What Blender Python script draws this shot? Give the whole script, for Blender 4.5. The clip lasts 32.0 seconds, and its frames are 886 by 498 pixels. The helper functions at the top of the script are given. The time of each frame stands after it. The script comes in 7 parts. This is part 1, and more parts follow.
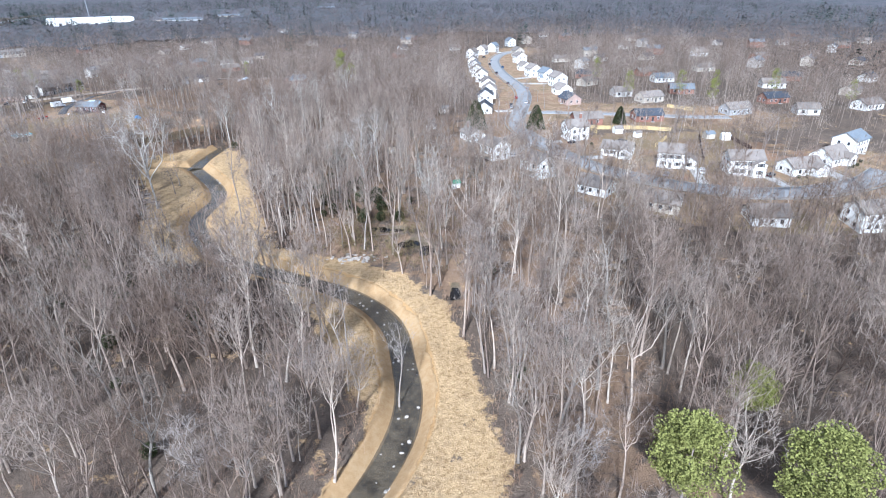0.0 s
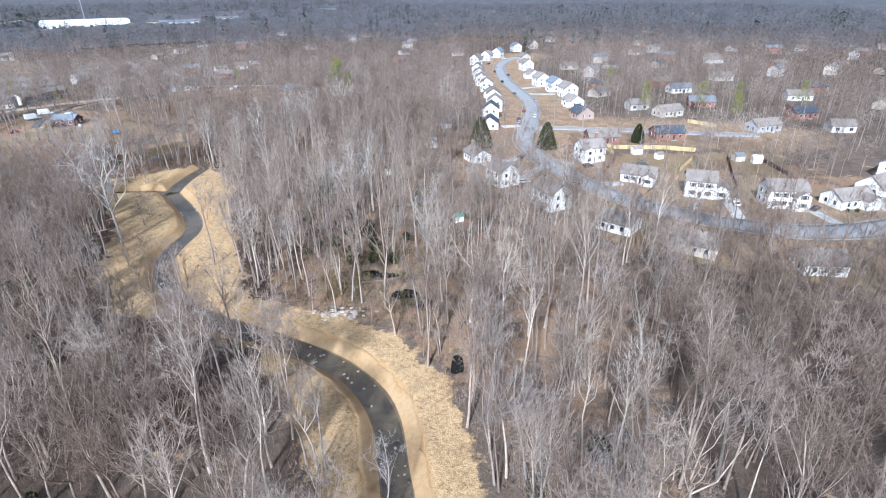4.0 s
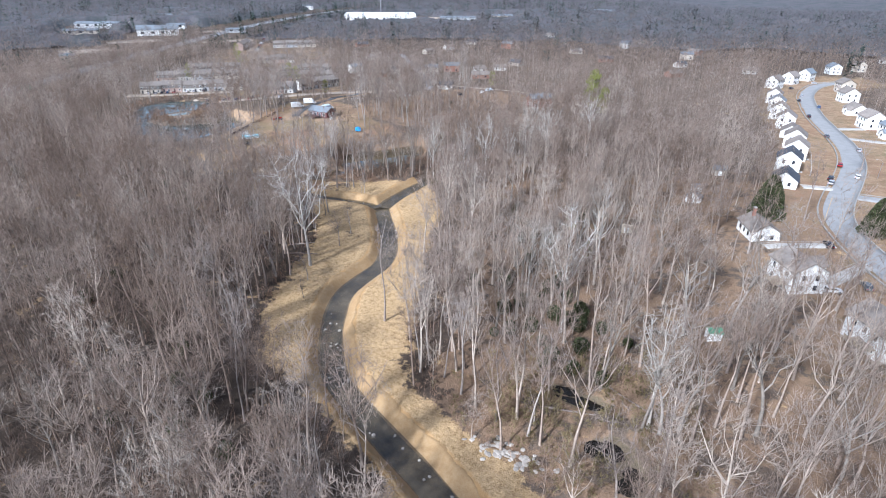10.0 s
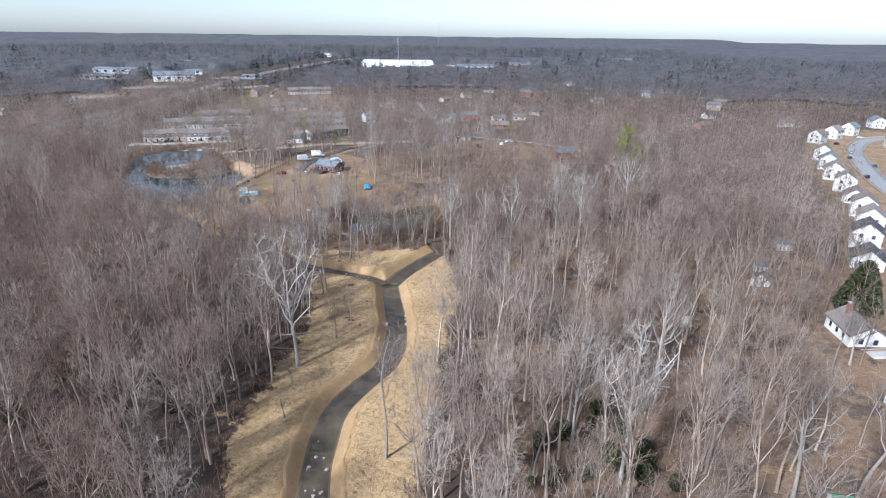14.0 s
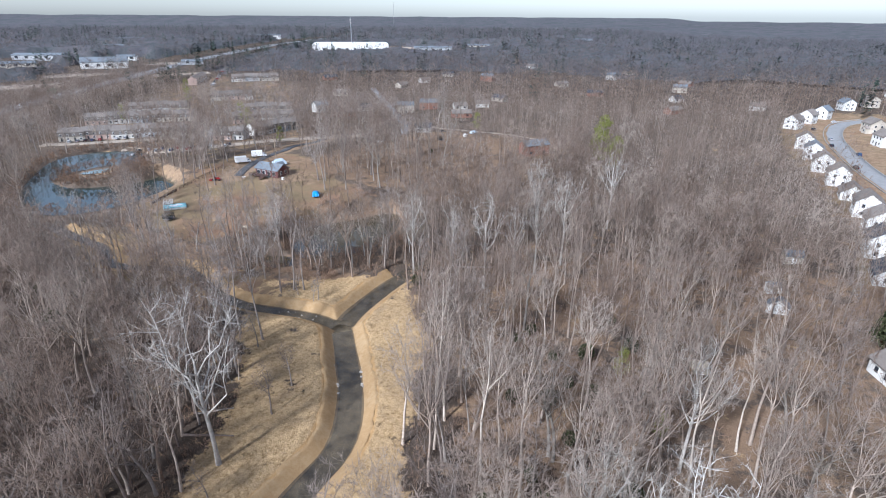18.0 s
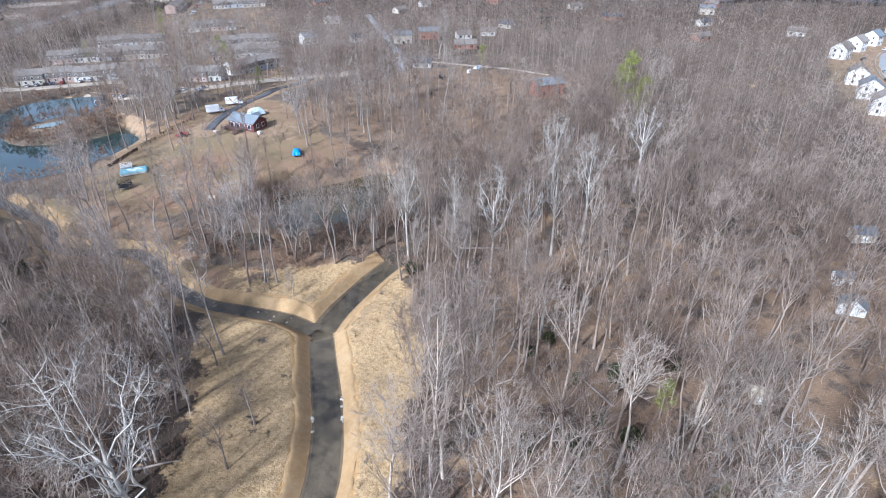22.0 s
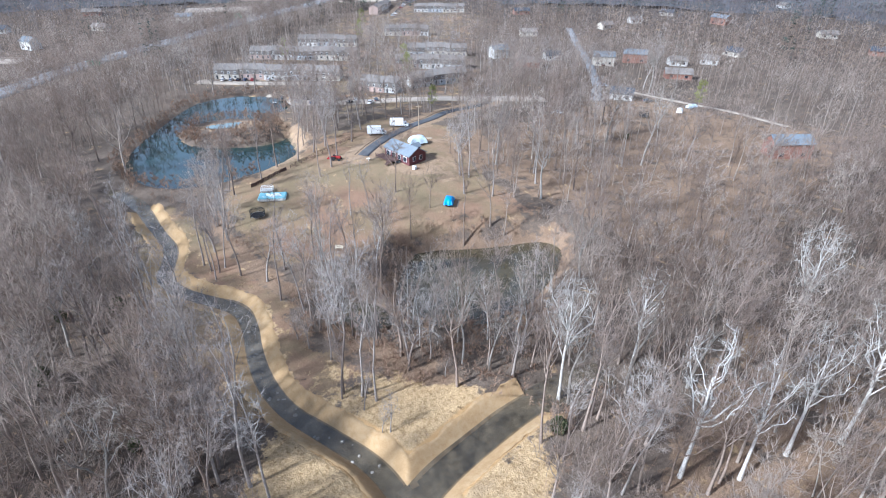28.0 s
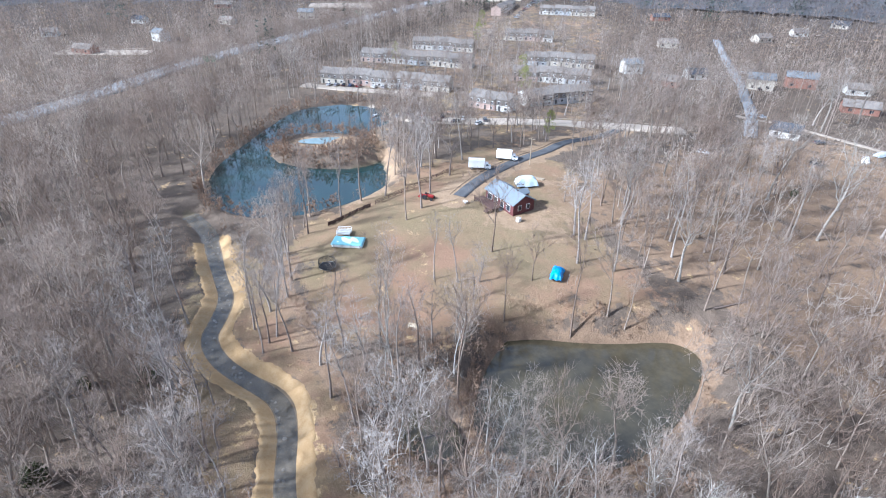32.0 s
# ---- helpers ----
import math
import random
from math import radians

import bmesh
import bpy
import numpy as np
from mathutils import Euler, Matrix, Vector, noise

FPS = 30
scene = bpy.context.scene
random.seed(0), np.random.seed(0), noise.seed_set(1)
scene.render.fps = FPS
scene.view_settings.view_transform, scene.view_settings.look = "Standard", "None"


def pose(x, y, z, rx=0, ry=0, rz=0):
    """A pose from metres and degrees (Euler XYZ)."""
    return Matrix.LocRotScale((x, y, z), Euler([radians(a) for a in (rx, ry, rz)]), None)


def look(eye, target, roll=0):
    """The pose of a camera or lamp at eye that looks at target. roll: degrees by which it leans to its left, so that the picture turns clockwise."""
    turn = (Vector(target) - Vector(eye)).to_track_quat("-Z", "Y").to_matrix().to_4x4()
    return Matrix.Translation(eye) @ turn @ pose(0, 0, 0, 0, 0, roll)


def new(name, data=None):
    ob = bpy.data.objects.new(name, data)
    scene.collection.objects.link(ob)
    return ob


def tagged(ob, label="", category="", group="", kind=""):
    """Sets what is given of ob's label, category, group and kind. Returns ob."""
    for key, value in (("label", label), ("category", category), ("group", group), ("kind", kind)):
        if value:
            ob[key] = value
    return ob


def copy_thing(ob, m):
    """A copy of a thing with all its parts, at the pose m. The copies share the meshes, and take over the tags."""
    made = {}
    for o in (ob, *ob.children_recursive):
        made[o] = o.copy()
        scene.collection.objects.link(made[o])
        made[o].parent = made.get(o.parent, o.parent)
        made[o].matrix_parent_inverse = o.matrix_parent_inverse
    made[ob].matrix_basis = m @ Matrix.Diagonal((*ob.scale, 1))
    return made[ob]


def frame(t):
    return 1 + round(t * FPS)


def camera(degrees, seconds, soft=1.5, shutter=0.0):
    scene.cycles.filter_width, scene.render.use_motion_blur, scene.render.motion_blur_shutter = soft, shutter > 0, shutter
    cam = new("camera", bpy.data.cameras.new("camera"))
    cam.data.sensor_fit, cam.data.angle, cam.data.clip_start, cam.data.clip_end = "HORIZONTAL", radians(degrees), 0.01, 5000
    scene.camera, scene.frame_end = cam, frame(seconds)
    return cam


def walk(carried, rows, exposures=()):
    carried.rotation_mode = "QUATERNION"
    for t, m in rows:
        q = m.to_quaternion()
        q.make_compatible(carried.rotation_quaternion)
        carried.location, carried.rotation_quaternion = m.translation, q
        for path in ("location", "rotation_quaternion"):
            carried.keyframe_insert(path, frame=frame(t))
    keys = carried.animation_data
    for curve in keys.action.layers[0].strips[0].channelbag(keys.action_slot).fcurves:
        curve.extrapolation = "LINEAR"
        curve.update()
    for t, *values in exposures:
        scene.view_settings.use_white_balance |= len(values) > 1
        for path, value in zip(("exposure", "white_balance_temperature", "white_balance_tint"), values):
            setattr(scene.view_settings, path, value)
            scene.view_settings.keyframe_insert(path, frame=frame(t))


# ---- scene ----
EXPOSURE, KELVIN, TINT, SKY, SUNPOWER = 0.99, 5350, 10.5, 0.092, 3.75
cam = camera(77.63, 32.0, soft=1.1)
# seconds, eye x y z in metres, yaw to the left of +y, pitch, roll in degrees
ROWS = [
    (0, 0.00, 0.00, 68.00, -0.01, -25.47, -0.88),
    (0.5, 0.02, 3.13, 67.91, 0.05, -25.45, -0.81),
    (1, 0.09, 6.39, 67.98, 0.08, -25.43, -0.84),
    (1.5, 0.15, 9.73, 68.33, 0.12, -25.40, -0.84),
    (2, 0.24, 13.04, 68.82, 0.18, -25.42, -0.82),
    (2.5, 0.26, 16.22, 69.33, 0.21, -25.41, -0.80),
    (3, 0.30, 19.30, 69.70, 0.26, -25.38, -0.79),
    (3.5, 0.39, 22.66, 69.89, 0.25, -25.40, -0.75),
    (5.5, 1.34, 38.00, 69.98, 0.59, -25.36, -0.73),
    (6, 1.20, 41.63, 70.16, 3.72, -25.34, -0.67),
    (6.5, 1.52, 45.21, 70.39, 12.68, -25.30, -0.24),
    (7, 1.69, 49.16, 70.57, 15.32, -25.31, -0.24),
    (7.5, 1.39, 53.34, 70.78, 16.04, -25.32, -0.22),
    (8, 0.68, 57.53, 70.91, 16.66, -25.32, -0.21),
    (8.5, -0.45, 61.57, 71.05, 18.21, -25.34, -0.15),
    (9, -1.43, 65.39, 71.26, 22.52, -25.38, 0.10),
    (9.5, -2.59, 69.34, 71.32, 25.05, -25.41, 0.24),
    (10, -4.09, 73.28, 71.35, 25.98, -25.40, 0.35),
    (10.5, -5.89, 77.12, 71.32, 26.49, -25.41, 0.44),
    (11, -7.88, 80.99, 71.34, 26.79, -23.19, 0.54),
    (11.5, -9.81, 84.50, 71.16, 27.10, -21.09, 0.50),
    (12, -11.76, 87.90, 71.10, 27.29, -21.08, 0.53),
    (12.5, -13.74, 91.27, 71.13, 27.45, -21.09, 0.56),
    (13, -15.76, 94.72, 71.11, 27.58, -21.11, 0.62),
    (13.5, -17.82, 98.25, 71.17, 27.67, -21.14, 0.62),
    (14, -19.98, 101.86, 71.27, 27.51, -21.14, 0.66),
    (14.5, -21.84, 105.34, 71.42, 26.79, -21.15, 0.62),
    (16.5, -29.27, 119.95, 72.00, 23.83, -21.29, 0.45),
    (17, -31.27, 123.83, 72.02, 23.55, -21.31, 0.47),
    (17.5, -33.21, 127.70, 72.10, 23.39, -21.35, 0.43),
    (18, -34.99, 131.37, 72.15, 23.31, -22.91, 0.38),
    (18.5, -36.64, 134.95, 72.19, 23.32, -22.92, 0.41),
    (19, -38.02, 138.18, 72.19, 23.35, -23.08, 0.35),
    (19.5, -39.20, 141.44, 72.49, 23.44, -25.67, 0.20),
    (20, -40.38, 144.88, 72.96, 23.50, -28.51, -0.00),
    (20.5, -41.59, 148.53, 73.33, 23.58, -29.99, -0.11),
    (21, -42.85, 152.21, 73.50, 23.71, -30.10, -0.22),
    (21.5, -44.22, 156.05, 73.45, 23.82, -30.18, -0.38),
    (22, -45.66, 160.18, 73.35, 23.98, -30.30, -0.56),
    (22.5, -47.01, 164.30, 73.29, 24.15, -30.38, -0.77),
    (23, -48.58, 168.22, 73.28, 24.17, -30.33, -0.67),
    (23.5, -50.43, 172.15, 73.09, 24.15, -30.21, -0.61),
    (24, -52.43, 176.00, 73.01, 25.20, -30.16, -0.54),
    (24.5, -54.52, 179.71, 73.12, 28.71, -30.07, -0.26),
    (25, -56.54, 183.13, 73.27, 33.41, -30.09, -0.08),
    (25.5, -58.36, 186.25, 73.32, 38.79, -30.07, 0.20),
    (27.5, -66.72, 197.29, 72.97, 42.62, -29.90, 0.36),
    (28, -69.37, 200.30, 73.08, 42.89, -29.83, 0.47),
    (28.5, -72.40, 203.36, 73.30, 43.03, -29.94, 0.41),
    (29, -75.63, 206.56, 73.64, 44.16, -30.00, 0.51),
    (29.5, -78.84, 209.73, 74.00, 45.47, -30.15, 0.65),
    (30, -82.30, 213.00, 74.24, 47.52, -30.22, 0.72),
    (30.5, -85.79, 216.27, 74.37, 50.25, -30.33, 0.72),
    (31, -89.24, 219.51, 74.50, 54.03, -30.40, 0.84),
    (31.5, -92.61, 222.50, 74.58, 54.54, -30.36, 0.81),
    (32, -95.76, 225.28, 74.54, 54.72, -30.42, 0.77),
]
walk(cam, [(t, pose(x, y, z, 90 + pitch, 0, yaw) @ pose(0, 0, 0, 0, 0, roll)) for t, x, y, z, yaw, pitch, roll in ROWS],
     exposures=[(t, EXPOSURE + e, KELVIN + k, TINT + g) for t, e, k, g in ((0, 0.34, -100, -2), (3, 0.35, -80, -2), (6, 0.24, 0, 0), (8, 0.3, 50, 0), (10, 0.24, 100, 0), (11, 0.22, 80, 0), (12, 0.04, 100, 0), (13, 0.04, 150, 0), (18, -0.04, 150, 0), (19, 0.08, 100, 0), (20, 0.24, 50, 0), (21, 0.24, 0, 0), (23, 0.3, -130, -2), (28, 0.43, -150, -3), (32, 0.62, -150, -3))])

# ---- light ----
SUN_EL, SUN_AZ = radians(36), radians(195)   # azimuth clockwise from +y
world = bpy.data.worlds.new("sky")
scene.world = world
world.use_nodes = True
wn = world.node_tree.nodes
sky = wn.new("ShaderNodeTexSky")
sky.sky_type, sky.sun_disc = "NISHITA", False
sky.sun_elevation, sky.sun_rotation = SUN_EL, SUN_AZ
sky.air_density, sky.dust_density, sky.ozone_density = 1.0, 0.8, 3.0
haze = wn.new("ShaderNodeHueSaturation")   # a thin veil of cloud takes colour out of the sky
haze.inputs["Saturation"].default_value = 0.52
world.node_tree.links.new(sky.outputs[0], haze.inputs["Color"])
world.node_tree.links.new(haze.outputs[0], wn["Background"].inputs[0])
wn["Background"].inputs[1].default_value = SKY
sun_data = bpy.data.lights.new("sun", "SUN")
sun_data.energy, sun_data.angle, sun_data.color = SUNPOWER, radians(4), (1.0, 0.96, 0.91)
sun = new("sun", sun_data)
toward = Vector((math.sin(SUN_AZ) * math.cos(SUN_EL), math.cos(SUN_AZ) * math.cos(SUN_EL), math.sin(SUN_EL)))
sun.matrix_world = look(toward * 400, (0, 0, 0))

# ---- materials ----


def mat(name, rough=0.8, metal=0.0, spec=0.3):
    m = bpy.data.materials.new(name)
    m.use_nodes = True
    b = m.node_tree.nodes["Principled BSDF"]
    b.inputs["Roughness"].default_value, b.inputs["Metallic"].default_value = rough, metal
    b.inputs["Specular IOR Level"].default_value = spec
    return m, m.node_tree.nodes, m.node_tree.links, b


def noise_node(n, l, scale, detail=6.0, rough=0.6, obj=True):
    tc = n.new("ShaderNodeTexCoord")
    no = n.new("ShaderNodeTexNoise")
    no.inputs["Scale"].default_value, no.inputs["Detail"].default_value, no.inputs["Roughness"].default_value = scale, detail, rough
    l.new(tc.outputs["Object"], no.inputs["Vector"])
    return no.outputs["Fac"]


def ramp(n, l, fac, *stops):
    r = n.new("ShaderNodeValToRGB")
    while len(r.color_ramp.elements) < len(stops):
        r.color_ramp.elements.new(0.5)
    for e, (p, c) in zip(r.color_ramp.elements, stops):
        e.position, e.color = p, (*c, 1)
    l.new(fac, r.inputs["Fac"])
    return r.outputs["Color"]


def mixc(n, l, fac, a, b, kind="MIX"):
    m = n.new("ShaderNodeMix")
    m.data_type, m.blend_type = "RGBA", kind
    for s, v in ((m.inputs["Factor"], fac), (m.inputs[6], a), (m.inputs[7], b)):
        if isinstance(v, (int, float)):
            s.default_value = v
        elif isinstance(v, tuple):
            s.default_value = (*v, 1)
        else:
            l.new(v, s)
    return m.outputs[2]


def math_node(n, l, op, a, b=0.0, c=0.0):
    m = n.new("ShaderNodeMath")
    m.operation = op
    for s, v in zip(m.inputs, (a, b, c)):
        if isinstance(v, (int, float)):
            s.default_value = v
        else:
            l.new(v, s)
    return m.outputs[0]


def bump(n, l, b, fac, strength, dist):
    bp = n.new("ShaderNodeBump")
    bp.inputs["Strength"].default_value, bp.inputs["Distance"].default_value = strength, dist
    l.new(fac, bp.inputs["Height"])
    l.new(bp.outputs[0], b.inputs["Normal"])


def plain(name, c1, c2=None, scale=3.0, rough=0.75, metal=0.0, spec=0.3, bumpy=0.0, vary=0.0):
    """A surface of two close tones with grain at two scales; vary: how far single objects differ in value."""
    m, n, l, b = mat(name, rough, metal, spec)
    c2 = c2 or tuple(v * 0.72 for v in c1)
    big, fine = noise_node(n, l, scale * 0.25, 3), noise_node(n, l, scale * 4, 4)
    both = math_node(n, l, "MULTIPLY_ADD", fine, 0.45, math_node(n, l, "MULTIPLY", big, 0.6))
    col = ramp(n, l, both, (0.32, c2), (0.68, c1))
    if vary:
        info = n.new("ShaderNodeObjectInfo")
        k = math_node(n, l, "MULTIPLY_ADD", info.outputs["Random"], 2 * vary, 1 - vary)
        col = mixc(n, l, 1.0, col, k, "MULTIPLY")
    l.new(col, b.inputs["Base Color"])
    if bumpy:
        bump(n, l, b, fine, bumpy, 0.05)
    return m


def attr(n, name):
    a = n.new("ShaderNodeAttribute")
    a.attribute_name = name
    return a.outputs["Fac"]


def ground_material():
    m, n, l, b = mat("ground", 0.95, 0, 0.1)
    big, mid, fine = noise_node(n, l, 0.03, 4), noise_node(n, l, 0.35, 6, 0.7), noise_node(n, l, 3.0, 5, 0.75)
    leaf = mixc(n, l, math_node(n, l, "MULTIPLY", big, 1.0), ramp(n, l, mid, (0.3, (0.062, 0.045, 0.034)), (0.72, (0.215, 0.158, 0.118))),
                ramp(n, l, fine, (0.3, (0.07, 0.057, 0.046)), (0.72, (0.215, 0.172, 0.135))))
    straw = mixc(n, l, mid, ramp(n, l, fine, (0.3, (0.35, 0.24, 0.125)), (0.7, (0.60, 0.44, 0.25))),
                 ramp(n, l, fine, (0.35, (0.30, 0.20, 0.105)), (0.7, (0.53, 0.38, 0.21))))
    thin = ramp(n, l, math_node(n, l, "MULTIPLY_ADD", mid, 0.7, math_node(n, l, "MULTIPLY", big, 0.45)), (0.56, (0, 0, 0)), (0.74, (1, 1, 1)))
    straw = mixc(n, l, math_node(n, l, "MULTIPLY", thin, 0.5), straw, (0.25, 0.185, 0.12))
    straw = mixc(n, l, 1.0, straw, ramp(n, l, noise_node(n, l, 1.1, 5, 0.7), (0.36, (0.70, 0.66, 0.60)), (0.54, (1.12, 1.11, 1.10))), "MULTIPLY")
    coir = ramp(n, l, math_node(n, l, "MULTIPLY_ADD", fine, 0.6, math_node(n, l, "MULTIPLY", mid, 0.4)), (0.3, (0.37, 0.22, 0.095)), (0.72, (0.53, 0.345, 0.165)))
    lawn = mixc(n, l, mid, ramp(n, l, fine, (0.3, (0.19, 0.115, 0.07)), (0.7, (0.36, 0.235, 0.15))), ramp(n, l, big, (0.42, (0.25, 0.15, 0.10)), (0.58, (0.205, 0.175, 0.10))))
    lawn = mixc(n, l, ramp(n, l, noise_node(n, l, 0.11, 5, 0.65), (0.42, (0, 0, 0)), (0.6, (0.55, 0.55, 0.55))), lawn, ramp(n, l, fine, (0.3, (0.145, 0.112, 0.062)), (0.7, (0.235, 0.182, 0.105))))
    dirt = ramp(n, l, math_node(n, l, "MULTIPLY_ADD", fine, 0.5, math_node(n, l, "MULTIPLY", mid, 0.5)), (0.3, (0.21, 0.14, 0.085)), (0.7, (0.39, 0.28, 0.185)))
    rust = ramp(n, l, math_node(n, l, "MULTIPLY_ADD", fine, 0.6, math_node(n, l, "MULTIPLY", mid, 0.4)), (0.32, (0.15, 0.098, 0.064)), (0.7, (0.34, 0.235, 0.155)))
    wob = math_node(n, l, "MULTIPLY_ADD", noise_node(n, l, 0.16, 6, 0.75), 3.4, -1.7)
    # litter darkened west of the stream; far out, shading under trees is painted in
    darkened = mixc(n, l, mid, (0.42, 0.42, 0.44), (0.66, 0.64, 0.62))
    col = mixc(n, l, attr(n, "darkened"), leaf, mixc(n, l, 1.0, leaf, darkened, "MULTIPLY"))
    for key, c in (("lawn", lawn), ("dirt", dirt), ("rust", rust), ("straw", straw), ("coir", coir)):
        f = math_node(n, l, "ADD", attr(n, key), wob if key != "coir" else math_node(n, l, "MULTIPLY", wob, 0.22))
        f = ramp(n, l, f, (0.38, (0, 0, 0)), (0.6, (1, 1, 1)))
        col = mixc(n, l, f, col, c)
    bed = ramp(n, l, math_node(n, l, "MULTIPLY_ADD", mid, 0.6, math_node(n, l, "MULTIPLY", fine, 0.4)), (0.32, (0.06, 0.05, 0.036)), (0.68, (0.24, 0.19, 0.125)))
    col = mixc(n, l, ramp(n, l, attr(n, "bed"), (0.4, (0, 0, 0)), (0.7, (1, 1, 1))), col, bed)
    l.new(col, b.inputs["Base Color"])
    bump(n, l, b, math_node(n, l, "MULTIPLY_ADD", mid, 1.2, fine), 0.9, 0.35)
    return m


def bark_material(name, tones, tinted=True):
    """Bark and twigs. Trees of a joined wood differ by their tint attribute, single trees by object."""
    m, n, l, b = mat(name, 0.9, 0, 0.15)
    info = n.new("ShaderNodeObjectInfo")
    t = attr(n, "tint") if tinted else info.outputs["Random"]
    fine = noise_node(n, l, 2.0, 5, 0.7)
    col = ramp(n, l, t, *[(k / (len(tones) - 1), c) for k, c in enumerate(tones)])
    col = mixc(n, l, 1.0, col, ramp(n, l, fine, (0.3, (0.62, 0.62, 0.62)), (0.7, (1.2, 1.2, 1.2))), "MULTIPLY")
    if tinted:   # twigs are browner and darker than stems
        col = mixc(n, l, 1.0, col, ramp(n, l, attr(n, "stem"), (0.0, (1.23, 1.15, 1.08)), (0.6, (1.35, 1.28, 1.20)), (1.0, (1.42, 1.36, 1.28))), "MULTIPLY")
    l.new(col, b.inputs["Base Color"])
    if tinted:   # light filters through the haze of twigs
        thin = n.new("ShaderNodeBsdfTranslucent")
        l.new(col, thin.inputs["Color"])
        both = n.new("ShaderNodeMixShader")
        l.new(math_node(n, l, "MULTIPLY_ADD", attr(n, "stem"), -0.5, 0.5), both.inputs[0])
        l.new(b.outputs[0], both.inputs[1])
        l.new(thin.outputs[0], both.inputs[2])
        l.new(both.outputs[0], n["Material Output"].inputs["Surface"])
    return m


def leaf_material(name, dark, light, rough=0.7, apart=0.5):
    m, n, l, b = mat(name, rough, 0, 0.12)
    geo = n.new("ShaderNodeNewGeometry")
    k = math_node(n, l, "MULTIPLY_ADD", noise_node(n, l, 0.8, 3), 0.6, math_node(n, l, "MULTIPLY", geo.outputs["Random Per Island"], apart))
    l.new(ramp(n, l, k, (0.25, dark), (0.8, light)), b.inputs["Base Color"])
    return m


def water_material(name, deep, shallow, rough=0.06, wave=0.15, scale=0.8, alpha=1.0):
    """Water over a bed that shows through in patches."""
    m, n, l, b = mat(name, rough, 0, 0.5)
    big, mid, fine = noise_node(n, l, 0.07, 4), noise_node(n, l, 0.4, 5, 0.7), noise_node(n, l, scale, 4)
    k = math_node(n, l, "MULTIPLY_ADD", mid, 0.6, math_node(n, l, "MULTIPLY", big, 0.5))
    l.new(ramp(n, l, k, (0.42, deep), (0.72, shallow)), b.inputs["Base Color"])
    b.inputs["IOR"].default_value = 1.33
    b.inputs["Alpha"].default_value = alpha
    bump(n, l, b, fine, wave, 0.06)
    return m


def coir_material():
    """Woven coconut matting, sun-bleached and dusted with straw in patches."""
    m, n, l, b = mat("coir_matting", 0.95, 0, 0.1)
    big, mid, fine = noise_node(n, l, 0.12, 4), noise_node(n, l, 0.9, 6, 0.7), noise_node(n, l, 7.0, 4, 0.75)
    col = ramp(n, l, math_node(n, l, "MULTIPLY_ADD", fine, 0.55, math_node(n, l, "MULTIPLY", mid, 0.45)), (0.3, (0.28, 0.175, 0.085)), (0.72, (0.46, 0.315, 0.165)))
    dust = ramp(n, l, math_node(n, l, "MULTIPLY_ADD", mid, 0.6, math_node(n, l, "MULTIPLY", big, 0.5)), (0.52, (0, 0, 0)), (0.68, (1, 1, 1)))
    l.new(mixc(n, l, math_node(n, l, "MULTIPLY", dust, 0.6), col, (0.41, 0.30, 0.175)), b.inputs["Base Color"])
    bump(n, l, b, math_node(n, l, "ADD", mid, fine), 0.7, 0.12)
    return m


M_GROUND = ground_material()
M_WOODS = bark_material("bark_woods", [(0.165, 0.128, 0.105), (0.24, 0.197, 0.17), (0.285, 0.245, 0.215), (0.335, 0.295, 0.262), (0.43, 0.395, 0.355)])
M_BARK = bark_material("bark", [(0.17, 0.13, 0.11), (0.27, 0.225, 0.195), (0.36, 0.32, 0.285)], False)
M_PALE = bark_material("bark_pale", [(0.40, 0.365, 0.32), (0.51, 0.475, 0.43), (0.61, 0.575, 0.53)], False)
# aerial haze is painted into these far tones, bluer and greyer with distance
M_FAR_HAZE = bark_material("bark_far_haze", [(0.125, 0.128, 0.145), (0.155, 0.152, 0.168), (0.175, 0.17, 0.184), (0.12, 0.127, 0.142), (0.205, 0.20, 0.212)])
M_DIM_HAZE = bark_material("bark_dim_haze", [(0.115, 0.106, 0.108), (0.15, 0.136, 0.136), (0.17, 0.155, 0.155), (0.125, 0.12, 0.125), (0.20, 0.184, 0.182)])
M_CANOPY_HAZE = bark_material("canopy_far_haze", [(0.09, 0.094, 0.112), (0.115, 0.114, 0.13), (0.078, 0.09, 0.10), (0.13, 0.127, 0.142)])
M_BRUSH = bark_material("brush", [(0.18, 0.125, 0.09), (0.28, 0.20, 0.15), (0.36, 0.28, 0.215)])
M_OLIVE = bark_material("olive_brush", [(0.12, 0.105, 0.055), (0.20, 0.175, 0.095), (0.27, 0.235, 0.14)])
M_PALETWIG = bark_material("pale_twigs", [(0.34, 0.305, 0.265), (0.42, 0.385, 0.34), (0.48, 0.445, 0.40)], False)
M_TWIG = bark_material("twigs", [(0.20, 0.16, 0.128), (0.265, 0.22, 0.18), (0.315, 0.27, 0.225)], False)
M_PINE = leaf_material("pine_needles", (0.19, 0.20, 0.06), (0.31, 0.31, 0.105), 0.9, 0.2)
M_CEDAR = leaf_material("cedar_needles", (0.035, 0.042, 0.02), (0.09, 0.095, 0.042), 0.85, 0.25)
M_FIR = leaf_material("fir_needles", (0.02, 0.034, 0.028), (0.07, 0.09, 0.07))
M_STREAM = water_material("stream_water", (0.022, 0.02, 0.017), (0.21, 0.165, 0.105), 0.07, 0.5, 2.2, 0.6)
_n, _l = M_STREAM.node_tree.nodes, M_STREAM.node_tree.links   # the side stream's bed turns to pale gravel westwards
_b = _n["Principled BSDF"]
_x = _n.new("ShaderNodeSeparateXYZ")
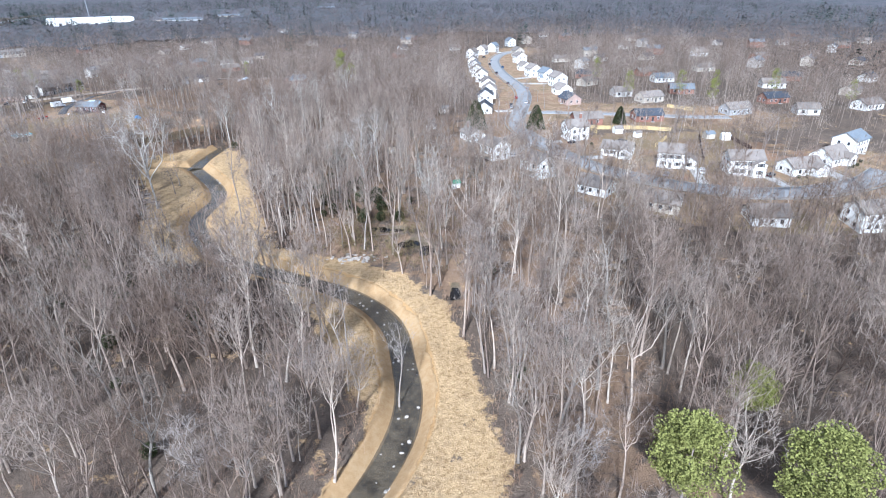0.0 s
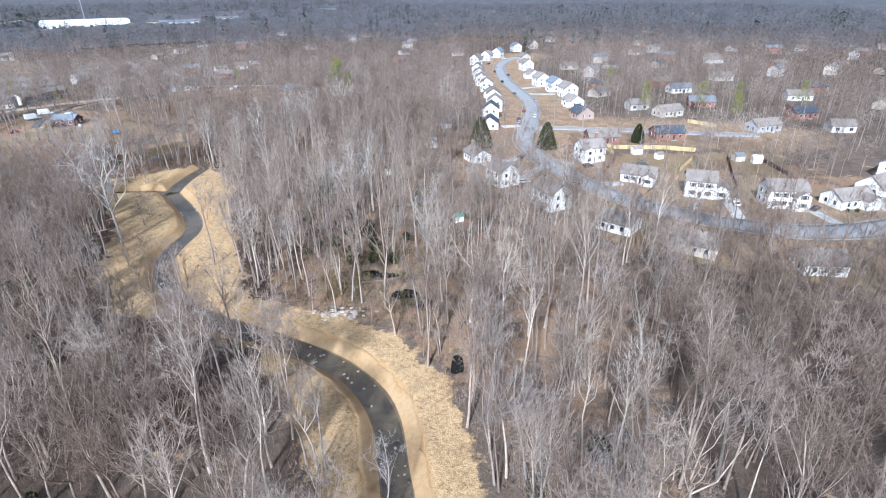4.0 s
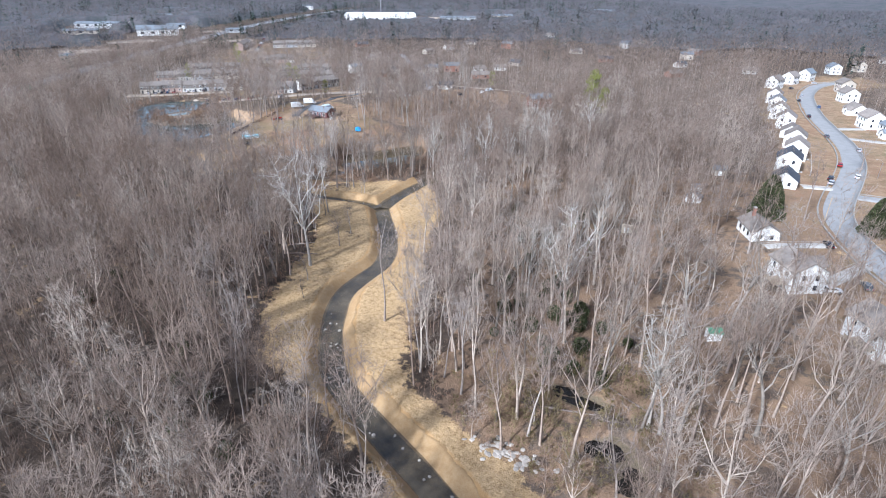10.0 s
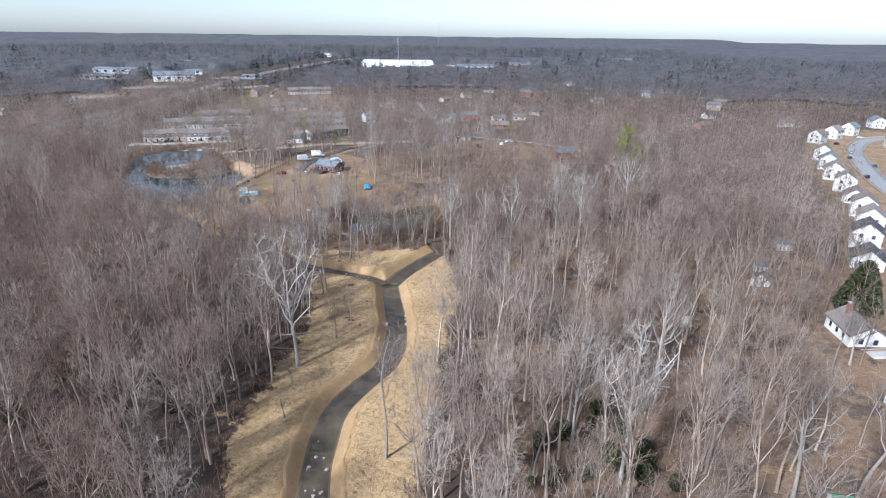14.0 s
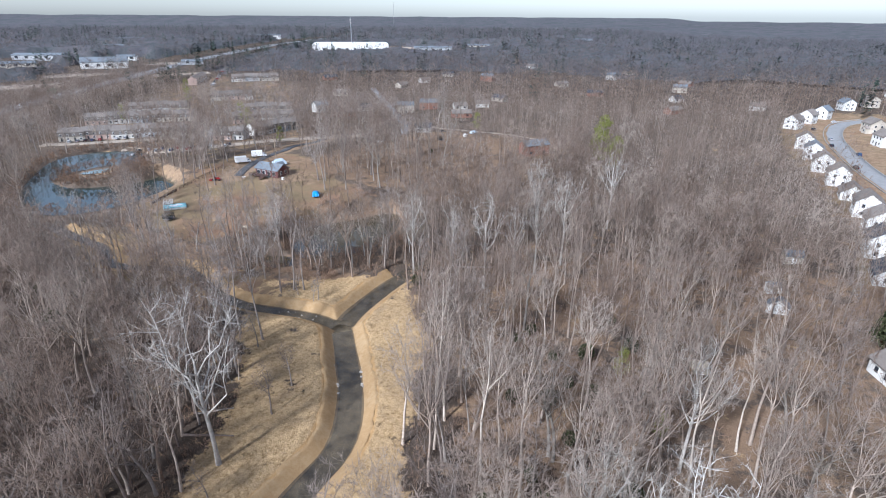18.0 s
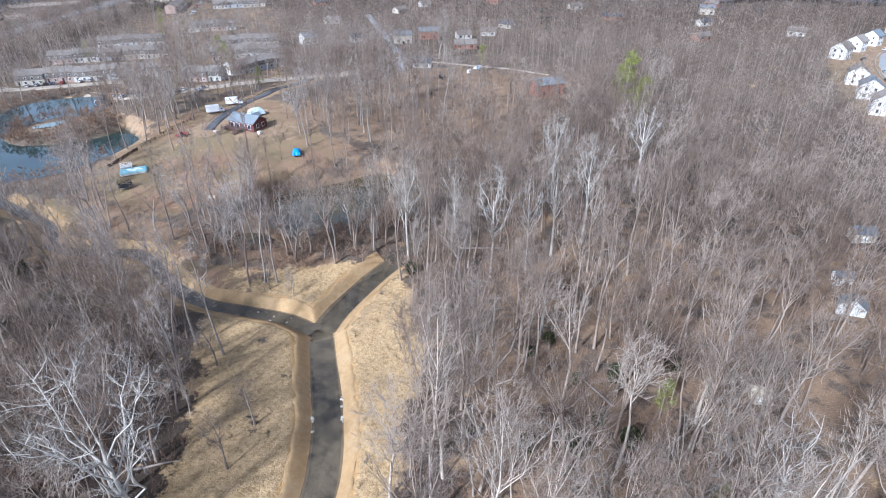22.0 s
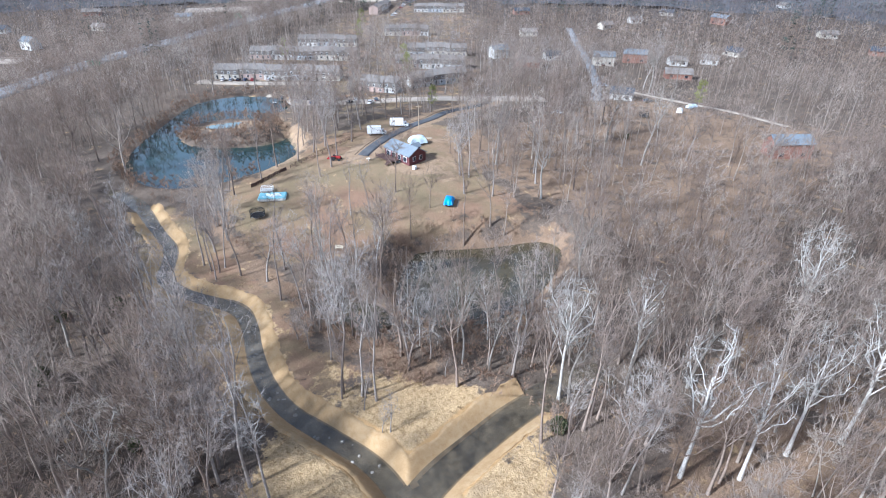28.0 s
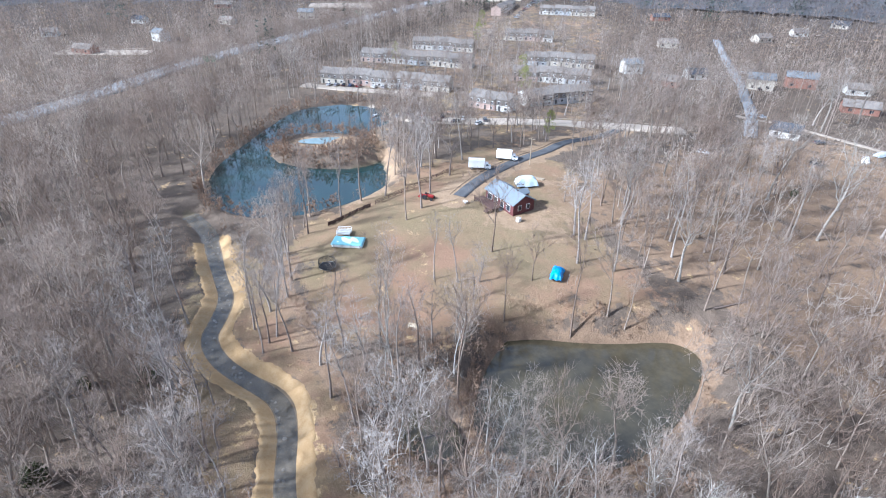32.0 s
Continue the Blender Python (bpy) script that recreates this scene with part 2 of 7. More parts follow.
_l.new(_n.new("ShaderNodeTexCoord").outputs["Object"], _x.inputs[0])
_west = math_node(_n, _l, "MULTIPLY_ADD", _x.outputs["X"], -0.025, -2.9)
_west.node.use_clamp = True
_gravel = ramp(_n, _l, noise_node(_n, _l, 0.6, 5, 0.7), (0.35, (0.06, 0.053, 0.045)), (0.68, (0.25, 0.21, 0.16)))
_l.new(mixc(_n, _l, _west, _b.inputs["Base Color"].links[0].from_socket, _gravel), _b.inputs["Base Color"])
M_POND = water_material("pond_water", (0.04, 0.034, 0.02), (0.085, 0.068, 0.04), 0.025, 0.04)
M_ICE = water_material("icy_pool_water", (0.13, 0.18, 0.19), (0.25, 0.30, 0.30), 0.12, 0.1)
M_GNARL = bark_material("bark_grey_pale", [(0.20, 0.175, 0.148), (0.26, 0.23, 0.198), (0.335, 0.305, 0.27)], False)
M_BLACKWATER = water_material("hollow_water", (0.008, 0.007, 0.006), (0.02, 0.016, 0.012), 0.1, 0.1)
M_TEAL = water_material("teal_water", (0.008, 0.022, 0.023), (0.016, 0.04, 0.04), 0.025, 0.04)
for m in (M_TEAL, M_POND, M_STREAM):
    m.node_tree.nodes["Principled BSDF"].inputs["Specular IOR Level"].default_value = 1.0
    m.node_tree.nodes["Principled BSDF"].inputs["IOR"].default_value = 1.45
M_ASPHALT = plain("asphalt", (0.29, 0.288, 0.285), (0.21, 0.208, 0.205), 1.2, 0.9, bumpy=0.2)
M_COIR = coir_material()
M_GRAVEL = plain("gravel_yard", (0.40, 0.335, 0.27), (0.29, 0.24, 0.19), 0.8, 0.95, bumpy=0.3)
M_HIGHWAY = plain("worn_asphalt", (0.29, 0.29, 0.295), (0.21, 0.21, 0.215), 0.4, 0.9)
M_DRIVE = plain("driveway_asphalt", (0.105, 0.105, 0.11), (0.06, 0.06, 0.065), 1.2, 0.9, bumpy=0.2)
M_CONC = plain("concrete", (0.44, 0.42, 0.39), (0.33, 0.315, 0.29), 2, 0.9)
M_KERB = plain("kerb_concrete", (0.33, 0.325, 0.31), (0.26, 0.255, 0.24), 2, 0.9)
M_WHITE = plain("white_siding", (0.76, 0.755, 0.73), (0.66, 0.655, 0.63), 1.0, 0.6, vary=0.06)
M_CREAM = plain("cream_siding", (0.50, 0.45, 0.38), (0.40, 0.36, 0.30), 1.0, 0.65, vary=0.1)
M_GREY = plain("grey_siding", (0.42, 0.43, 0.44), (0.33, 0.34, 0.35), 1.0, 0.65, vary=0.12)
M_PINK = plain("pink_brick", (0.42, 0.31, 0.26), (0.32, 0.23, 0.20), 3.0, 0.85)
M_BRICK = plain("red_brick", (0.30, 0.15, 0.11), (0.20, 0.10, 0.075), 5.0, 0.85)
M_REDWALL = plain("dark_red_siding", (0.13, 0.045, 0.045), (0.085, 0.03, 0.03), 2.0, 0.7)
M_SHINGLE = plain("brown_shingle", (0.25, 0.22, 0.195), (0.15, 0.13, 0.115), 2.5, 0.9, bumpy=0.3, vary=0.15)
M_SLATE = plain("dark_shingle", (0.075, 0.085, 0.105), (0.045, 0.05, 0.06), 2.5, 0.85, bumpy=0.3)
M_PALEROOF = plain("pale_grey_shingle", (0.19, 0.215, 0.24), (0.13, 0.15, 0.17), 2.5, 0.8, bumpy=0.2)
M_MANSARD = plain("mansard_shingle", (0.20, 0.178, 0.16), (0.135, 0.118, 0.105), 2.5, 0.9, bumpy=0.3, vary=0.12)
M_TRIM = plain("white_trim", (0.8, 0.8, 0.78), (0.7, 0.7, 0.68), 2, 0.5)
M_DARKTRIM = plain("dark_shutter", (0.04, 0.045, 0.05), None, 2, 0.6)
M_GLASS, _n, _l, _b = mat("window_glass", 0.08, 0, 0.5)
_b.inputs["Base Color"].default_value = (0.03, 0.035, 0.045, 1)
M_WOOD = plain("weathered_wood", (0.36, 0.29, 0.21), (0.22, 0.17, 0.12), 4, 0.85, vary=0.15)
M_FENCE = plain("yellow_fence_wood", (0.56, 0.43, 0.22), (0.42, 0.31, 0.155), 4, 0.8, vary=0.12)
M_DARKWOOD = plain("dark_wood", (0.105, 0.062, 0.052), (0.06, 0.036, 0.03), 4, 0.85, vary=0.15)
M_BLUETARP = plain("blue_tarp", (0.03, 0.30, 0.66), (0.02, 0.20, 0.48), 2, 0.45)
M_PALETARP = plain("pale_tarp", (0.56, 0.65, 0.72), (0.42, 0.50, 0.57), 1.5, 0.5)
M_POOL = plain("pool_cover", (0.27, 0.53, 0.57), (0.20, 0.43, 0.48), 1.0, 0.45)
M_BLACK = plain("black_rubber", (0.02, 0.02, 0.022), None, 4, 0.7)
M_STEEL = plain("galvanised_steel", (0.45, 0.46, 0.47), None, 4, 0.4, 0.8)
M_ROCK = plain("pale_rock", (0.50, 0.45, 0.39), (0.27, 0.24, 0.21), 4, 0.9, bumpy=0.5, vary=0.25)
M_GREENROOF = plain("green_roof", (0.09, 0.26, 0.16), None, 3, 0.6)
M_PALLET = plain("tan_panel", (0.66, 0.56, 0.42), None, 3, 0.8)
PAINTS = {k: plain(k + "_car_paint", c, tuple(v * 0.9 for v in c), 1, 0.25, 0.3, 0.5) for k, c in dict(
    white=(0.80, 0.80, 0.79), black=(0.02, 0.02, 0.025), silver=(0.45, 0.46, 0.48), blue=(0.04, 0.10, 0.20), red=(0.30, 0.03, 0.03), grey=(0.13, 0.135, 0.14), green=(0.03, 0.10, 0.07)).items()}

# ---- the lie of the land ----
STREAM_MAIN = [(-70, -70), (-50, -15), (-30, 28), (-22, 48), (-13, 63), (-8, 76), (-7, 88), (-9, 98), (-11, 109), (-16, 118), (-24, 126), (-35, 133), (-48, 139), (-58, 144),
               (-67, 149), (-74, 157), (-80, 166), (-86, 178), (-86, 188), (-85, 200), (-92, 214), (-102, 227), (-109, 236)]
STREAM_WEST = [(-109, 236), (-119, 238), (-130, 236), (-139, 234), (-148, 235), (-157, 238), (-165, 242), (-173, 244), (-182, 240), (-191, 237), (-199, 237),
               (-204, 241), (-211, 245), (-221, 246), (-233, 248), (-246, 250), (-262, 248)]
STREAM_NORTH = [(-109, 236), (-110, 243), (-109.5, 253), (-109, 262), (-107, 271), (-104.5, 278), (-101, 285)]
STRAW = [(-46, 134), (-60, 139), (-82, 145), (-96, 160), (-104, 178), (-108, 192), (-114, 205), (-126, 218),
         (-138, 226), (-158, 229), (-176, 227), (-190, 227), (-208, 236), (-226, 241), (-240, 242), (-240, 252), (-225, 256), (-204, 253), (-192, 255), (-178, 252),
         (-165, 252), (-153, 246), (-140, 249), (-126, 252), (-117, 261), (-110, 264), (-103, 263), (-97, 255), (-91, 246), (-83, 236), (-78, 218), (-72, 200),
         (-66, 184), (-59, 168), (-55, 158), (-46, 150)]
STRAW_EAST = [(-46, 150), (-32, 144), (-22, 140), (-10, 132), (0, 118), (5, 100), (9, 80), (10, 55), (4, 30), (-18, -15), (-45, -70), (-80, -65), (-58, -20), (-38, 20), (-27, 46), (-19, 62), (-14, 75), (-17, 84), (-22, 94), (-31, 112), (-42, 128), (-60, 139)]
POND = [(-163, 291), (-160, 297), (-155, 302), (-149, 310), (-144, 319), (-138, 322), (-133, 314), (-130, 303), (-128, 291), (-131, 280), (-138, 272), (-147, 270), (-154, 276), (-160, 284)]
SMALL_POND = [(-157, 260), (-158, 265), (-152, 268), (-146, 266), (-145, 261), (-151, 258)]
BIG_POND = [(-272, 258), (-292, 266), (-313, 286), (-338, 311), (-345, 330), (-324, 352), (-300, 342), (-299, 326), (-268, 318), (-247, 310), (-237, 300), (-236, 286), (-240, 270), (-254, 258)]
ISLAND = [(-302, 286), (-284, 283), (-270, 294), (-262, 309), (-268, 322), (-290, 324), (-309, 313), (-312, 299)]
BLACK_POOLS = [(-9, 151, 3.6, 2.8), (-4.5, 146, 2.4, 3.6), (-15, 161.5, 4.4, 1.9), (-20, 164, 3.2, 1.5), (3, 123, 1.6, 4)]
YARD = [(-183, 258), (-200, 261), (-222, 268), (-230, 280), (-232, 300), (-238, 325), (-240, 350), (-215, 356), (-195, 346), (-182, 335), (-166, 327), (-152, 322), (-158, 308), (-167, 292), (-174, 274)]
TOWN = [(-395, 335), (-340, 352), (-300, 352), (-262, 340), (-240, 350), (-236, 380), (-250, 430), (-330, 510), (-420, 640), (-560, 660), (-540, 560), (-470, 470), (-430, 400)]
ROAD = [(165, 196), (152, 185), (136, 178), (113, 174), (95, 178), (78, 187), (62, 202), (52, 219), (45, 238), (38.5, 261), (37, 278), (40, 296), (46, 320), (51, 345), (53, 370), (52, 393), (49, 424),
        (47, 455), (47, 490), (48, 524), (54, 560), (64, 590), (84, 612)]
SIDE_ROAD = [(43, 303), (60, 302), (85, 298), (115, 290), (150, 284)]
DRIVE = [(-214, 314), (-220, 327), (-225, 348), (-227, 362), (-233, 378), (-232, 395), (-238, 420)]
HIGHWAY = [(-380, 160), (-425, 240), (-472, 290), (-510, 360), (-545, 420), (-585, 505), (-625, 610), (-662, 710), (-690, 815), (-722, 950), (-800, 1204), (-880, 1480)]


def smooth(a, b, x):
    u = np.clip((x - a) / (b - a), 0, 1)
    return u * u * (3 - 2 * u)


def curve_of(points, rounds=2):
    """A rounded line through a rough one (corner cutting)."""
    p = np.array(points, float)
    for _ in range(rounds):
        q = np.empty((2 * len(p) - 2, 2))
        q[0::2], q[1::2] = 0.75 * p[:-1] + 0.25 * p[1:], 0.25 * p[:-1] + 0.75 * p[1:]
        p = np.vstack([p[:1], q, p[-1:]])
    return p


def away(x, y, line):
    """Distance of points from a line."""
    best = np.full(np.shape(x), 1e9)
    for (ax, ay), (bx, by) in zip(line[:-1], line[1:]):
        dx, dy = bx - ax, by - ay
        u = np.clip(((x - ax) * dx + (y - ay) * dy) / (dx * dx + dy * dy + 1e-9), 0, 1)
        best = np.minimum(best, (x - ax - u * dx) ** 2 + (y - ay - u * dy) ** 2)
    return np.sqrt(best)


def inside(x, y, poly):
    """Signed distance into an outline: positive inside."""
    p = np.array(poly, float)
    q = np.roll(p, -1, 0)
    odd = np.zeros(np.shape(x), bool)
    for (ax, ay), (bx, by) in zip(p, q):
        cross = (ay > y) != (by > y)
        odd ^= cross & (x < (bx - ax) * (y - ay) / (by - ay + 1e-12) + ax)
    d = away(x, y, np.vstack([p, p[:1]]))
    return np.where(odd, d, -d)


C_MAIN, C_WEST, C_NORTH = curve_of(STREAM_MAIN), curve_of(STREAM_WEST), curve_of(STREAM_NORTH)
C_ROAD, C_SIDE, C_DRIVE, C_HIGH = curve_of(ROAD), curve_of(SIDE_ROAD), curve_of(DRIVE), curve_of(HIGHWAY)
P_POND, P_SMALL, P_BIG, P_ISLAND = (curve_of(p + p[:1]) for p in (POND, SMALL_POND, BIG_POND, ISLAND))
POND_Z, SMALL_Z, BIG_Z = -3.6, -3.4, -0.6


def base_level(x, y):
    """Valley floor, the two hills beside it, and the rise towards the skyline."""
    r = np.clip(-4 + 0.016 * (y - 90), -6, 0)
    r = r + 7 * np.exp(-((x + 215) ** 2 + (y - 338) ** 2) / (2 * 52.0 ** 2))
    r = r + 6 * smooth(-35, 25, x) * smooth(100, 180, y)
    far = np.hypot(x + 60, y - 150)
    return r + 24 * smooth(450, 1150, far) * smooth(100, -300, x) + 34 * smooth(1800, 4300, far)


def level(x, y):
    """The ground's height."""
    x, y = np.asarray(x, float), np.asarray(y, float)
    r = base_level(x, y)
    r = r + 0.12 * np.sin(x * 0.21 + 1.3 * np.sin(y * 0.13)) * np.sin(y * 0.17 + 0.6)
    d = np.minimum(np.minimum(away(x, y, C_MAIN), away(x, y, C_WEST) + 1.0), away(x, y, C_NORTH))
    r = r - (2.7 - 1.0 * smooth(-122, -150, x)) * (1 - smooth(1.4, 6.2, d))
    for poly, z in ((P_POND, POND_Z), (P_SMALL, SMALL_Z)):
        s = inside(x, y, poly)
        r = r + (np.minimum(z - 1.2, r) - r) * smooth(-7, 1.0, s)
    s = np.minimum(inside(x, y, P_BIG), -inside(x, y, P_ISLAND))
    r = r + (BIG_Z - 1.2 - r) * smooth(-4, 1.5, s)
    ring = inside(x, y, P_ISLAND)
    r = np.where(ring > 0, np.maximum(r, BIG_Z + 1.3 * smooth(0.5, 4, ring)), r)
    for px, py, rx, ry in BLACK_POOLS:
        k = np.hypot((x - px) / rx, (y - py) / ry)
        r = r - 0.9 * (1 - smooth(0.6, 1.25, k))
    return r


LAND = {}
CLEAR = []   # x, y, radius of paved places kept free of trees


def spot(x, y):
    """The built ground's height at one place."""
    xs, ys, z = LAND["xs"], LAND["ys"], LAND["z"]
    i, j = int(np.searchsorted(xs, x)) - 1, int(np.searchsorted(ys, y)) - 1
    u, v = (x - xs[i]) / (xs[i + 1] - xs[i]), (y - ys[j]) / (ys[j + 1] - ys[j])
    return float((z[j, i] * (1 - u) + z[j, i + 1] * u) * (1 - v) + (z[j + 1, i] * (1 - u) + z[j + 1, i + 1] * u) * v)


def mesh_np(name, verts, faces, material, floats=None, flat=True):
    """One mesh from arrays of corners and of faces, all with as many corners; floats: point attributes."""
    me = bpy.data.meshes.new(name)
    verts, faces = np.asarray(verts, np.float32), np.asarray(faces, np.int32)
    k = faces.shape[1]
    me.vertices.add(len(verts))
    me.vertices.foreach_set("co", verts.ravel())
    me.loops.add(faces.size)
    me.loops.foreach_set("vertex_index", faces.ravel())
    me.polygons.add(len(faces))
    me.polygons.foreach_set("loop_start", np.arange(0, faces.size, k, dtype=np.int32))
    for key, values in (floats or {}).items():
        a = me.attributes.new(key, "FLOAT", "POINT")
        a.data.foreach_set("value", np.asarray(values, np.float32))
    me.update(calc_edges=True)
    if not flat:
        me.polygons.foreach_set("use_smooth", np.ones(len(faces), bool))
    me.materials.append(material)
    return me


def spread(lo, hi, step, out, grow=1.075):
    """Even steps from lo to hi, then ever wider ones out to +-out."""
    mid = list(np.arange(lo, hi + step / 2, step))
    s, a, left = step, lo, []
    while a > -out:
        s *= grow
        a -= s
        left.append(a)
    s, a, right = step, mid[-1], []
    while a < out:
        s *= grow
        a += s
        right.append(a)
    return np.array(left[::-1] + mid + right)


def laid(x, y, d):
    """Where the matting lies along the water, 0 to 1."""
    return smooth(1.7, 2.5, d) * (1 - smooth(4.9, 5.8, d))


def build_ground():
    xs, ys = spread(-246, 14, 1.35, 4400), spread(50, 300, 1.35, 4400)
    X, Y = np.meshgrid(xs, ys)
    x, y = X.ravel(), Y.ravel()
    z = level(x, y)
    dm, dw, dn = away(x, y, C_MAIN), away(x, y, C_WEST), away(x, y, C_NORTH)
    z = z - 0.3 * np.maximum(np.maximum(laid(x, y, dm), laid(x, y, dw + 1.2)), laid(x, y, dn)) * (dn + 50 * smooth(262, 268, y) > 0)
    LAND.update(xs=xs, ys=ys, z=z.reshape(X.shape))
    i = np.arange(len(xs) * len(ys)).reshape(len(ys), len(xs))
    f = np.stack([i[:-1, :-1], i[:-1, 1:], i[1:, 1:], i[1:, :-1]], -1).reshape(-1, 4)
    d = np.minimum(np.minimum(away(x, y, C_MAIN), away(x, y, C_WEST) + 1.0), away(x, y, C_NORTH) + 6 * smooth(266, 276, y))
    straw = np.maximum(smooth(-3.5, 3.0, inside(x, y, STRAW)), smooth(-3.5, 3.0, inside(x, y, STRAW_EAST)))
    west = smooth(-122, -145, x) * smooth(4.8, 5.8, d)
    mown = straw * west
    straw = straw * (1 - 0.85 * west)
    thin_ = 1.0 * smooth(-122, -145, x)
    coir = np.minimum(1, (straw + 0.6 * mown) * 1.3) * (1 - smooth(4.6 - 0.2 * thin_, 7.4 - 1.3 * thin_, d))
    road = np.minimum(away(x, y, C_ROAD), away(x, y, C_SIDE))
    lawn = np.maximum(smooth(-9, 5, inside(x, y, YARD)), (1 - smooth(22, 34, road)) * smooth(0, 25, x))
    lawn = np.maximum(lawn, 0.42 * smooth(-20, 20, inside(x, y, TOWN)))
    lawn = np.maximum(lawn, 0.62 * np.exp(-((x - 2) ** 2 + (y - 225) ** 2) / 2200) * smooth(-20, -5, x))
    lawn = np.maximum(lawn, 0.9 * mown)
    lawn = np.maximum(lawn, 0.9 * smooth(48, 60, x) * smooth(262, 252, y) * smooth(190, 205, y) * smooth(150, 135, x))
    lawn = np.maximum(lawn, 0.7 * np.exp(-((x - 26) ** 2 / 1100 + (y - 180) ** 2 / 1300)))
    rust = np.maximum(0.95 * np.exp(-(away(x, y, [(-214, 262), (-203, 256), (-190, 255), (-179, 254), (-168, 254)]) / 3.2) ** 2), 0.9 * np.exp(-(np.minimum(0, inside(x, y, P_POND)) / 4.5) ** 2))
    rust = np.maximum(rust, 0.75 * smooth(-215, -190, x) * smooth(-75, -110, x) * smooth(318, 345, y) * smooth(500, 460, y))
    rust = np.maximum(rust, 0.9 * np.exp(-(away(x, y, [(-110, 258), (-125, 256), (-140, 254), (-152, 256)]) / 5.0) ** 2))
    east = smooth(0, 10, x - np.interp(y, [40, 76, 109, 133, 149, 178, 214, 270, 330], [12, 10, 6, -20, -50, -58, -72, -90, -95])) * smooth(340, 290, y) * smooth(60, 30, x)
    rust = np.maximum(rust, 0.62 * east)
    dirt = np.maximum(1 - smooth(4, 9, away(x, y, C_DRIVE)), 0.6 * (1 - smooth(4, 15, away(x, y, [(-196, 320), (-186, 326), (-187, 338), (-200, 347)]))))
    dirt = np.maximum(dirt, 0.8 * (inside(x, y, P_BIG) < 1) * (1 - smooth(3, 9, -inside(x, y, P_BIG))) * smooth(262, 290, y) * smooth(-300, -270, x))
    dirt = np.maximum(dirt, 0.95 * (1 - smooth(0.7, 1.0, np.hypot((x + 291 - 0.45 * (y - 307)) / 7.5, (y - 307) / 14))))
    dirt = np.maximum(dirt, 0.5 * (1 - smooth(18, 30, road)) * smooth(0, 25, x))
    bed = 1 - smooth(2.6, 3.6, d)
    for poly in (P_POND, P_SMALL, P_BIG):
        bed = np.maximum(bed, smooth(-1.0, 0.4, np.minimum(inside(x, y, poly), -inside(x, y, P_ISLAND) if poly is P_BIG else 99.0)))
    for px, py, rx, ry in BLACK_POOLS:
        bed = np.maximum(bed, 1 - smooth(0.95, 1.3, np.hypot((x - px) / rx, (y - py) / ry)))
    # last mask: darker litter in the west, and painted shading on the distant floor
    me = mesh_np("ground", np.stack([x, y, z], -1), f, M_GROUND, dict(straw=straw, coir=coir, lawn=lawn, dirt=dirt, bed=bed, rust=rust, darkened=np.maximum(smooth(-185, -150, x) * smooth(240, 205, y) * smooth(-30, -48, x) * smooth(84, 108, y) * (away(x, y, C_MAIN) > 6), 0.6 * smooth(380, 620, np.hypot(x + 60, y - 150)) * (lawn < 0.3))), flat=False)
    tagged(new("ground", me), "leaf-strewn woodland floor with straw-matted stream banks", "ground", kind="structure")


def ribbon(name, line, half, material, lift, label, category, base=None, kind="structure", thick=0.0):
    """A strip along a line, draped over the land."""
    p = np.array(line, float)
    seg = np.concatenate([[0], np.cumsum(np.hypot(*np.diff(p, axis=0).T))])
    s = np.arange(0, seg[-1], 2.5)
    q = np.stack([np.interp(s, seg, p[:, 0]), np.interp(s, seg, p[:, 1])], -1)
    tan = np.gradient(q, axis=0)
    tan /= np.linalg.norm(tan, axis=1)[:, None] + 1e-9
    nor = np.stack([-tan[:, 1], tan[:, 0]], -1)
    cols = []
    for k in (-1, -0.5, 0, 0.5, 1):
        e = q + nor * half * k
        zz = (base or level)(e[:, 0], e[:, 1]) + lift
        cols.append(np.column_stack([e, zz]))
    if thick:
        for k, at in ((-1, 0), (1, len(cols))):
            e = cols[0 if k < 0 else -1].copy()
            e[:, 2] -= thick
            cols.insert(at, e)
    v = np.stack(cols, 1)
    m = v.shape[1]
    i = np.arange(len(q) * m).reshape(len(q), m)
    f = np.stack([i[:-1, :-1], i[1:, :-1], i[1:, 1:], i[:-1, 1:]], -1).reshape(-1, 4)[:, ::-1]
    return tagged(new(name, mesh_np(name, v.reshape(-1, 3), f, material, flat=False)), label, category, kind=kind)


def pool_of(name, poly, z, material, label):
    p = np.array(poly[:-1] if np.allclose(poly[0], poly[-1]) else poly, float)
    c = p.mean(0)
    rings = [c + (p - c) * k for k in (1.06, 0.7, 0.35)]
    v = np.vstack([np.column_stack([r, np.full(len(r), z)]) for r in rings] + [[[*c, z]]])
    n = len(p)
    f = [(a * n + k, a * n + (k + 1) % n, (a + 1) * n + (k + 1) % n, (a + 1) * n + k) for a in (0, 1) for k in range(n)]
    f += [(2 * n + k, 2 * n + (k + 1) % n, 3 * n, 3 * n) for k in range(n)]
    me = bpy.data.meshes.new(name)
    me.from_pydata([tuple(a) for a in v], [], [tuple(dict.fromkeys(a)) for a in f])
    me.materials.append(material)
    me.update()
    return tagged(new(name, me), label, "water", kind="structure")



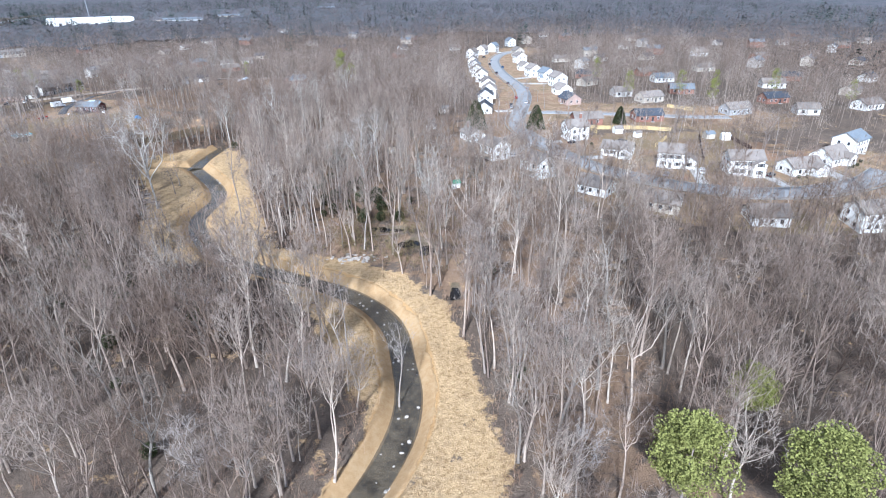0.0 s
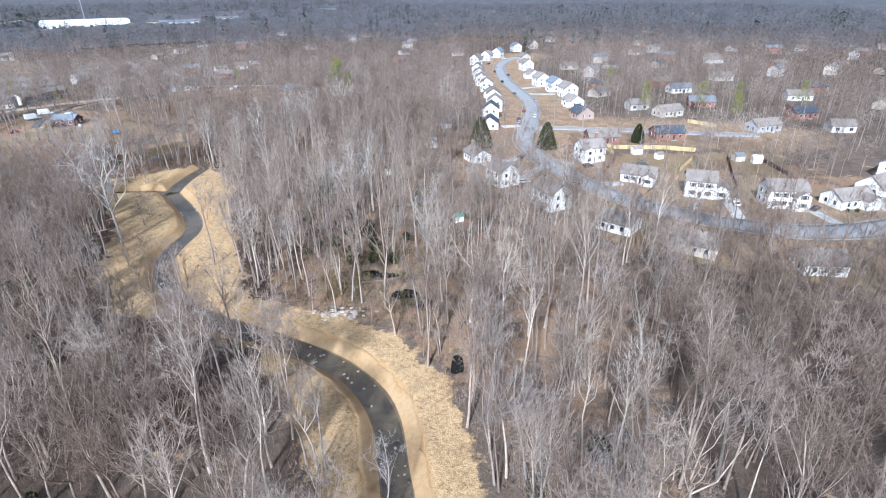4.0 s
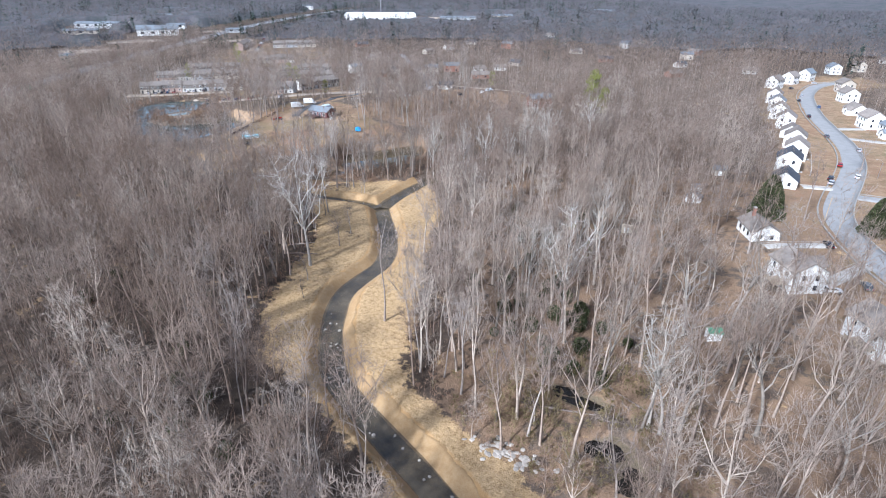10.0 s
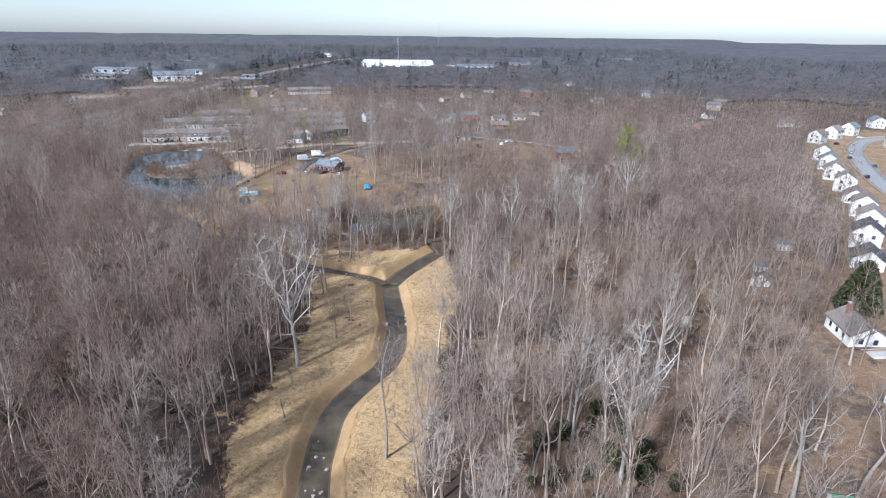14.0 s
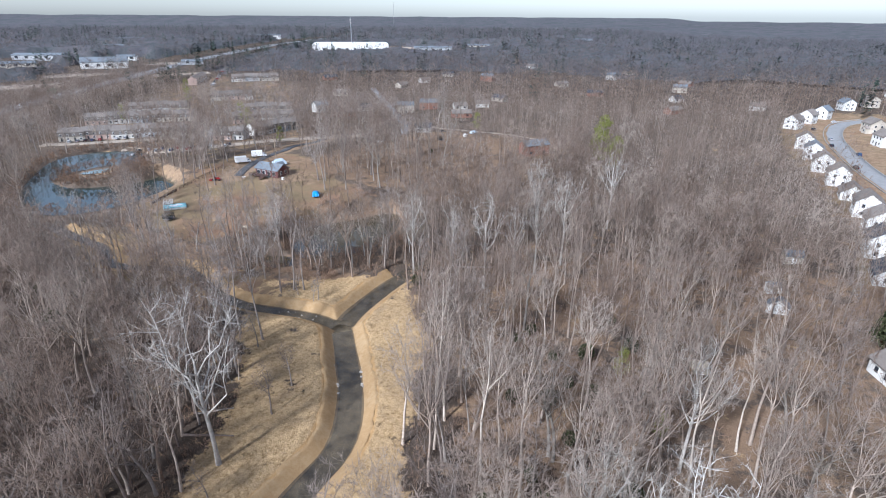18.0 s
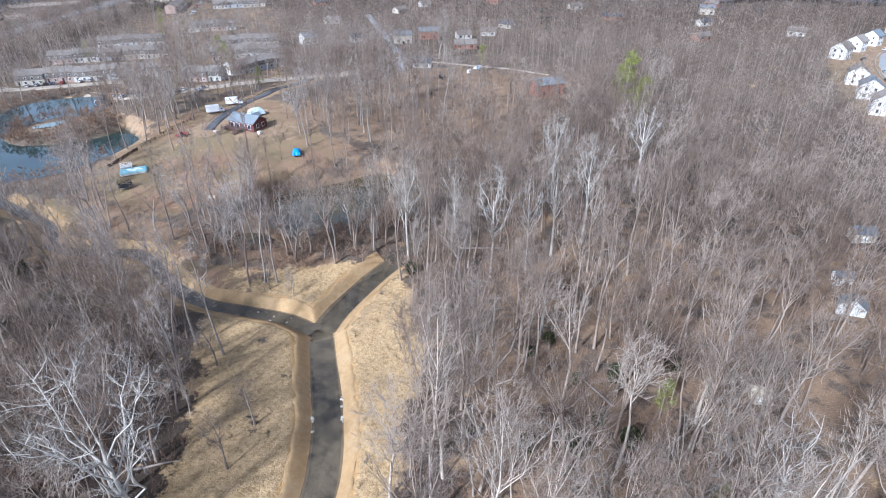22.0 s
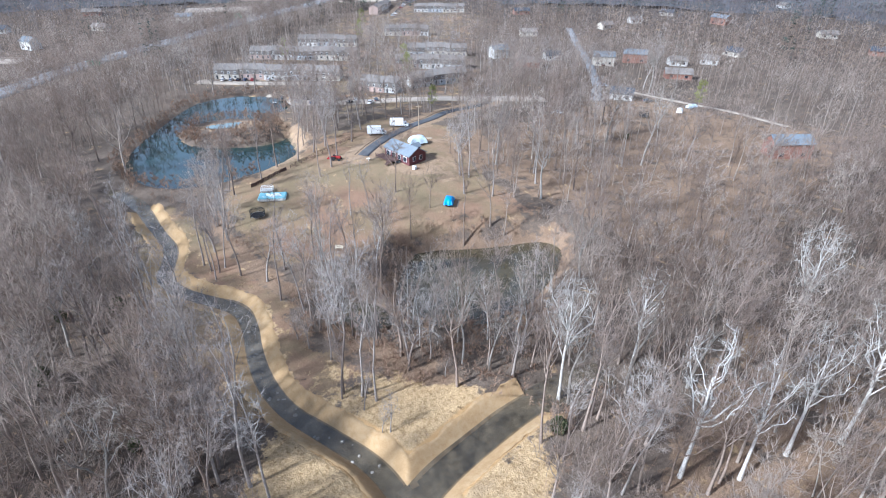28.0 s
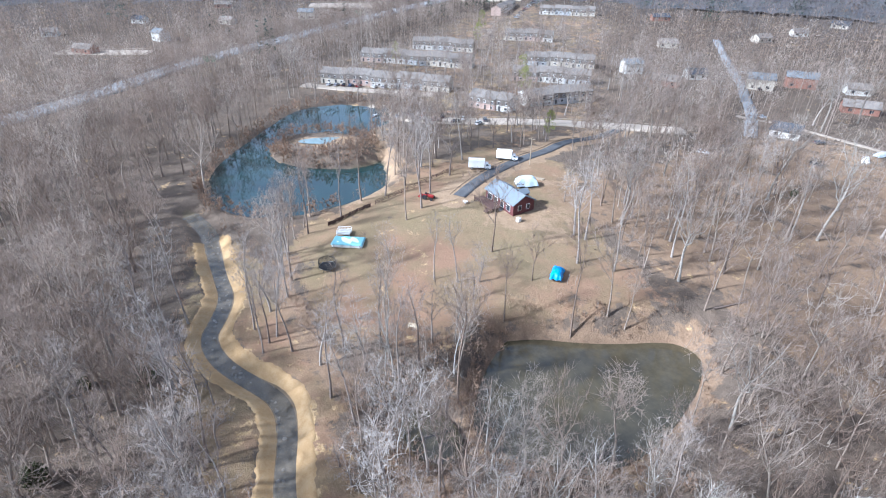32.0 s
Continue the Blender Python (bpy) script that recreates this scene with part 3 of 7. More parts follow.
def matting(line, side, inner, outer, others, lo, hi):
    """One strip of coir matting along a bank, cut where another arm's water crosses."""
    p = np.array(line, float)
    seg = np.concatenate([[0], np.cumsum(np.hypot(*np.diff(p, axis=0).T))])
    s = np.arange(lo * seg[-1], hi * seg[-1], 0.8)
    q = np.stack([np.interp(s, seg, p[:, 0]), np.interp(s, seg, p[:, 1])], -1)
    for _ in range(4):
        q[1:-1] = 0.25 * q[:-2] + 0.5 * q[1:-1] + 0.25 * q[2:]
    tan = np.gradient(q, axis=0)
    tan /= np.linalg.norm(tan, axis=1)[:, None] + 1e-9
    nor = np.stack([-tan[:, 1], tan[:, 0]], -1) * side
    edge = outer + 0.25 * np.sin(s * 0.31 + side) + 0.2 * np.sin(s * 0.83 + 2 * side) + np.random.default_rng(len(s)).normal(0, 0.16, len(s))
    cols = []
    for k in np.linspace(0, 1, 9):
        e = q + nor * (inner + (edge - inner) * k)[:, None]
        cols.append(np.column_stack([e, level(e[:, 0], e[:, 1]) + (0.06 if k < 1 else -0.12)]))
    v = np.stack(cols, 1)
    flat = v.reshape(-1, 3)
    free = np.ones(len(flat), bool)
    for o in others:
        free &= away(flat[:, 0], flat[:, 1], o) > inner
    free &= away(flat[:, 0], flat[:, 1], p) > inner * 0.93
    i = np.arange(len(flat)).reshape(len(q), 9)
    f = np.stack([i[:-1, :-1], i[1:, :-1], i[1:, 1:], i[:-1, 1:]], -1).reshape(-1, 4)
    f = f[free[f].all(1)]
    me = mesh_np("coir_mat", flat, f if side < 0 else f[:, ::-1], M_COIR, flat=False)
    tagged(new("coir_mat", me), "orange-brown coir matting laid along the stream bank", "matting", kind="structure")


build_ground()
for side in (-1, 1):
    matting(C_MAIN, side, 2.5, 5.7, (C_WEST, C_NORTH), 0.25, 0.995)
    matting(C_WEST, side, 1.65, 4.8, (C_MAIN, C_NORTH), 0.0, 0.86)
    matting(C_NORTH, side, 2.4, 5.6, (C_MAIN, C_WEST), 0.0, 0.62)
ribbon("water", C_MAIN, 3.6, M_STREAM, -2.05, "shallow dark stream water over a stony bed", "water", base_level)
ribbon("water", C_WEST[2:], 2.3, M_STREAM, -2.0, "shallow dark side stream winding between matted banks", "water", lambda x, y: base_level(x, y) + 0.72 * smooth(-122, -150, x))
ribbon("water", C_NORTH[2:], 3.4, M_STREAM, -2.02, "still dark water in the straight stream arm", "water", base_level)
pool_of("water", P_POND, POND_Z, M_POND, "still brown-green pond among bare trees")
pool_of("water", P_SMALL, SMALL_Z, M_POND, "small dark pool beside the pond")
pool_of("water", P_BIG, BIG_Z, M_TEAL, "turquoise pond with open water and a bank of reeds")
a = np.linspace(0, 2 * math.pi, 29)[:-1]
hx, hy = 3.9 * np.cos(a), 9.2 * np.sin(a)
pool_of("water", np.stack([-291 + hx + 0.45 * hy, 307 + hy], -1), spot(-291, 307) + 0.14, M_ICE, "pale shallow pool in the island's sandy hollow")
for px, py, rx, ry in BLACK_POOLS:
    a = np.linspace(0, 2 * math.pi, 15)[:-1]
    wob = 1 + 0.3 * np.sin(3 * a + px) + 0.2 * np.sin(5 * a + py)
    pool_of("water", np.stack([px + rx * 1.1 * wob * np.cos(a), py + ry * 1.1 * wob * np.sin(a)], -1), spot(px, py) + 0.4, M_BLACKWATER, "black standing water in a wooded hollow")
ribbon("road", C_ROAD, 4.9, M_ASPHALT, 0.25, "pale grey asphalt residential street", "road", thick=0.6)
ribbon("road", C_SIDE, 3.6, M_ASPHALT, 0.2, "pale grey asphalt side street", "road", thick=0.6)
ribbon("road", C_DRIVE, 2.6, M_DRIVE, 0.15, "dark asphalt driveway", "driveway", thick=0.5)
ribbon("car_park", np.array([(-384, 336), (-366, 350), (-345, 368), (-328, 384)], float), 5.0, M_GRAVEL, 0.2, "pale gravelled car park before the terraces", "car park", thick=0.6)
ribbon("car_park", curve_of([(-330, 344), (-303, 346), (-282, 361), (-262, 391), (-243, 414), (-222, 440)]), 7.0, M_GRAVEL, 0.2, "worn gravel yard between terraces and driveway", "car park", thick=0.6)
ribbon("road", C_HIGH, 10.5, M_HIGHWAY, 0.4, "broad pale highway beyond the woods", "highway", thick=2.5)

for x, y, yaw, half in [(-640, 484, 60, 16), (-668, 560, 60, 12), (-668, 690, 50, 12), (-540, 262, 55, 9), (-510, 1040, 30, 22), (-585, 630, 60, 8)]:
    c, d = math.cos(radians(yaw)) * 32, math.sin(radians(yaw)) * 32
    ribbon("car_park", np.array([(x - c, y - d), (x, y), (x + c, y + d)]), half, M_GRAVEL, 0.3, "pale paved car park beside the highway", "car park", thick=0.8)
    CLEAR.append((x, y, 30))

# ---- trees ----


class Sprout:
    """Gathers tubes and twigs as arrays."""

    def __init__(self):
        self.v, self.f, self.w, self.n = [], [], [], 0

    def tube(self, p, r, sides):
        p, m = np.asarray(p, float), len(p)
        axis = p[-1] - p[0]
        axis /= np.linalg.norm(axis) + 1e-9
        a = np.cross(axis, (0.3, 1, 0.2))
        a /= np.linalg.norm(a)
        b = np.cross(axis, a)
        w = np.arange(sides) * 2 * math.pi / sides
        ring = np.cos(w)[:, None] * a + np.sin(w)[:, None] * b
        self.v.append((p[:, None] + np.asarray(r)[:, None, None] * ring).reshape(-1, 3))
        i = self.n + np.arange(m * sides).reshape(m, sides)
        j = np.roll(i, -1, 1)
        quads = [(i[:-1], j[:-1], j[1:]), (i[:-1], j[1:], i[1:])]
        self.f += [np.stack(q, -1).reshape(-1, 3) for q in quads]
        self.w.append(np.full(m * sides, 1.0))
        self.n += m * sides

    def spike(self, p, q, r):
        p, q = np.asarray(p, float), np.asarray(q, float)
        axis = (q - p) / (np.linalg.norm(q - p) + 1e-9)
        a = np.cross(axis, (0.2, 0.3, 1))
        a /= np.linalg.norm(a) + 1e-9
        b = np.cross(axis, a)
        self.v.append(np.array([p + a * r, p - 0.5 * a * r + 0.87 * b * r, p - 0.5 * a * r - 0.87 * b * r, q]))
        k = self.n
        self.f.append(np.array([(k, k + 1, k + 3), (k + 1, k + 2, k + 3), (k + 2, k, k + 3)]))
        self.w.append(np.full(4, 0.6))
        self.n += 4

    def twig(self, p, q, r):
        """A thin sliver."""
        a = np.cross(q - p, (0.31, 0.23, 0.92))
        a *= r / (np.linalg.norm(a) + 1e-9)
        self.v.append(np.array([p + a, p - a, q]))
        self.f.append(np.array([(self.n, self.n + 1, self.n + 2)]))
        self.w.append(np.zeros(3))
        self.n += 3

    def arrays(self):
        return np.vstack(self.v), np.vstack(self.f), np.concatenate(self.w)


def unit(v):
    return v / (np.linalg.norm(v) + 1e-9)


def bare_tree(rng, h, wide, low=0.42, limbs=9, subs=3, twigs=4, girth=0.24, sides=5, bend=0.5, steep=1.0, twig_r=0.035, stems=1, fine=False, long=1.0, thin=False, limbs_in_trunk=False):
    """Trunk and crown of a leafless tree h metres high whose limbs reach wide * h; low: where they begin; fine: twigs with three sides."""
    trunk, crown = Sprout(), Sprout()
    for stem in range(stems):
        lean = rng.normal(0, 0.075, 2)
        z = np.linspace(-0.4, h * (1 - 0.1 * stem), 7 if sides > 3 else 4)
        p = np.column_stack([lean[0] * z + bend * np.sin(z * 0.3 + rng.uniform(0, 6)) * z / h, lean[1] * z + bend * np.cos(z * 0.27 + rng.uniform(0, 6)) * z / h, z])
        p[:, :2] += (stem * 0.7, 0) - p[0, :2]
        r = girth * (1 - 0.93 * (z + 0.4) / (h + 0.4)) * (1.0 if stem == 0 else 0.8)
        r[0] *= 1.3
        trunk.tube(p, r, sides)
        az = rng.uniform(0, 6.28)
        for k in range(limbs):
            fr = low + (0.96 - low) * (k + rng.uniform(0, 0.8)) / limbs
            at = np.array([np.interp(fr * h, z, p[:, c]) for c in range(3)])
            az += 2.4 + rng.normal(0, 0.4)
            up = (0.45 + 0.9 * fr + rng.normal(0, 0.15)) * steep
            d = unit(np.array([math.cos(az), math.sin(az), up]))
            ln = wide * h * (1.15 - 0.75 * (fr - low) / (1 - low)) * rng.uniform(0.7, 1.25)
            r0 = max(0.03, girth * 0.55 * (1 - 0.75 * fr))
            mid = at + d * ln * 0.5 + rng.normal(0, 0.06 * ln, 3)
            end = mid + unit(d + (0, 0, 0.5) + rng.normal(0, 0.2, 3)) * ln * 0.55
            (trunk if limbs_in_trunk else crown).tube([at, mid, end], [r0, r0 * 0.6, r0 * 0.15], 3)
            for s in range(subs):
                u = 0.25 + 0.75 * (s + rng.uniform(0, 1)) / subs
                a = at + (mid - at) * 2 * u if u < 0.5 else mid + (end - mid) * (2 * u - 1)
                side = unit(unit(end - at) * 0.9 + rng.normal(0, 0.6, 3) + (0, 0, 0.3))
                b = a + side * ln * rng.uniform(0.3, 0.6)
                (trunk.spike if limbs_in_trunk else crown.twig if thin else crown.spike)(a, b, r0 * 0.42)
                for _ in range(twigs):
                    c = a + (b - a) * rng.uniform(0.2, 1)
                    e = unit(side * 0.8 + rng.normal(0, 0.6, 3) + (0, 0, 0.25))
                    (crown.spike if fine else crown.twig)(c, c + e * rng.uniform(0.7, 1.9) * h / 20 * long, twig_r)
    return trunk.arrays(), crown.arrays()


def clustered(rng, pts, k):
    """Sorts points into k groups round their centres."""
    k = max(1, min(k, len(pts)))
    c = pts[rng.permutation(len(pts))[:k]]
    for _ in range(4):
        who = np.argmin(((pts[:, None] - c[None]) ** 2).sum(-1), 1)
        c = np.array([pts[who == j].mean(0) if (who == j).any() else c[j] for j in range(k)])
    return who, c


def crown_tree(rng, h, wide, base=0.42, lead=0.85, limbs=8, subs=4, tips=5, hairs=3, girth=0.2, sides=4, twig_r=0.02, hair=1.3, bend=0.5, rise=0.9, limbs_in_trunk=False, tilt=0.045, fat=0.6):
    """Trunk and crown of a leafless tree: its limbs branch towards tips spread through an egg-shaped crown wide metres in radius that begins
    at base * h; lead: how far up the trunk runs before it is lost among limbs; rise: how steeply limbs climb."""
    trunk, crown = Sprout(), Sprout()
    wood_ = trunk if limbs_in_trunk else crown
    n = limbs * subs * tips
    half, mid_z = h * (1 - base) / 2, h * (1 + base) / 2
    d = rng.normal(0, 1, (n, 3))
    d /= np.linalg.norm(d, axis=1)[:, None]
    pts = d * (rng.uniform(0.06, 1, n) ** 0.45)[:, None] * (wide, wide, half)
    t = (pts[:, 2] + half) / (2 * half)
    pts[:, :2] *= np.interp(t, [0, 0.25, 0.6, 1], [0.5, 0.85, 1.05, 0.9])[:, None]
    az = np.arctan2(pts[:, 1], pts[:, 0])
    pts *= (1 + 0.16 * np.sin(2 * az + rng.uniform(0, 6)) + 0.12 * np.sin(3 * az + rng.uniform(0, 6)))[:, None] * (1, 1, 0) + (0, 0, 1)
    pts[:, 2] += mid_z
    lean, ph = rng.normal(0, tilt, 2), rng.uniform(0, 6, 2)
    z = np.linspace(-0.4, lead * h, 7 if sides > 4 else 5)
    p = np.column_stack([lean[0] * z + bend * (np.sin(z * 0.28 + ph[0]) - np.sin(ph[0])) * z / h, lean[1] * z + bend * (np.cos(z * 0.25 + ph[1]) - np.cos(ph[1])) * z / h, z])
    p[:, :2] -= p[0, :2]
    r = girth * (1 - 0.92 * (z + 0.4) / (lead * h + 0.4)) ** (0.8 if lead > 0.7 else 0.45)
    r[0] *= 1.35
    trunk.tube(p, r, sides)
    pts[:, :2] += p[-1, :2] * 0.8
    who, cen = clustered(rng, pts, limbs)
    for j in range(len(cen)):
        mine = pts[who == j]
        if not len(mine):
            continue
        c = cen[j]
        reach = np.hypot(*(c[:2] - p[-1, :2]))
        za = float(np.clip(c[2] - reach * rise * rng.uniform(0.8, 1.25) - 0.1 * h, base * h * 0.72, lead * h * 0.96))
        at = np.array([np.interp(za, z, p[:, k]) for k in range(3)])
        end = c + (c - at) * 0.3
        ln = np.linalg.norm(end - at)
        bow = at + (end - at) * 0.45 + unit(np.array([c[0] - at[0], c[1] - at[1], 0.0])) * ln * 0.08 + rng.normal(0, 0.05 * ln, 3)
        u = np.linspace(0, 1, 6 if sides > 4 else 4)[:, None]
        line = (1 - u) ** 2 * at + 2 * u * (1 - u) * bow + u * u * end
        line[1:-1] += rng.normal(0, 0.025 * ln, (len(line) - 2, 3))
        r0 = max(0.035, float(np.interp(za, z, r)) * fat * rng.uniform(0.8, 1.1))
        wood_.tube(line, r0 * np.linspace(1, 0.15, len(line)), 4 if sides > 5 else 3)
        who2, cen2 = clustered(rng, mine, subs)
        for i in range(len(cen2)):
            ends = mine[who2 == i]
            if not len(ends):
                continue
            b = cen2[i]
            k = int(np.argmin(((line - b) ** 2).sum(1)))
            k = min(max(0, k - 1), len(line) - 2)
            a = line[k] + (line[k + 1] - line[k]) * rng.uniform(0, 0.9)
            m = (a + b) / 2 + rng.normal(0, 0.07, 3) * np.linalg.norm(b - a)
            r1 = max(0.02, r0 * 0.42)
            if sides > 4:
                wood_.tube([a, m, b], [r1, r1 * 0.7, r1 * 0.3], 3)
            else:
                crown.spike(a, b, r1 * 0.9)
            for e in ends:
                v = rng.uniform(0.25, 1)
                q = a + (b - a) * v
                (crown.spike if sides > 4 else crown.twig)(q, e, twig_r * 1.5)
                g = unit(e - q)
                for _ in range(hairs):
                    o = q + (e - q) * rng.uniform(0.35, 1)
                    crown.twig(o, o + unit(g * 0.75 + unit(rng.normal(0, 1, 3)) * 0.75 + (0, 0, 0.28)) * hair * rng.uniform(0.45, 1.0), twig_r)
    return trunk.arrays(), crown.arrays()


def joined(*parts):
    v, f, w, n = [], [], [], 0
    for a, b, c in parts:
        v.append(a)
        f.append(b + n)
        w.append(c)
        n += len(a)
    return np.vstack(v), np.vstack(f), np.concatenate(w)


def wood(name, places, kinds, material, label, rng, lo=0.75, hi=1.2, tones=(1.3, 1.7), bare=1.0):
    """Many trees as one stretch of woodland. places: x, y; kinds: (verts, faces) to choose from; bare: how pale the stems are."""
    vs, fs, tint, stem, n = [], [], [], [], 0
    zs = level(places[:, 0], places[:, 1])
    for (x, y), z in zip(places, zs):
        v, f, w = kinds[rng.integers(len(kinds))]
        stem.append(w * bare)
        a, s = rng.uniform(0, 6.28), rng.uniform(lo, hi)
        c, d = math.cos(a) * s, math.sin(a) * s
        vs.append(np.column_stack([v[:, 0] * c - v[:, 1] * d + x, v[:, 0] * d + v[:, 1] * c + y, v[:, 2] * s * rng.uniform(0.92, 1.08) + z]))
        fs.append(f + n)
        tint.append(np.full(len(v), rng.beta(*tones)))
        n += len(v)
    me = mesh_np(name, np.vstack(vs), np.vstack(fs), material, dict(tint=np.concatenate(tint), stem=np.concatenate(stem)))
    return tagged(new(name, me), label, "woods", kind="stuff")


def jitter(rng, x0, x1, y0, y1, step):
    X, Y = np.meshgrid(np.arange(x0, x1, step), np.arange(y0, y1, step))
    p = np.stack([X.ravel(), Y.ravel()], -1)
    return p + rng.uniform(-0.48, 0.48, p.shape) * step


HOMES = [(-67, 388, 7), (-69, 400, 5), (33, 55, 8), (49, 51, 8), (31, 43, 8), (46, 40, 8), (-365, 350, 14), (-348, 368, 14), (-332, 384, 13), (-306, 364, 15), (-282, 358, 12), (-320, 372, 12), (-272, 376, 11), (-260, 394, 11), (-244, 412, 10), (-228, 432, 9)] + list(CLEAR)   # x, y, radius kept free of trees; filled from the house plan below
PLAN_EAST = [(61, 249, 9), (72, 222, 10), (88, 207, 10), (112, 197, 10), (133, 196, 10), (156, 210, 10), (22, 221, 9), (15, 253, 8), (36, 198, 9), (53, 180, 9), (71, 166, 9), (99, 157, 9)]


def density(x, y):
    """How thick the woods stand, 0 to 1."""
    d = np.minimum(np.minimum(away(x, y, C_MAIN), away(x, y, C_WEST)), away(x, y, C_NORTH) + 3 * smooth(268, 276, y))
    k = smooth(4.0, 5.5, d)
    k = k * (1 - 0.5 * smooth(-120, -140, x) * (1 - smooth(12, 20, away(x, y, C_WEST))))
    k = k * (inside(x, y, STRAW) < 1.0) * (inside(x, y, STRAW_EAST) < 1.0)
    k = k * (1 - 0.97 * smooth(-5, 3, inside(x, y, YARD))) * (1 - 0.5 * smooth(-6, 3, inside(x, y, TOWN)))
    for p in (P_POND, P_SMALL):
        k = k * (inside(x, y, p) < -1.5)
    k = k * (inside(x, y, P_BIG) < -2)
    road = np.minimum(away(x, y, C_ROAD), away(x, y, C_SIDE))
    front = (x > 30) & (y < np.interp(x, [40, 52, 62, 78, 95, 113, 136, 152, 170], [250, 219, 202, 187, 178, 174, 178, 185, 200]))
    road = road + 16 * front
    k = k * smooth(17, 36, road + 14 * smooth(30, -5, x) + 6 * smooth(178, 150, y)) * smooth(5, 8, away(x, y, C_DRIVE)) * smooth(12, 16 + 26 * smooth(560, 700, y), away(x, y, C_HIGH))
    yard = np.exp(-((x - 6) ** 2 + (y - 225) ** 2) / (2 * 26.0 ** 2)) * smooth(-28, -8, x)
    k = k * (1 - 0.8 * yard)
    north = ((x > 45) & (y > 225) & (y < 255)).astype(float)
    k = k * (1 - 0.8 * north)
    k = k * (1 - 0.75 * np.exp(-((x + 12) ** 2 + (y - 150) ** 2) / (2 * 11.0 ** 2)))
    k = k * (1 - 0.6 * np.exp(-((x + 126) ** 2 / 24.0 ** 2 + (y - 268) ** 2 / 14.0 ** 2)))
    for px, py, rx, ry in BLACK_POOLS:
        k = k * (np.hypot((x - px) / rx, (y - py) / ry) > 1.2)
    k = k * (1 - 0.97 * np.exp(-((x + 10) ** 2 / 30.0 ** 2 + (y - 460) ** 2 / 14.0 ** 2) ** 2))
    k = k * (1 - 0.6 * np.exp(-((x + 150) ** 2 / 45.0 ** 2 + (y - 350) ** 2 / 30.0 ** 2)))
    k = k * (1 - 0.66 * smooth(-225, -205, x) * smooth(-75, -110, x) * smooth(345, 370, y) * smooth(520, 480, y))
    k = k * (1 - 0.9 * np.exp(-((x + 178) ** 2 / 24.0 ** 2 + (y - 462) ** 2 / 16.0 ** 2)))
    for px, py, r in HOMES:
        k = k * (np.hypot(x - px, y - py) > r)
    return k

# ---- building kit ----


def box_me(sx, sy, sz, material, z0=0.0, chamfer=0.0):
    """A block on its base centre, with softened edges."""
    key = ("box", round(sx, 2), round(sy, 2), round(sz, 2), material.name, z0)
    if key not in KIT:
        bm = bmesh.new()
        bmesh.ops.create_cube(bm, size=1)
        bmesh.ops.scale(bm, vec=(sx, sy, sz), verts=bm.verts)
        bmesh.ops.translate(bm, vec=(0, 0, sz / 2 + z0), verts=bm.verts)
        if chamfer:
            bmesh.ops.bevel(bm, geom=bm.edges[:], offset=chamfer, segments=1, affect="EDGES")
        me = bpy.data.meshes.new("block")
        bm.to_mesh(me)
        bm.free()
        me.materials.append(material)
        KIT[key] = me
    return KIT[key]


KIT = {}


def data_me(verts, faces, material):
    me = bpy.data.meshes.new("shape")
    me.from_pydata(verts, [], faces)
    me.materials.append(material)
    me.update()
    return me


def part(name, me, parent, at=(0, 0, 0), turn=0.0, label="", flip=None):
    ob = new(name, me)
    ob.parent = parent
    ob.matrix_basis = flip if flip is not None else pose(*at, 0, 0, turn)
    if label:
        tagged(ob, label)
    return ob


def prism_me(w, d, h, rise, material):
    """House walls with gable ends; the ridge runs along x."""
    x, y = w / 2, d / 2
    v = [(-x, -y, -1), (x, -y, -1), (x, y, -1), (-x, y, -1), (-x, -y, h), (x, -y, h), (x, y, h), (-x, y, h), (-x, 0, h + rise), (x, 0, h + rise)]
    f = [(0, 1, 5, 4), (2, 3, 7, 6), (1, 2, 6, 9, 5), (3, 0, 4, 8, 7), (4, 5, 9, 8), (6, 7, 8, 9)]
    return data_me(v, f, material)


def slab_roof_me(w, d, h, rise, over, thick, material, side=None):
    """Two roof slopes with eaves and thickness."""
    x, y = w / 2 + (over if side is None else side), d / 2 + over
    drop = rise * over / (d / 2)
    v = []
    for zz in (0.06, thick):
        v += [(-x, -y, h - drop + zz), (x, -y, h - drop + zz), (x, 0, h + rise + zz), (-x, 0, h + rise + zz), (x, y, h - drop + zz), (-x, y, h - drop + zz)]
    f = [(6, 7, 8, 9), (9, 8, 10, 11), (3, 2, 1, 0), (5, 4, 2, 3), (0, 1, 7, 6), (4, 5, 11, 10), (1, 2, 8, 7), (2, 4, 10, 8), (3, 0, 6, 9), (5, 3, 9, 11)]
    return data_me(v, f, material)


def window(parent, x, y, z, turn, w=1.0, h=1.35, shutters=None):
    fr = part("window", box_me(w + 0.2, 0.12, h + 0.2, M_TRIM, 0, 0.02), parent, (x, y, z), turn)
    part("pane", box_me(w, 0.06, h, M_GLASS), fr, (0, -0.055, 0.1))
    if shutters:
        for s in (-1, 1):
            part("shutter", box_me(0.4, 0.07, h + 0.1, shutters), fr, (s * (w / 2 + 0.33), -0.03, 0.05))


def face_row(parent, w, y, z, n, turn, shutters=None, skip=()):
    for k in range(n):
        if k not in skip:
            off = (k - (n - 1) / 2) * (w * 0.8 / max(n, 1))
            c, s = math.cos(radians(turn)), math.sin(radians(turn))
            window(parent, off * c - y * s * 1.0, off * s + y * c, z, turn, shutters=shutters)


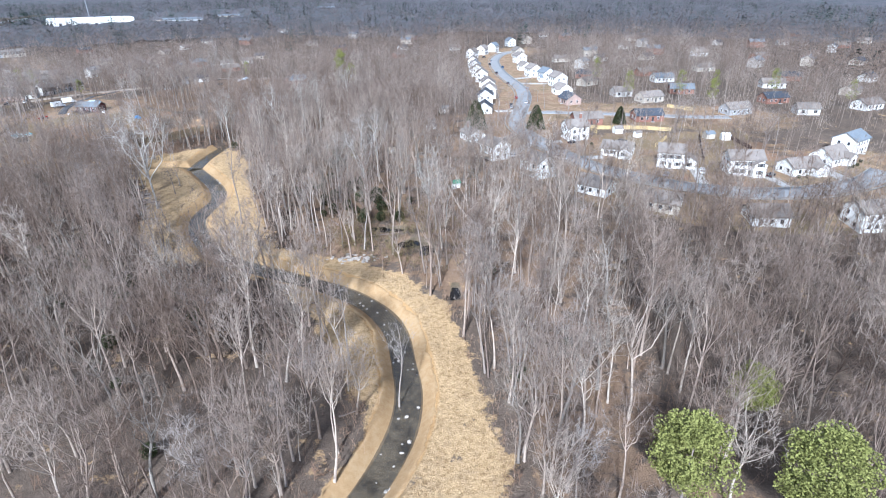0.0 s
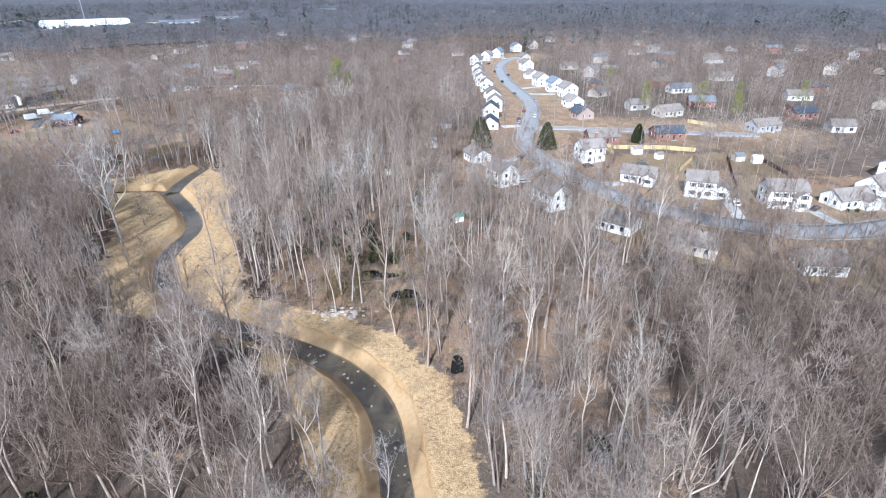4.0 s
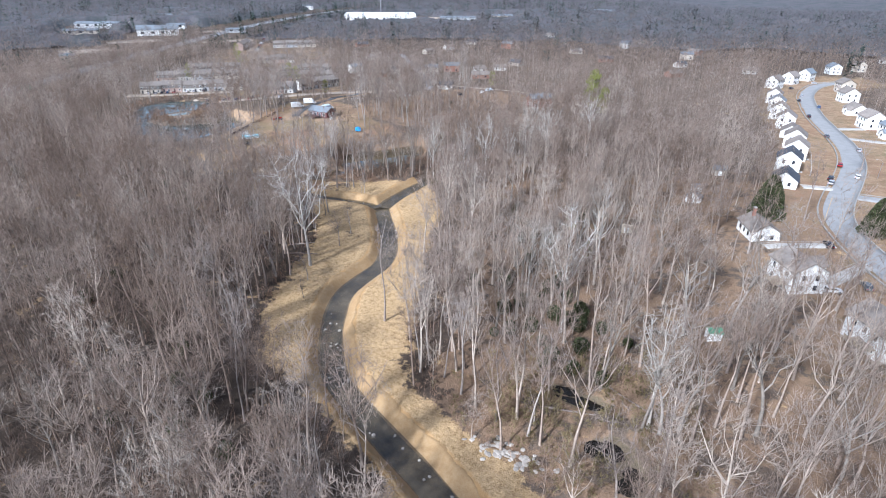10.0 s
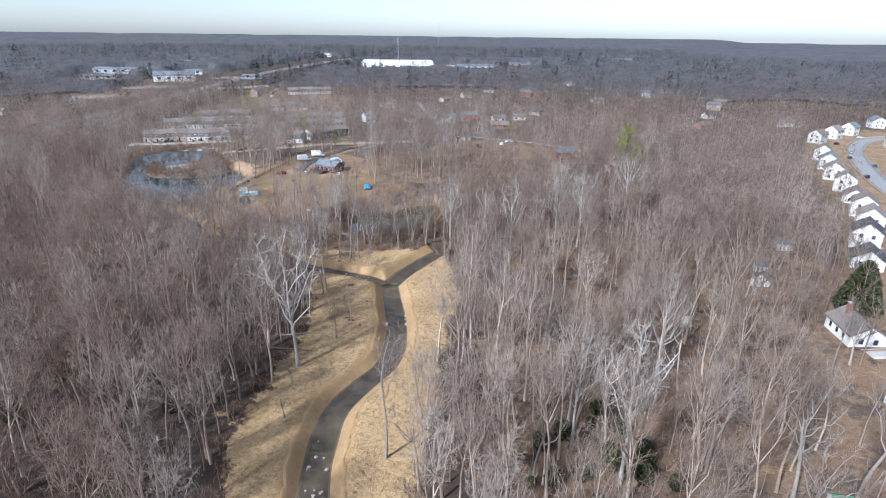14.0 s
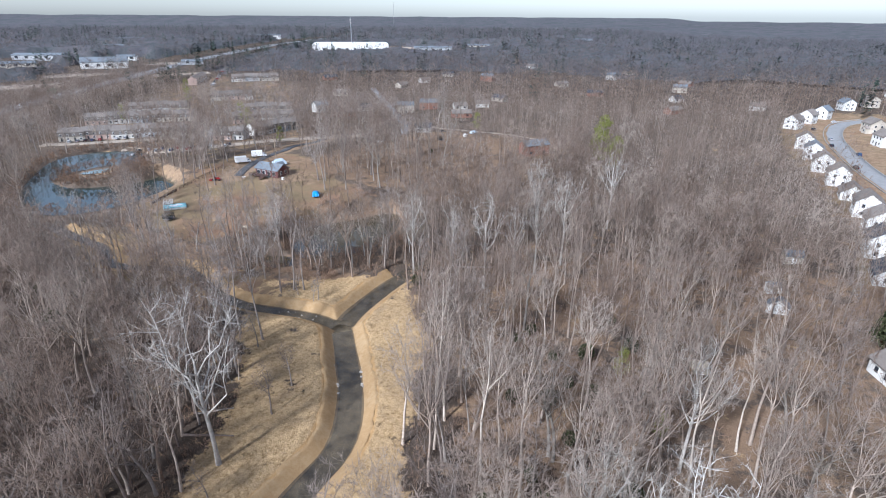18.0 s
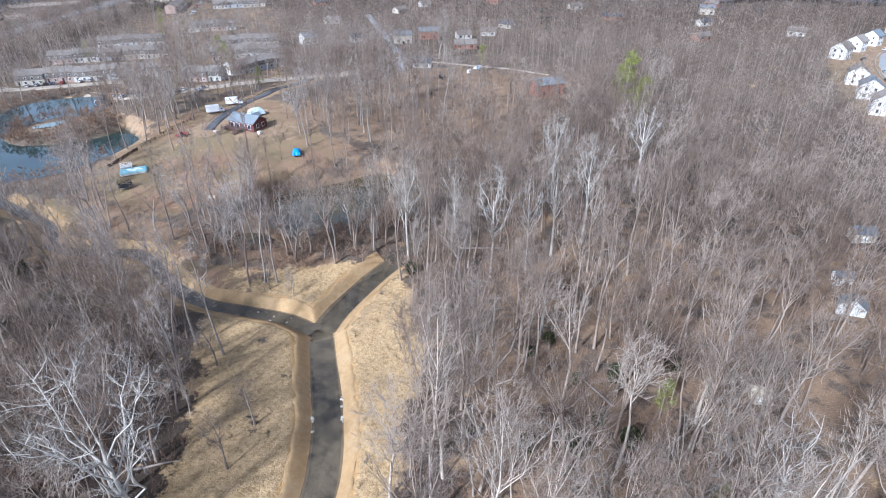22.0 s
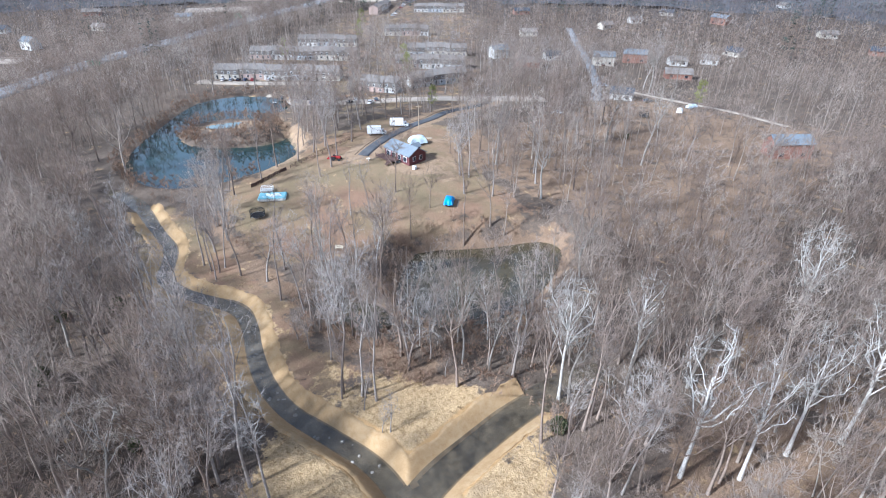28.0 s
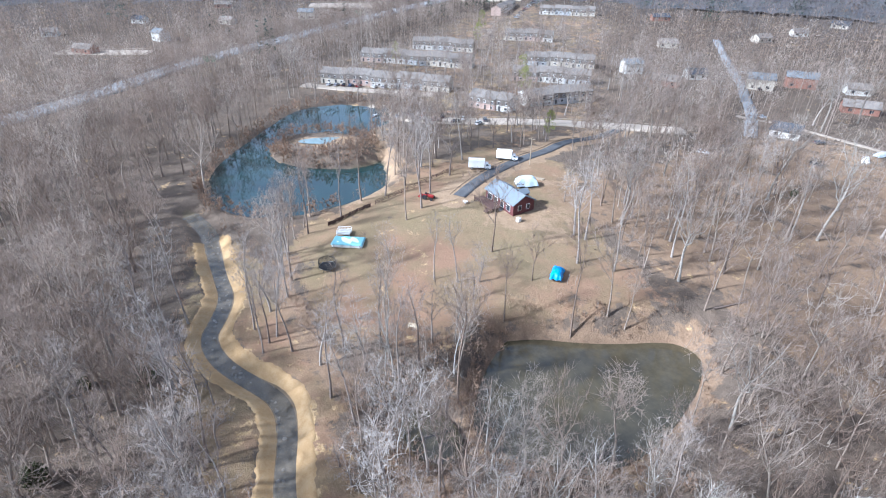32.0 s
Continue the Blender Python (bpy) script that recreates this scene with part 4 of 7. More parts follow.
def house(x, y, yaw, w, d, storeys, walls, roof, label, rise=None, shutters=None, chimney=False, wing=None, deck=False, garage=False, group="houses on the street"):
    """A house whose front looks along -y before it is turned by yaw."""
    z = min(spot(x + a, y + b) for a in (-w / 3, w / 3) for b in (-d / 3, d / 3)) + 0.15
    root = tagged(new("house"), label, "house", group)
    root.matrix_basis = pose(x, y, z, 0, 0, yaw)
    h, rise = 2.75 * storeys + 0.3, rise or d * 0.3
    part("wall", prism_me(w, d, h, rise, walls), root)
    part("roof", slab_roof_me(w, d, h, rise, 0.45, 0.32, roof), root)
    n = max(2, int(w / 3.0))
    for s in range(storeys):
        zz = 0.9 + 2.75 * s
        face_row(root, w, -d / 2 - 0.05, zz, n, 0, shutters, skip=(n // 2,) if s == 0 else ())
        face_row(root, w, -d / 2 - 0.05, zz, n, 180)
        face_row(root, d, -w / 2 - 0.05, zz, 2, 90)
        face_row(root, d, -w / 2 - 0.05, zz, 2, 270)
    off = (n // 2 - (n - 1) / 2) * w * 0.8 / n
    dr = part("door", box_me(1.0, 0.1, 2.1, M_DARKTRIM, 0, 0.02), root, (off, -d / 2 - 0.05, 0.05))
    part("step", box_me(1.8, 1.3, 0.35, M_CONC, 0, 0.04), root, (off, -d / 2 - 0.7, -0.3))
    if chimney:
        st = part("chimney", box_me(1.0, 0.7, rise + 2.2, M_BRICK, 0, 0.03), root, (w * 0.28, d * 0.12, h))
        part("cap", box_me(1.2, 0.9, 0.15, M_CONC, 0, 0.03), st, (0, 0, rise + 2.2))
    if wing:
        wx, wy, ww, wd, wh = wing
        g = part("wing", prism_me(wd, ww, wh, ww * 0.3, walls), root, (wx, wy, 0), 90)
        part("wing_roof", slab_roof_me(wd, ww, wh, ww * 0.3, 0.35, 0.28, roof), g)
        if garage:
            part("garage_door", box_me(0.1, ww * 0.7, 2.2, M_TRIM, 0, 0.03), g, (-wd / 2 - 0.04, 0, 0.1))
        else:
            window(g, -wd / 2 - 0.05, 0, 1.0, -90, 1.3, 1.3, shutters)
            if wh > 4:
                window(g, -wd / 2 - 0.05, 0, 3.7, -90, 1.3, 1.3, shutters)
    if deck:
        dk = part("deck", box_me(w * 0.45, 3.4, 0.18, M_WOOD, 0, 0.03), root, (-w * 0.15, d / 2 + 1.75, 2.0))
        for a in (-1, 1):
            part("post", box_me(0.16, 0.16, 3.2, M_WOOD), dk, (a * w * 0.21, 1.6, -2.2))
        part("railing", box_me(w * 0.45, 0.08, 0.95, M_WOOD), dk, (0, 1.66, 0.18))
    HOMES.append((x, y, max(w, d) * 0.62 + 2))
    return root

# ---- the street and its houses ----
house(61, 250, 12, 10, 8.5, 2, M_WHITE, M_SHINGLE, "white two-storey house with brown roof, chimney and front steps", chimney=True, deck=True, wing=(-3.2, -5.2, 4.0, 3.0, 5.6))
house(73, 223, -28, 12, 8.0, 1, M_WHITE, M_SHINGLE, "low white house with gabled wing and dark shutters", shutters=M_DARKTRIM, wing=(3.8, -4.6, 4.2, 3.4, 3.0))
house(89, 208, -20, 9.5, 8.5, 2, M_WHITE, M_SHINGLE, "white two-storey house with shutters and a low side wing", shutters=M_DARKTRIM, wing=(6.6, -0.6, 5.5, 6.5, 3.0))
house(112, 198, -6, 12, 8.5, 2, M_WHITE, M_SHINGLE, "white two-storey house with shutters beside the street bend", shutters=M_DARKTRIM, wing=(3.8, -4.8, 4.4, 3.2, 4.6))
house(133, 197, 14, 13, 8.5, 1, M_WHITE, M_SHINGLE, "white single-storey house with front gable and garage", wing=(3.5, -5.0, 5.0, 4.0, 3.0), garage=True)
house(151, 208, 28, 12, 9, 1, M_WHITE, M_SHINGLE, "white house with steep brown roof above the street", rise=3.6, wing=(3.5, -5.0, 5.0, 4.0, 3.0))
house(168, 222, 34, 12, 9, 2, M_WHITE, M_PALEROOF, "white house with pale grey roof among shrubs")
house(22, 222, 118, 10, 8.5, 2, M_WHITE, M_SHINGLE, "white two-storey house with brown roof beside the woods", deck=True, wing=(2.6, -5.4, 5.0, 4.0, 5.0), chimney=False)
house(14.5, 253, 110, 11, 8.0, 1, M_WHITE, M_SHINGLE, "low white house with brown roof and brick chimney", chimney=True)
house(36, 199, 118, 11, 8.5, 2, M_WHITE, M_SHINGLE, "white two-storey house with broad roof and wooden deck", deck=True, wing=(2.6, -5.4, 5.0, 4.0, 5.0))
house(53, 180, 140, 11, 8.5, 1, M_WHITE, M_SHINGLE, "white house behind bare trees")
house(71, 166, 150, 11, 8.5, 1, M_CREAM, M_SHINGLE, "cream house half hidden by bare trees")
house(99, 156, 175, 11, 8.5, 1, M_WHITE, M_SHINGLE, "white house at the edge of the woods")
house(128, 152, 185, 12, 8.5, 2, M_WHITE, M_SHINGLE, "white two-storey house at the edge of the woods")
# the long row west of the street
for k, (hx, hy, rf) in enumerate([(24, 306, M_SLATE), (26, 326, M_SLATE), (30, 347, M_SHINGLE), (31, 368, M_SHINGLE), (31, 390, M_SHINGLE), (30, 412, M_SHINGLE), (28, 436, M_SHINGLE), (28, 462, M_PALEROOF),
                                  (28, 490, M_SHINGLE), (31, 556, M_SHINGLE), (43, 584, M_SHINGLE), (56, 610, M_PALEROOF)]):
    house(hx, hy, 84 if k < 9 else 60, 9.5, 8.5, 1 if k in (0, 4) else 2, M_WHITE, rf, "white house in a close row with dark roof" if rf is M_SLATE else "white house in a close row along the street", rise=3.0)
for k, (hx, hy, rf, wl, st) in enumerate([(75, 326, M_SLATE, M_PINK, 1), (77, 358, M_SHINGLE, M_WHITE, 1), (80, 388, M_SHINGLE, M_WHITE, 2), (76, 410, M_PALEROOF, M_WHITE, 2), (70, 432, M_SHINGLE, M_WHITE, 2),
                                      (69, 470, M_SHINGLE, M_WHITE, 1), (71, 515, M_SHINGLE, M_WHITE, 2), (75, 560, M_SHINGLE, M_CREAM, 2), (80, 664, M_PALEROOF, M_WHITE, 2), (102, 692, M_SHINGLE, M_CREAM, 2)]):
    house(hx, hy, -75, 11, 9, st, wl, rf, "house with dark roof and pale walls on the street's far side" if rf is M_SLATE else "white house with pitched roof by the street", rise=3.0, wing=(3, -5, 4.5, 3, 3.0) if k % 2 else None)
# ranch houses and homes among the trees behind
for hx, hy, yw, wl, rf, lb in [(73, 277, 5, M_BRICK, M_SHINGLE, "brick ranch house with brown roof behind a board fence"), (105, 282, 4, M_BRICK, M_SLATE, "brick ranch house with dark roof"),
                               (122, 328, 20, M_CREAM, M_SHINGLE, "cream house among bare trees"), (155, 398, 10, M_WHITE, M_PALEROOF, "white house with pale roof among bare trees"),
                               (150, 352, -12, M_BRICK, M_PALEROOF, "brick house with grey roof among bare trees"), (156, 294, 15, M_GREY, M_SHINGLE, "grey house in the woods"),
                               (205, 446, 5, M_CREAM, M_SHINGLE, "cream house deep in the woods"), (215, 367, -8, M_WHITE, M_SHINGLE, "white house deep in the woods"),
                               (243, 545, 0, M_WHITE, M_SHINGLE, "white house deep in the woods"), (190, 320, 10, M_BRICK, M_SLATE, "brick house in the woods"), (230, 300, 20, M_WHITE, M_SHINGLE, "white house in the woods")]:
    house(hx, hy, yw, 14, 8.5, 1, wl, rf, lb, group="homes in the woods")


def shed(x, y, yaw, w, d, h, walls, roof, label):
    root = tagged(new("shed"), label, "shed")
    root.matrix_basis = pose(x, y, spot(x, y), 0, 0, yaw)
    part("wall", prism_me(w, d, h, d * 0.35, walls), root)
    part("roof", slab_roof_me(w, d, h, d * 0.35, 0.2, 0.15, roof), root)
    part("door", box_me(1.3, 0.08, 1.8, M_TRIM, 0, 0.02), root, (0, -d / 2 - 0.04, 0.05))
    HOMES.append((x, y, 4))
    return root


shed(5, 190, 20, 2.8, 2.2, 2.0, M_WHITE, M_GREENROOF, "small white garden shed with green roof")
shed(83, 257, 10, 4.0, 3.0, 2.4, M_WHITE, M_SHINGLE, "white garden shed with brown roof")
shed(90, 250, 20, 3.0, 2.4, 2.0, M_WHITE, M_SHINGLE, "small white garden shed")
shed(121, 246, 10, 4.2, 3.2, 2.2, M_CREAM, M_PALEROOF, "cream garden shed by the wood's edge")
shed(127, 243, -5, 3.6, 3.0, 2.0, M_WHITE, M_TRIM, "white plastic garden shed")
shed(-5, 293, 15, 3.4, 2.8, 2.0, M_WHITE, M_PALEROOF, "white shed with pale roof in the woods")
shed(2, 315, 10, 5, 4, 2.4, M_CREAM, M_PALEROOF, "pale outbuilding in the woods")
shed(-5, 281, 80, 3.2, 5.0, 2.0, M_WHITE, M_PALEROOF, "long low outbuilding with pale roof")
shed(-23, 250, 8, 3.2, 4.6, 0.5, M_PALLET, M_PALLET, "low tan covered frame on the ground")

# ---- the house on the hill ----
hill_house = house(-201.6, 323.2, -4, 13, 7.2, 1, M_REDWALL, M_PALEROOF, "dark red house with pale grey roof on the hill", rise=2.0, group="house on the hill")
for wx in (-4.6, -1.6, 1.4, 4.4):   # tall white-framed windows along the front
    window(hill_house, wx, -3.72, 0.55, 0, 1.5, 1.7)
dormer = part("dormer", prism_me(2.6, 2.4, 3.6, 0.9, M_REDWALL), hill_house, (3.6, 1.5, 1.2), 90)
part("dormer_roof", slab_roof_me(2.6, 2.4, 3.6, 0.9, 0.3, 0.2, M_PALEROOF), dormer)
wood_deck = tagged(new("deck"), "brown timber deck before the dark red house", "deck")
wood_deck.matrix_basis = pose(-204.2, 317.3, spot(-204.2, 317.3), 0, 0, -4)
part("floor", box_me(9.0, 3.4, 0.15, M_DARKWOOD, 0, 0.02), wood_deck, (0, 0, 0.9))
for sx in (-4.3, -1.5, 1.5, 4.3):
    part("post", box_me(0.14, 0.14, 1.9, M_DARKWOOD), wood_deck, (sx, -1.6, 0))
for z in (1.4, 1.85):
    part("rail", box_me(9.0, 0.06, 0.1, M_DARKWOOD), wood_deck, (0, -1.6, z))
for k in range(5):
    part("step", box_me(1.4, 0.3, 0.16, M_DARKWOOD, 0, 0.01), wood_deck, (3.2, -1.85 - 0.3 * k, 0.72 - 0.17 * k))

# ---- the terraces by the big pond ----
M_OFFWHITE = plain("offwhite_siding", (0.56, 0.54, 0.50), (0.46, 0.44, 0.41), 1.0, 0.7)
WALLS = [M_CREAM, M_PINK, M_OFFWHITE, M_GREY, M_CREAM]


def terrace(x, y, yaw, units, storeys=2, uw=7.2, d=9.0, seed=0):
    """A row of joined homes; each home is a thing."""
    rng = np.random.default_rng(seed)
    c, s = math.cos(radians(yaw)), math.sin(radians(yaw))
    for k in range(units):
        ox = (k - (units - 1) / 2) * uw
        hx, hy = x + ox * c, y + ox * s
        root = tagged(new("terrace_house"), "terraced house with dark shingled upper front and pale ground floor", "terraced house", "terraced homes")
        root.matrix_basis = pose(hx, hy, spot(x, y) + 0.1 + 0.4 * (k // 2 % 2), 0, 0, yaw)
        off = 0.5 * (k // 2 % 2)
        wl = WALLS[(k // 2 + seed) % 5]
        part("wall", prism_me(uw - 0.02, d, 5.2, 2.2, wl), root, (0, off, 0))
        part("roof", slab_roof_me(uw, d + 0.4, 5.2, 2.3, 0.3, 0.3, M_MANSARD, -0.004), root, (0, off, 0))
        part("upper_front", box_me(uw - 0.05, 0.4, 2.45, M_MANSARD, 0, 0.12), root, (0, off - d / 2 - 0.1, 2.75))
        for wx, wz, ww in ((-1.9, 3.3, 0.9), (1.9, 3.3, 0.9), (1.5, 0.9, 1.2)):
            win = part("window", box_me(ww + 0.24, 0.16, 1.35, M_TRIM, 0, 0.02), root, (wx, off - d / 2 - (0.34 if wz > 3 else 0.04), wz - 0.12))
            part("pane", box_me(ww, 0.06, 1.05, M_GLASS), win, (0, -0.07, 0.14))
        part("door", box_me(1.0, 0.1, 2.1, M_DARKTRIM, 0, 0.02), root, (-1.8, off - d / 2 - 0.05, 0.05))
    n = max(1, int(units * uw / 14))
    for k in range(n):
        ox = (k - (n - 1) / 2) * 14
        HOMES.append((x + ox * c, y + ox * s, 11))


terrace(-358, 372, 40, 10, seed=0)
terrace(-412, 402, 40, 4, seed=1)
terrace(-424, 456, 40, 6, seed=2)
terrace(-385, 425, 40, 6, seed=3)
terrace(-291, 391, 20, 3, seed=1)
terrace(-284, 424, 75, 5, seed=2)
terrace(-345, 488, 42, 6, seed=3)
terrace(-418, 530, 42, 5, seed=0)
terrace(-482, 636, 42, 7, seed=2)
terrace(-530, 600, 125, 8, seed=1)

terrace(-318, 455, 42, 6, seed=1)

# ---- far landmarks ----


def hall(x, y, yaw, w, d, h, walls, roof, label, rise=0.0, category="building"):
    root = tagged(new("hall"), label, category)
    root.matrix_basis = pose(x, y, spot(x, y), 0, 0, yaw)
    if rise:
        part("wall", prism_me(w, d, h, rise, walls), root)
        part("roof", slab_roof_me(w, d, h, rise, 0.6, 0.4, roof), root)
    else:
        part("wall", box_me(w, d, h + 3, walls, -3, 0.2), root)
        part("roof", box_me(w - 1, d - 1, 0.5, roof), root, (0, 0, h))
    for k in range(int(w / 12)):
        window(root, (k + 0.5) * 12 - int(w / 12) * 6, -d / 2 - 0.05, 2.0, 0, 4, 3)
    HOMES.append((x, y, max(w, d) * 0.6 + 8))
    return root


MALL = hall(-560, 960, 32, 120, 70, 11, M_WHITE, M_WHITE, "huge white flat-roofed store building beyond the woods")
hall(-700, 620, 48, 50, 26, 7, M_WHITE, M_PALEROOF, "white hall with broad pale roof beyond the highway", rise=5)


def mast(x, y, h):
    root = tagged(new("radio_mast"), "slim steel radio mast on the skyline", "mast")
    root.matrix_basis = pose(x, y, spot(x, y))
    s = Sprout()
    s.tube([(0, 0, -1), (0, 0, h)], [0.9, 0.35], 6)
    part("shaft", mesh_np("shaft", *s.arrays()[:2], M_STEEL), root)
    for z in (0.8, 0.9):
        part("antenna", box_me(2.2, 2.2, 1.6, M_CONC, 0, 0.3), root, (0, 0, h * z))


mast(-590, 1010, 48)
mast(-1250, 2400, 95)
for hx, hy, yw, w, d, h in [(-770, 560, 48, 40, 18, 5), (-735, 680, 40, 24, 14, 5), (-820, 620, 30, 60, 20, 6), (-860, 760, 50, 30, 20, 6), (-640, 700, 45, 26, 12, 4), (-430, 1000, 30, 60, 24, 7), (-380, 1080, 25, 36, 20, 6), (-1000, 900, 40, 50, 22, 7), (-900, 1150, 35, 70, 26, 8), (-250, 1300, 20, 50, 26, 8)]:
    hall(hx, hy, yw, w, d, h, [M_WHITE, M_CREAM, M_GREY][int(hx) % 3], [M_PALEROOF, M_SHINGLE][int(hy) % 2], "low commercial building beyond the woods", rise=2.0)


def road_sign(x, y, yaw):
    root = tagged(new("road_sign"), "large green highway sign on two posts", "sign", "highway signs")
    root.matrix_basis = pose(x, y, spot(x, y), 0, 0, yaw)
    part("board", box_me(7, 0.2, 3.4, M_GREENROOF, 0, 0.04), root, (0, 0, 4.5))
    for sx in (-1, 1):
        part("post", box_me(0.25, 0.25, 7.6, M_STEEL), root, (sx * 2.6, 0.25, 0))


road_sign(-448, 305, 60)
road_sign(-820, 985, 40)
road_sign(-560, 460, 40)


def far_home(x, y, yaw, k):
    """A small house seen from far off."""
    root = tagged(new("house"), ["white house with grey roof among distant trees", "cream house with brown roof among distant trees", "brick house with brown roof among distant trees"][k % 3], "house", "distant homes")
    root.matrix_basis = pose(x, y, spot(x, y), 0, 0, yaw)
    w, d, h = 11 + 2 * (k % 3), 8, 3.2 + 2.5 * (k % 4 == 0)
    part("wall", prism_me(w, d, h, 2.4, [M_OFFWHITE, M_CREAM, M_BRICK][k % 3]), root)
    part("roof", slab_roof_me(w, d, h, 2.4, 0.45, 0.3, [M_PALEROOF, M_SHINGLE, M_SHINGLE, M_SLATE][k % 4]), root)
    for sx in (-1, 1):
        part("window", box_me(1.6, 0.1, 1.4, M_GLASS), root, (sx * w * 0.28, -d / 2 - 0.03, 1.0))
    HOMES.append((x, y, 6.5))


rng = np.random.default_rng(3)
k = 0
for hx, hy in [(-560, 300), (-600, 360), (-545, 250), (-640, 300), (-590, 425), (-680, 380), (-620, 235), (-196, 470), (-235, 563), (-211, 574), (-345, 597), (-415, 683), (-308, 511), (-316, 671)]:
    far_home(hx, hy, 20 + 9 * (k % 7), {7: 3}.get(k, k))
    k += 1
for x0, x1, y0, y1, step in [(-330, -60, 445, 640, 46), (110, 420, 300, 640, 44), (-300, 60, 640, 900, 62), (150, 700, 640, 1000, 75), (-900, -640, 480, 800, 70)]:
    for hx in np.arange(x0, x1, step):
        for hy in np.arange(y0, y1, step):
            ax, ay = hx + rng.uniform(-13, 13), hy + rng.uniform(-13, 13)
            if min([math.hypot(ax - a, ay - b) - r for a, b, r in HOMES]) > 8 and away(np.array([ax]), np.array([ay]), C_HIGH)[0] > 30 and away(np.array([ax]), np.array([ay]), C_ROAD)[0] > 30 and rng.uniform() < (0.3 if ax < -40 and ay < 660 else 0.55):
                far_home(ax, ay, rng.uniform(-40, 60), k)
                k += 1

# ---- woods ----
for x, y, r in PLAN_EAST:
    HOMES.append((x, y, r))
rng = np.random.default_rng(7)
HI = [joined(*crown_tree(rng, rng.uniform(25, 31), rng.uniform(3.2, 4.6), rng.uniform(0.5, 0.62), rng.uniform(0.72, 0.9), 8, 4, 5, 4, 0.25, 4, 0.03, 1.8, 0.9, 1.4, fat=0.72)) for _ in range(9)]
HI += [joined(*crown_tree(rng, rng.uniform(21, 27), rng.uniform(4.2, 5.8), rng.uniform(0.38, 0.5), rng.uniform(0.5, 0.66), 8, 4, 5, 4, 0.27, 4, 0.03, 1.8, 1.3, 1.1, fat=0.8)) for _ in range(6)]
HI += [joined(*crown_tree(rng, rng.uniform(10, 16), rng.uniform(2.2, 3.2), 0.3, 0.8, 5, 4, 4, 4, 0.1, 3, 0.028, 1.3, 0.7, 1.0)) for _ in range(4)]
BROAD = [joined(*crown_tree(rng, rng.uniform(20, 26), rng.uniform(5.4, 7.4), rng.uniform(0.3, 0.42), rng.uniform(0.42, 0.6), 9, 5, 5, 4, 0.32, 4, 0.031, 1.8, 1.4, 0.9, fat=0.82)) for _ in range(8)]
BROAD += [joined(*crown_tree(rng, rng.uniform(22, 28), rng.uniform(3.6, 4.8), rng.uniform(0.42, 0.54), rng.uniform(0.65, 0.85), 8, 4, 5, 4, 0.26, 4, 0.03, 1.7, 1.1, 1.2, fat=0.75)) for _ in range(6)]
LO = [joined(*crown_tree(rng, rng.uniform(22, 27), rng.uniform(4.0, 5.4), rng.uniform(0.42, 0.54), 0.8, 6, 3, 5, 5, 0.2, 3, 0.04, 1.9, 0.7, 1.2, fat=0.7)) for _ in range(8)]
LO += [joined(*crown_tree(rng, rng.uniform(18, 24), rng.uniform(4.8, 6.4), rng.uniform(0.32, 0.45), 0.6, 6, 3, 5, 5, 0.2, 3, 0.04, 1.9, 1.0, 0.95, fat=0.75)) for _ in range(8)]


SHRUB = []


def far_tree():
    """A round-headed leafless tree seen from far off."""
    s = Sprout()
    h, w = rng.uniform(17, 24), rng.uniform(4.2, 6.4)
    s.spike((0, 0, -0.5), (0, 0, h * 0.8), 0.17)
    for _ in range(38):
        d = unit(rng.normal(0, 1, 3) + (0, 0, 0.2))
        a = np.array([0, 0, h * 0.64]) + d * (w, w, h * 0.32) * rng.uniform(0.1, 0.9) ** 0.5
        s.twig(a, a + unit(d * 0.5 + unit(rng.normal(0, 1, 3))) * rng.uniform(1.4, 3.0), rng.uniform(0.12, 0.26))
    return s.arrays()


def mid_tree():
    """A leafless tree for the middle distance: stem, limbs and a cloud of fine twigs."""
    s = Sprout()
    h, w = rng.uniform(18, 25), rng.uniform(4.0, 6.0)
    low = rng.uniform(0.34, 0.5)
    s.spike((0, 0, -0.5), (*rng.normal(0, 0.4, 2), h * 0.92), 0.13)
    for _ in range(5):
        a = rng.uniform(0, 6.28)
        z = h * rng.uniform(low - 0.05, 0.7)
        s.spike((0, 0, z), (w * 0.75 * math.cos(a), w * 0.75 * math.sin(a), z + rng.uniform(2, 5)), 0.06)
    for _ in range(110):
        d = unit(rng.normal(0, 1, 3))
        q = d * rng.uniform(0.1, 1) ** 0.45 * (w, w, h * (1 - low) / 2)
        a = np.array([0, 0, h * (1 + low) / 2]) + q * (0.88, 0.88, 0.9)
        s.twig(a, a + unit(d * 0.6 + unit(rng.normal(0, 1, 3)) + (0, 0, 0.25)) * rng.uniform(1.0, 2.0), rng.uniform(0.06, 0.11))
    return s.arrays()


MID = [mid_tree() for _ in range(12)]
FAR = [far_tree() for _ in range(12)]
BUSH = [joined(*bare_tree(rng, rng.uniform(2.2, 4.0), 0.45, 0.1, 5, 1, 6, 0.04, 3, steep=0.8, twig_r=0.03, long=4.0, thin=True)) for _ in range(6)]


def thinned(p, keep=1.0):
    k = density(p[:, 0], p[:, 1]) * keep
    return p[rng.uniform(0, 1, len(p)) < k]


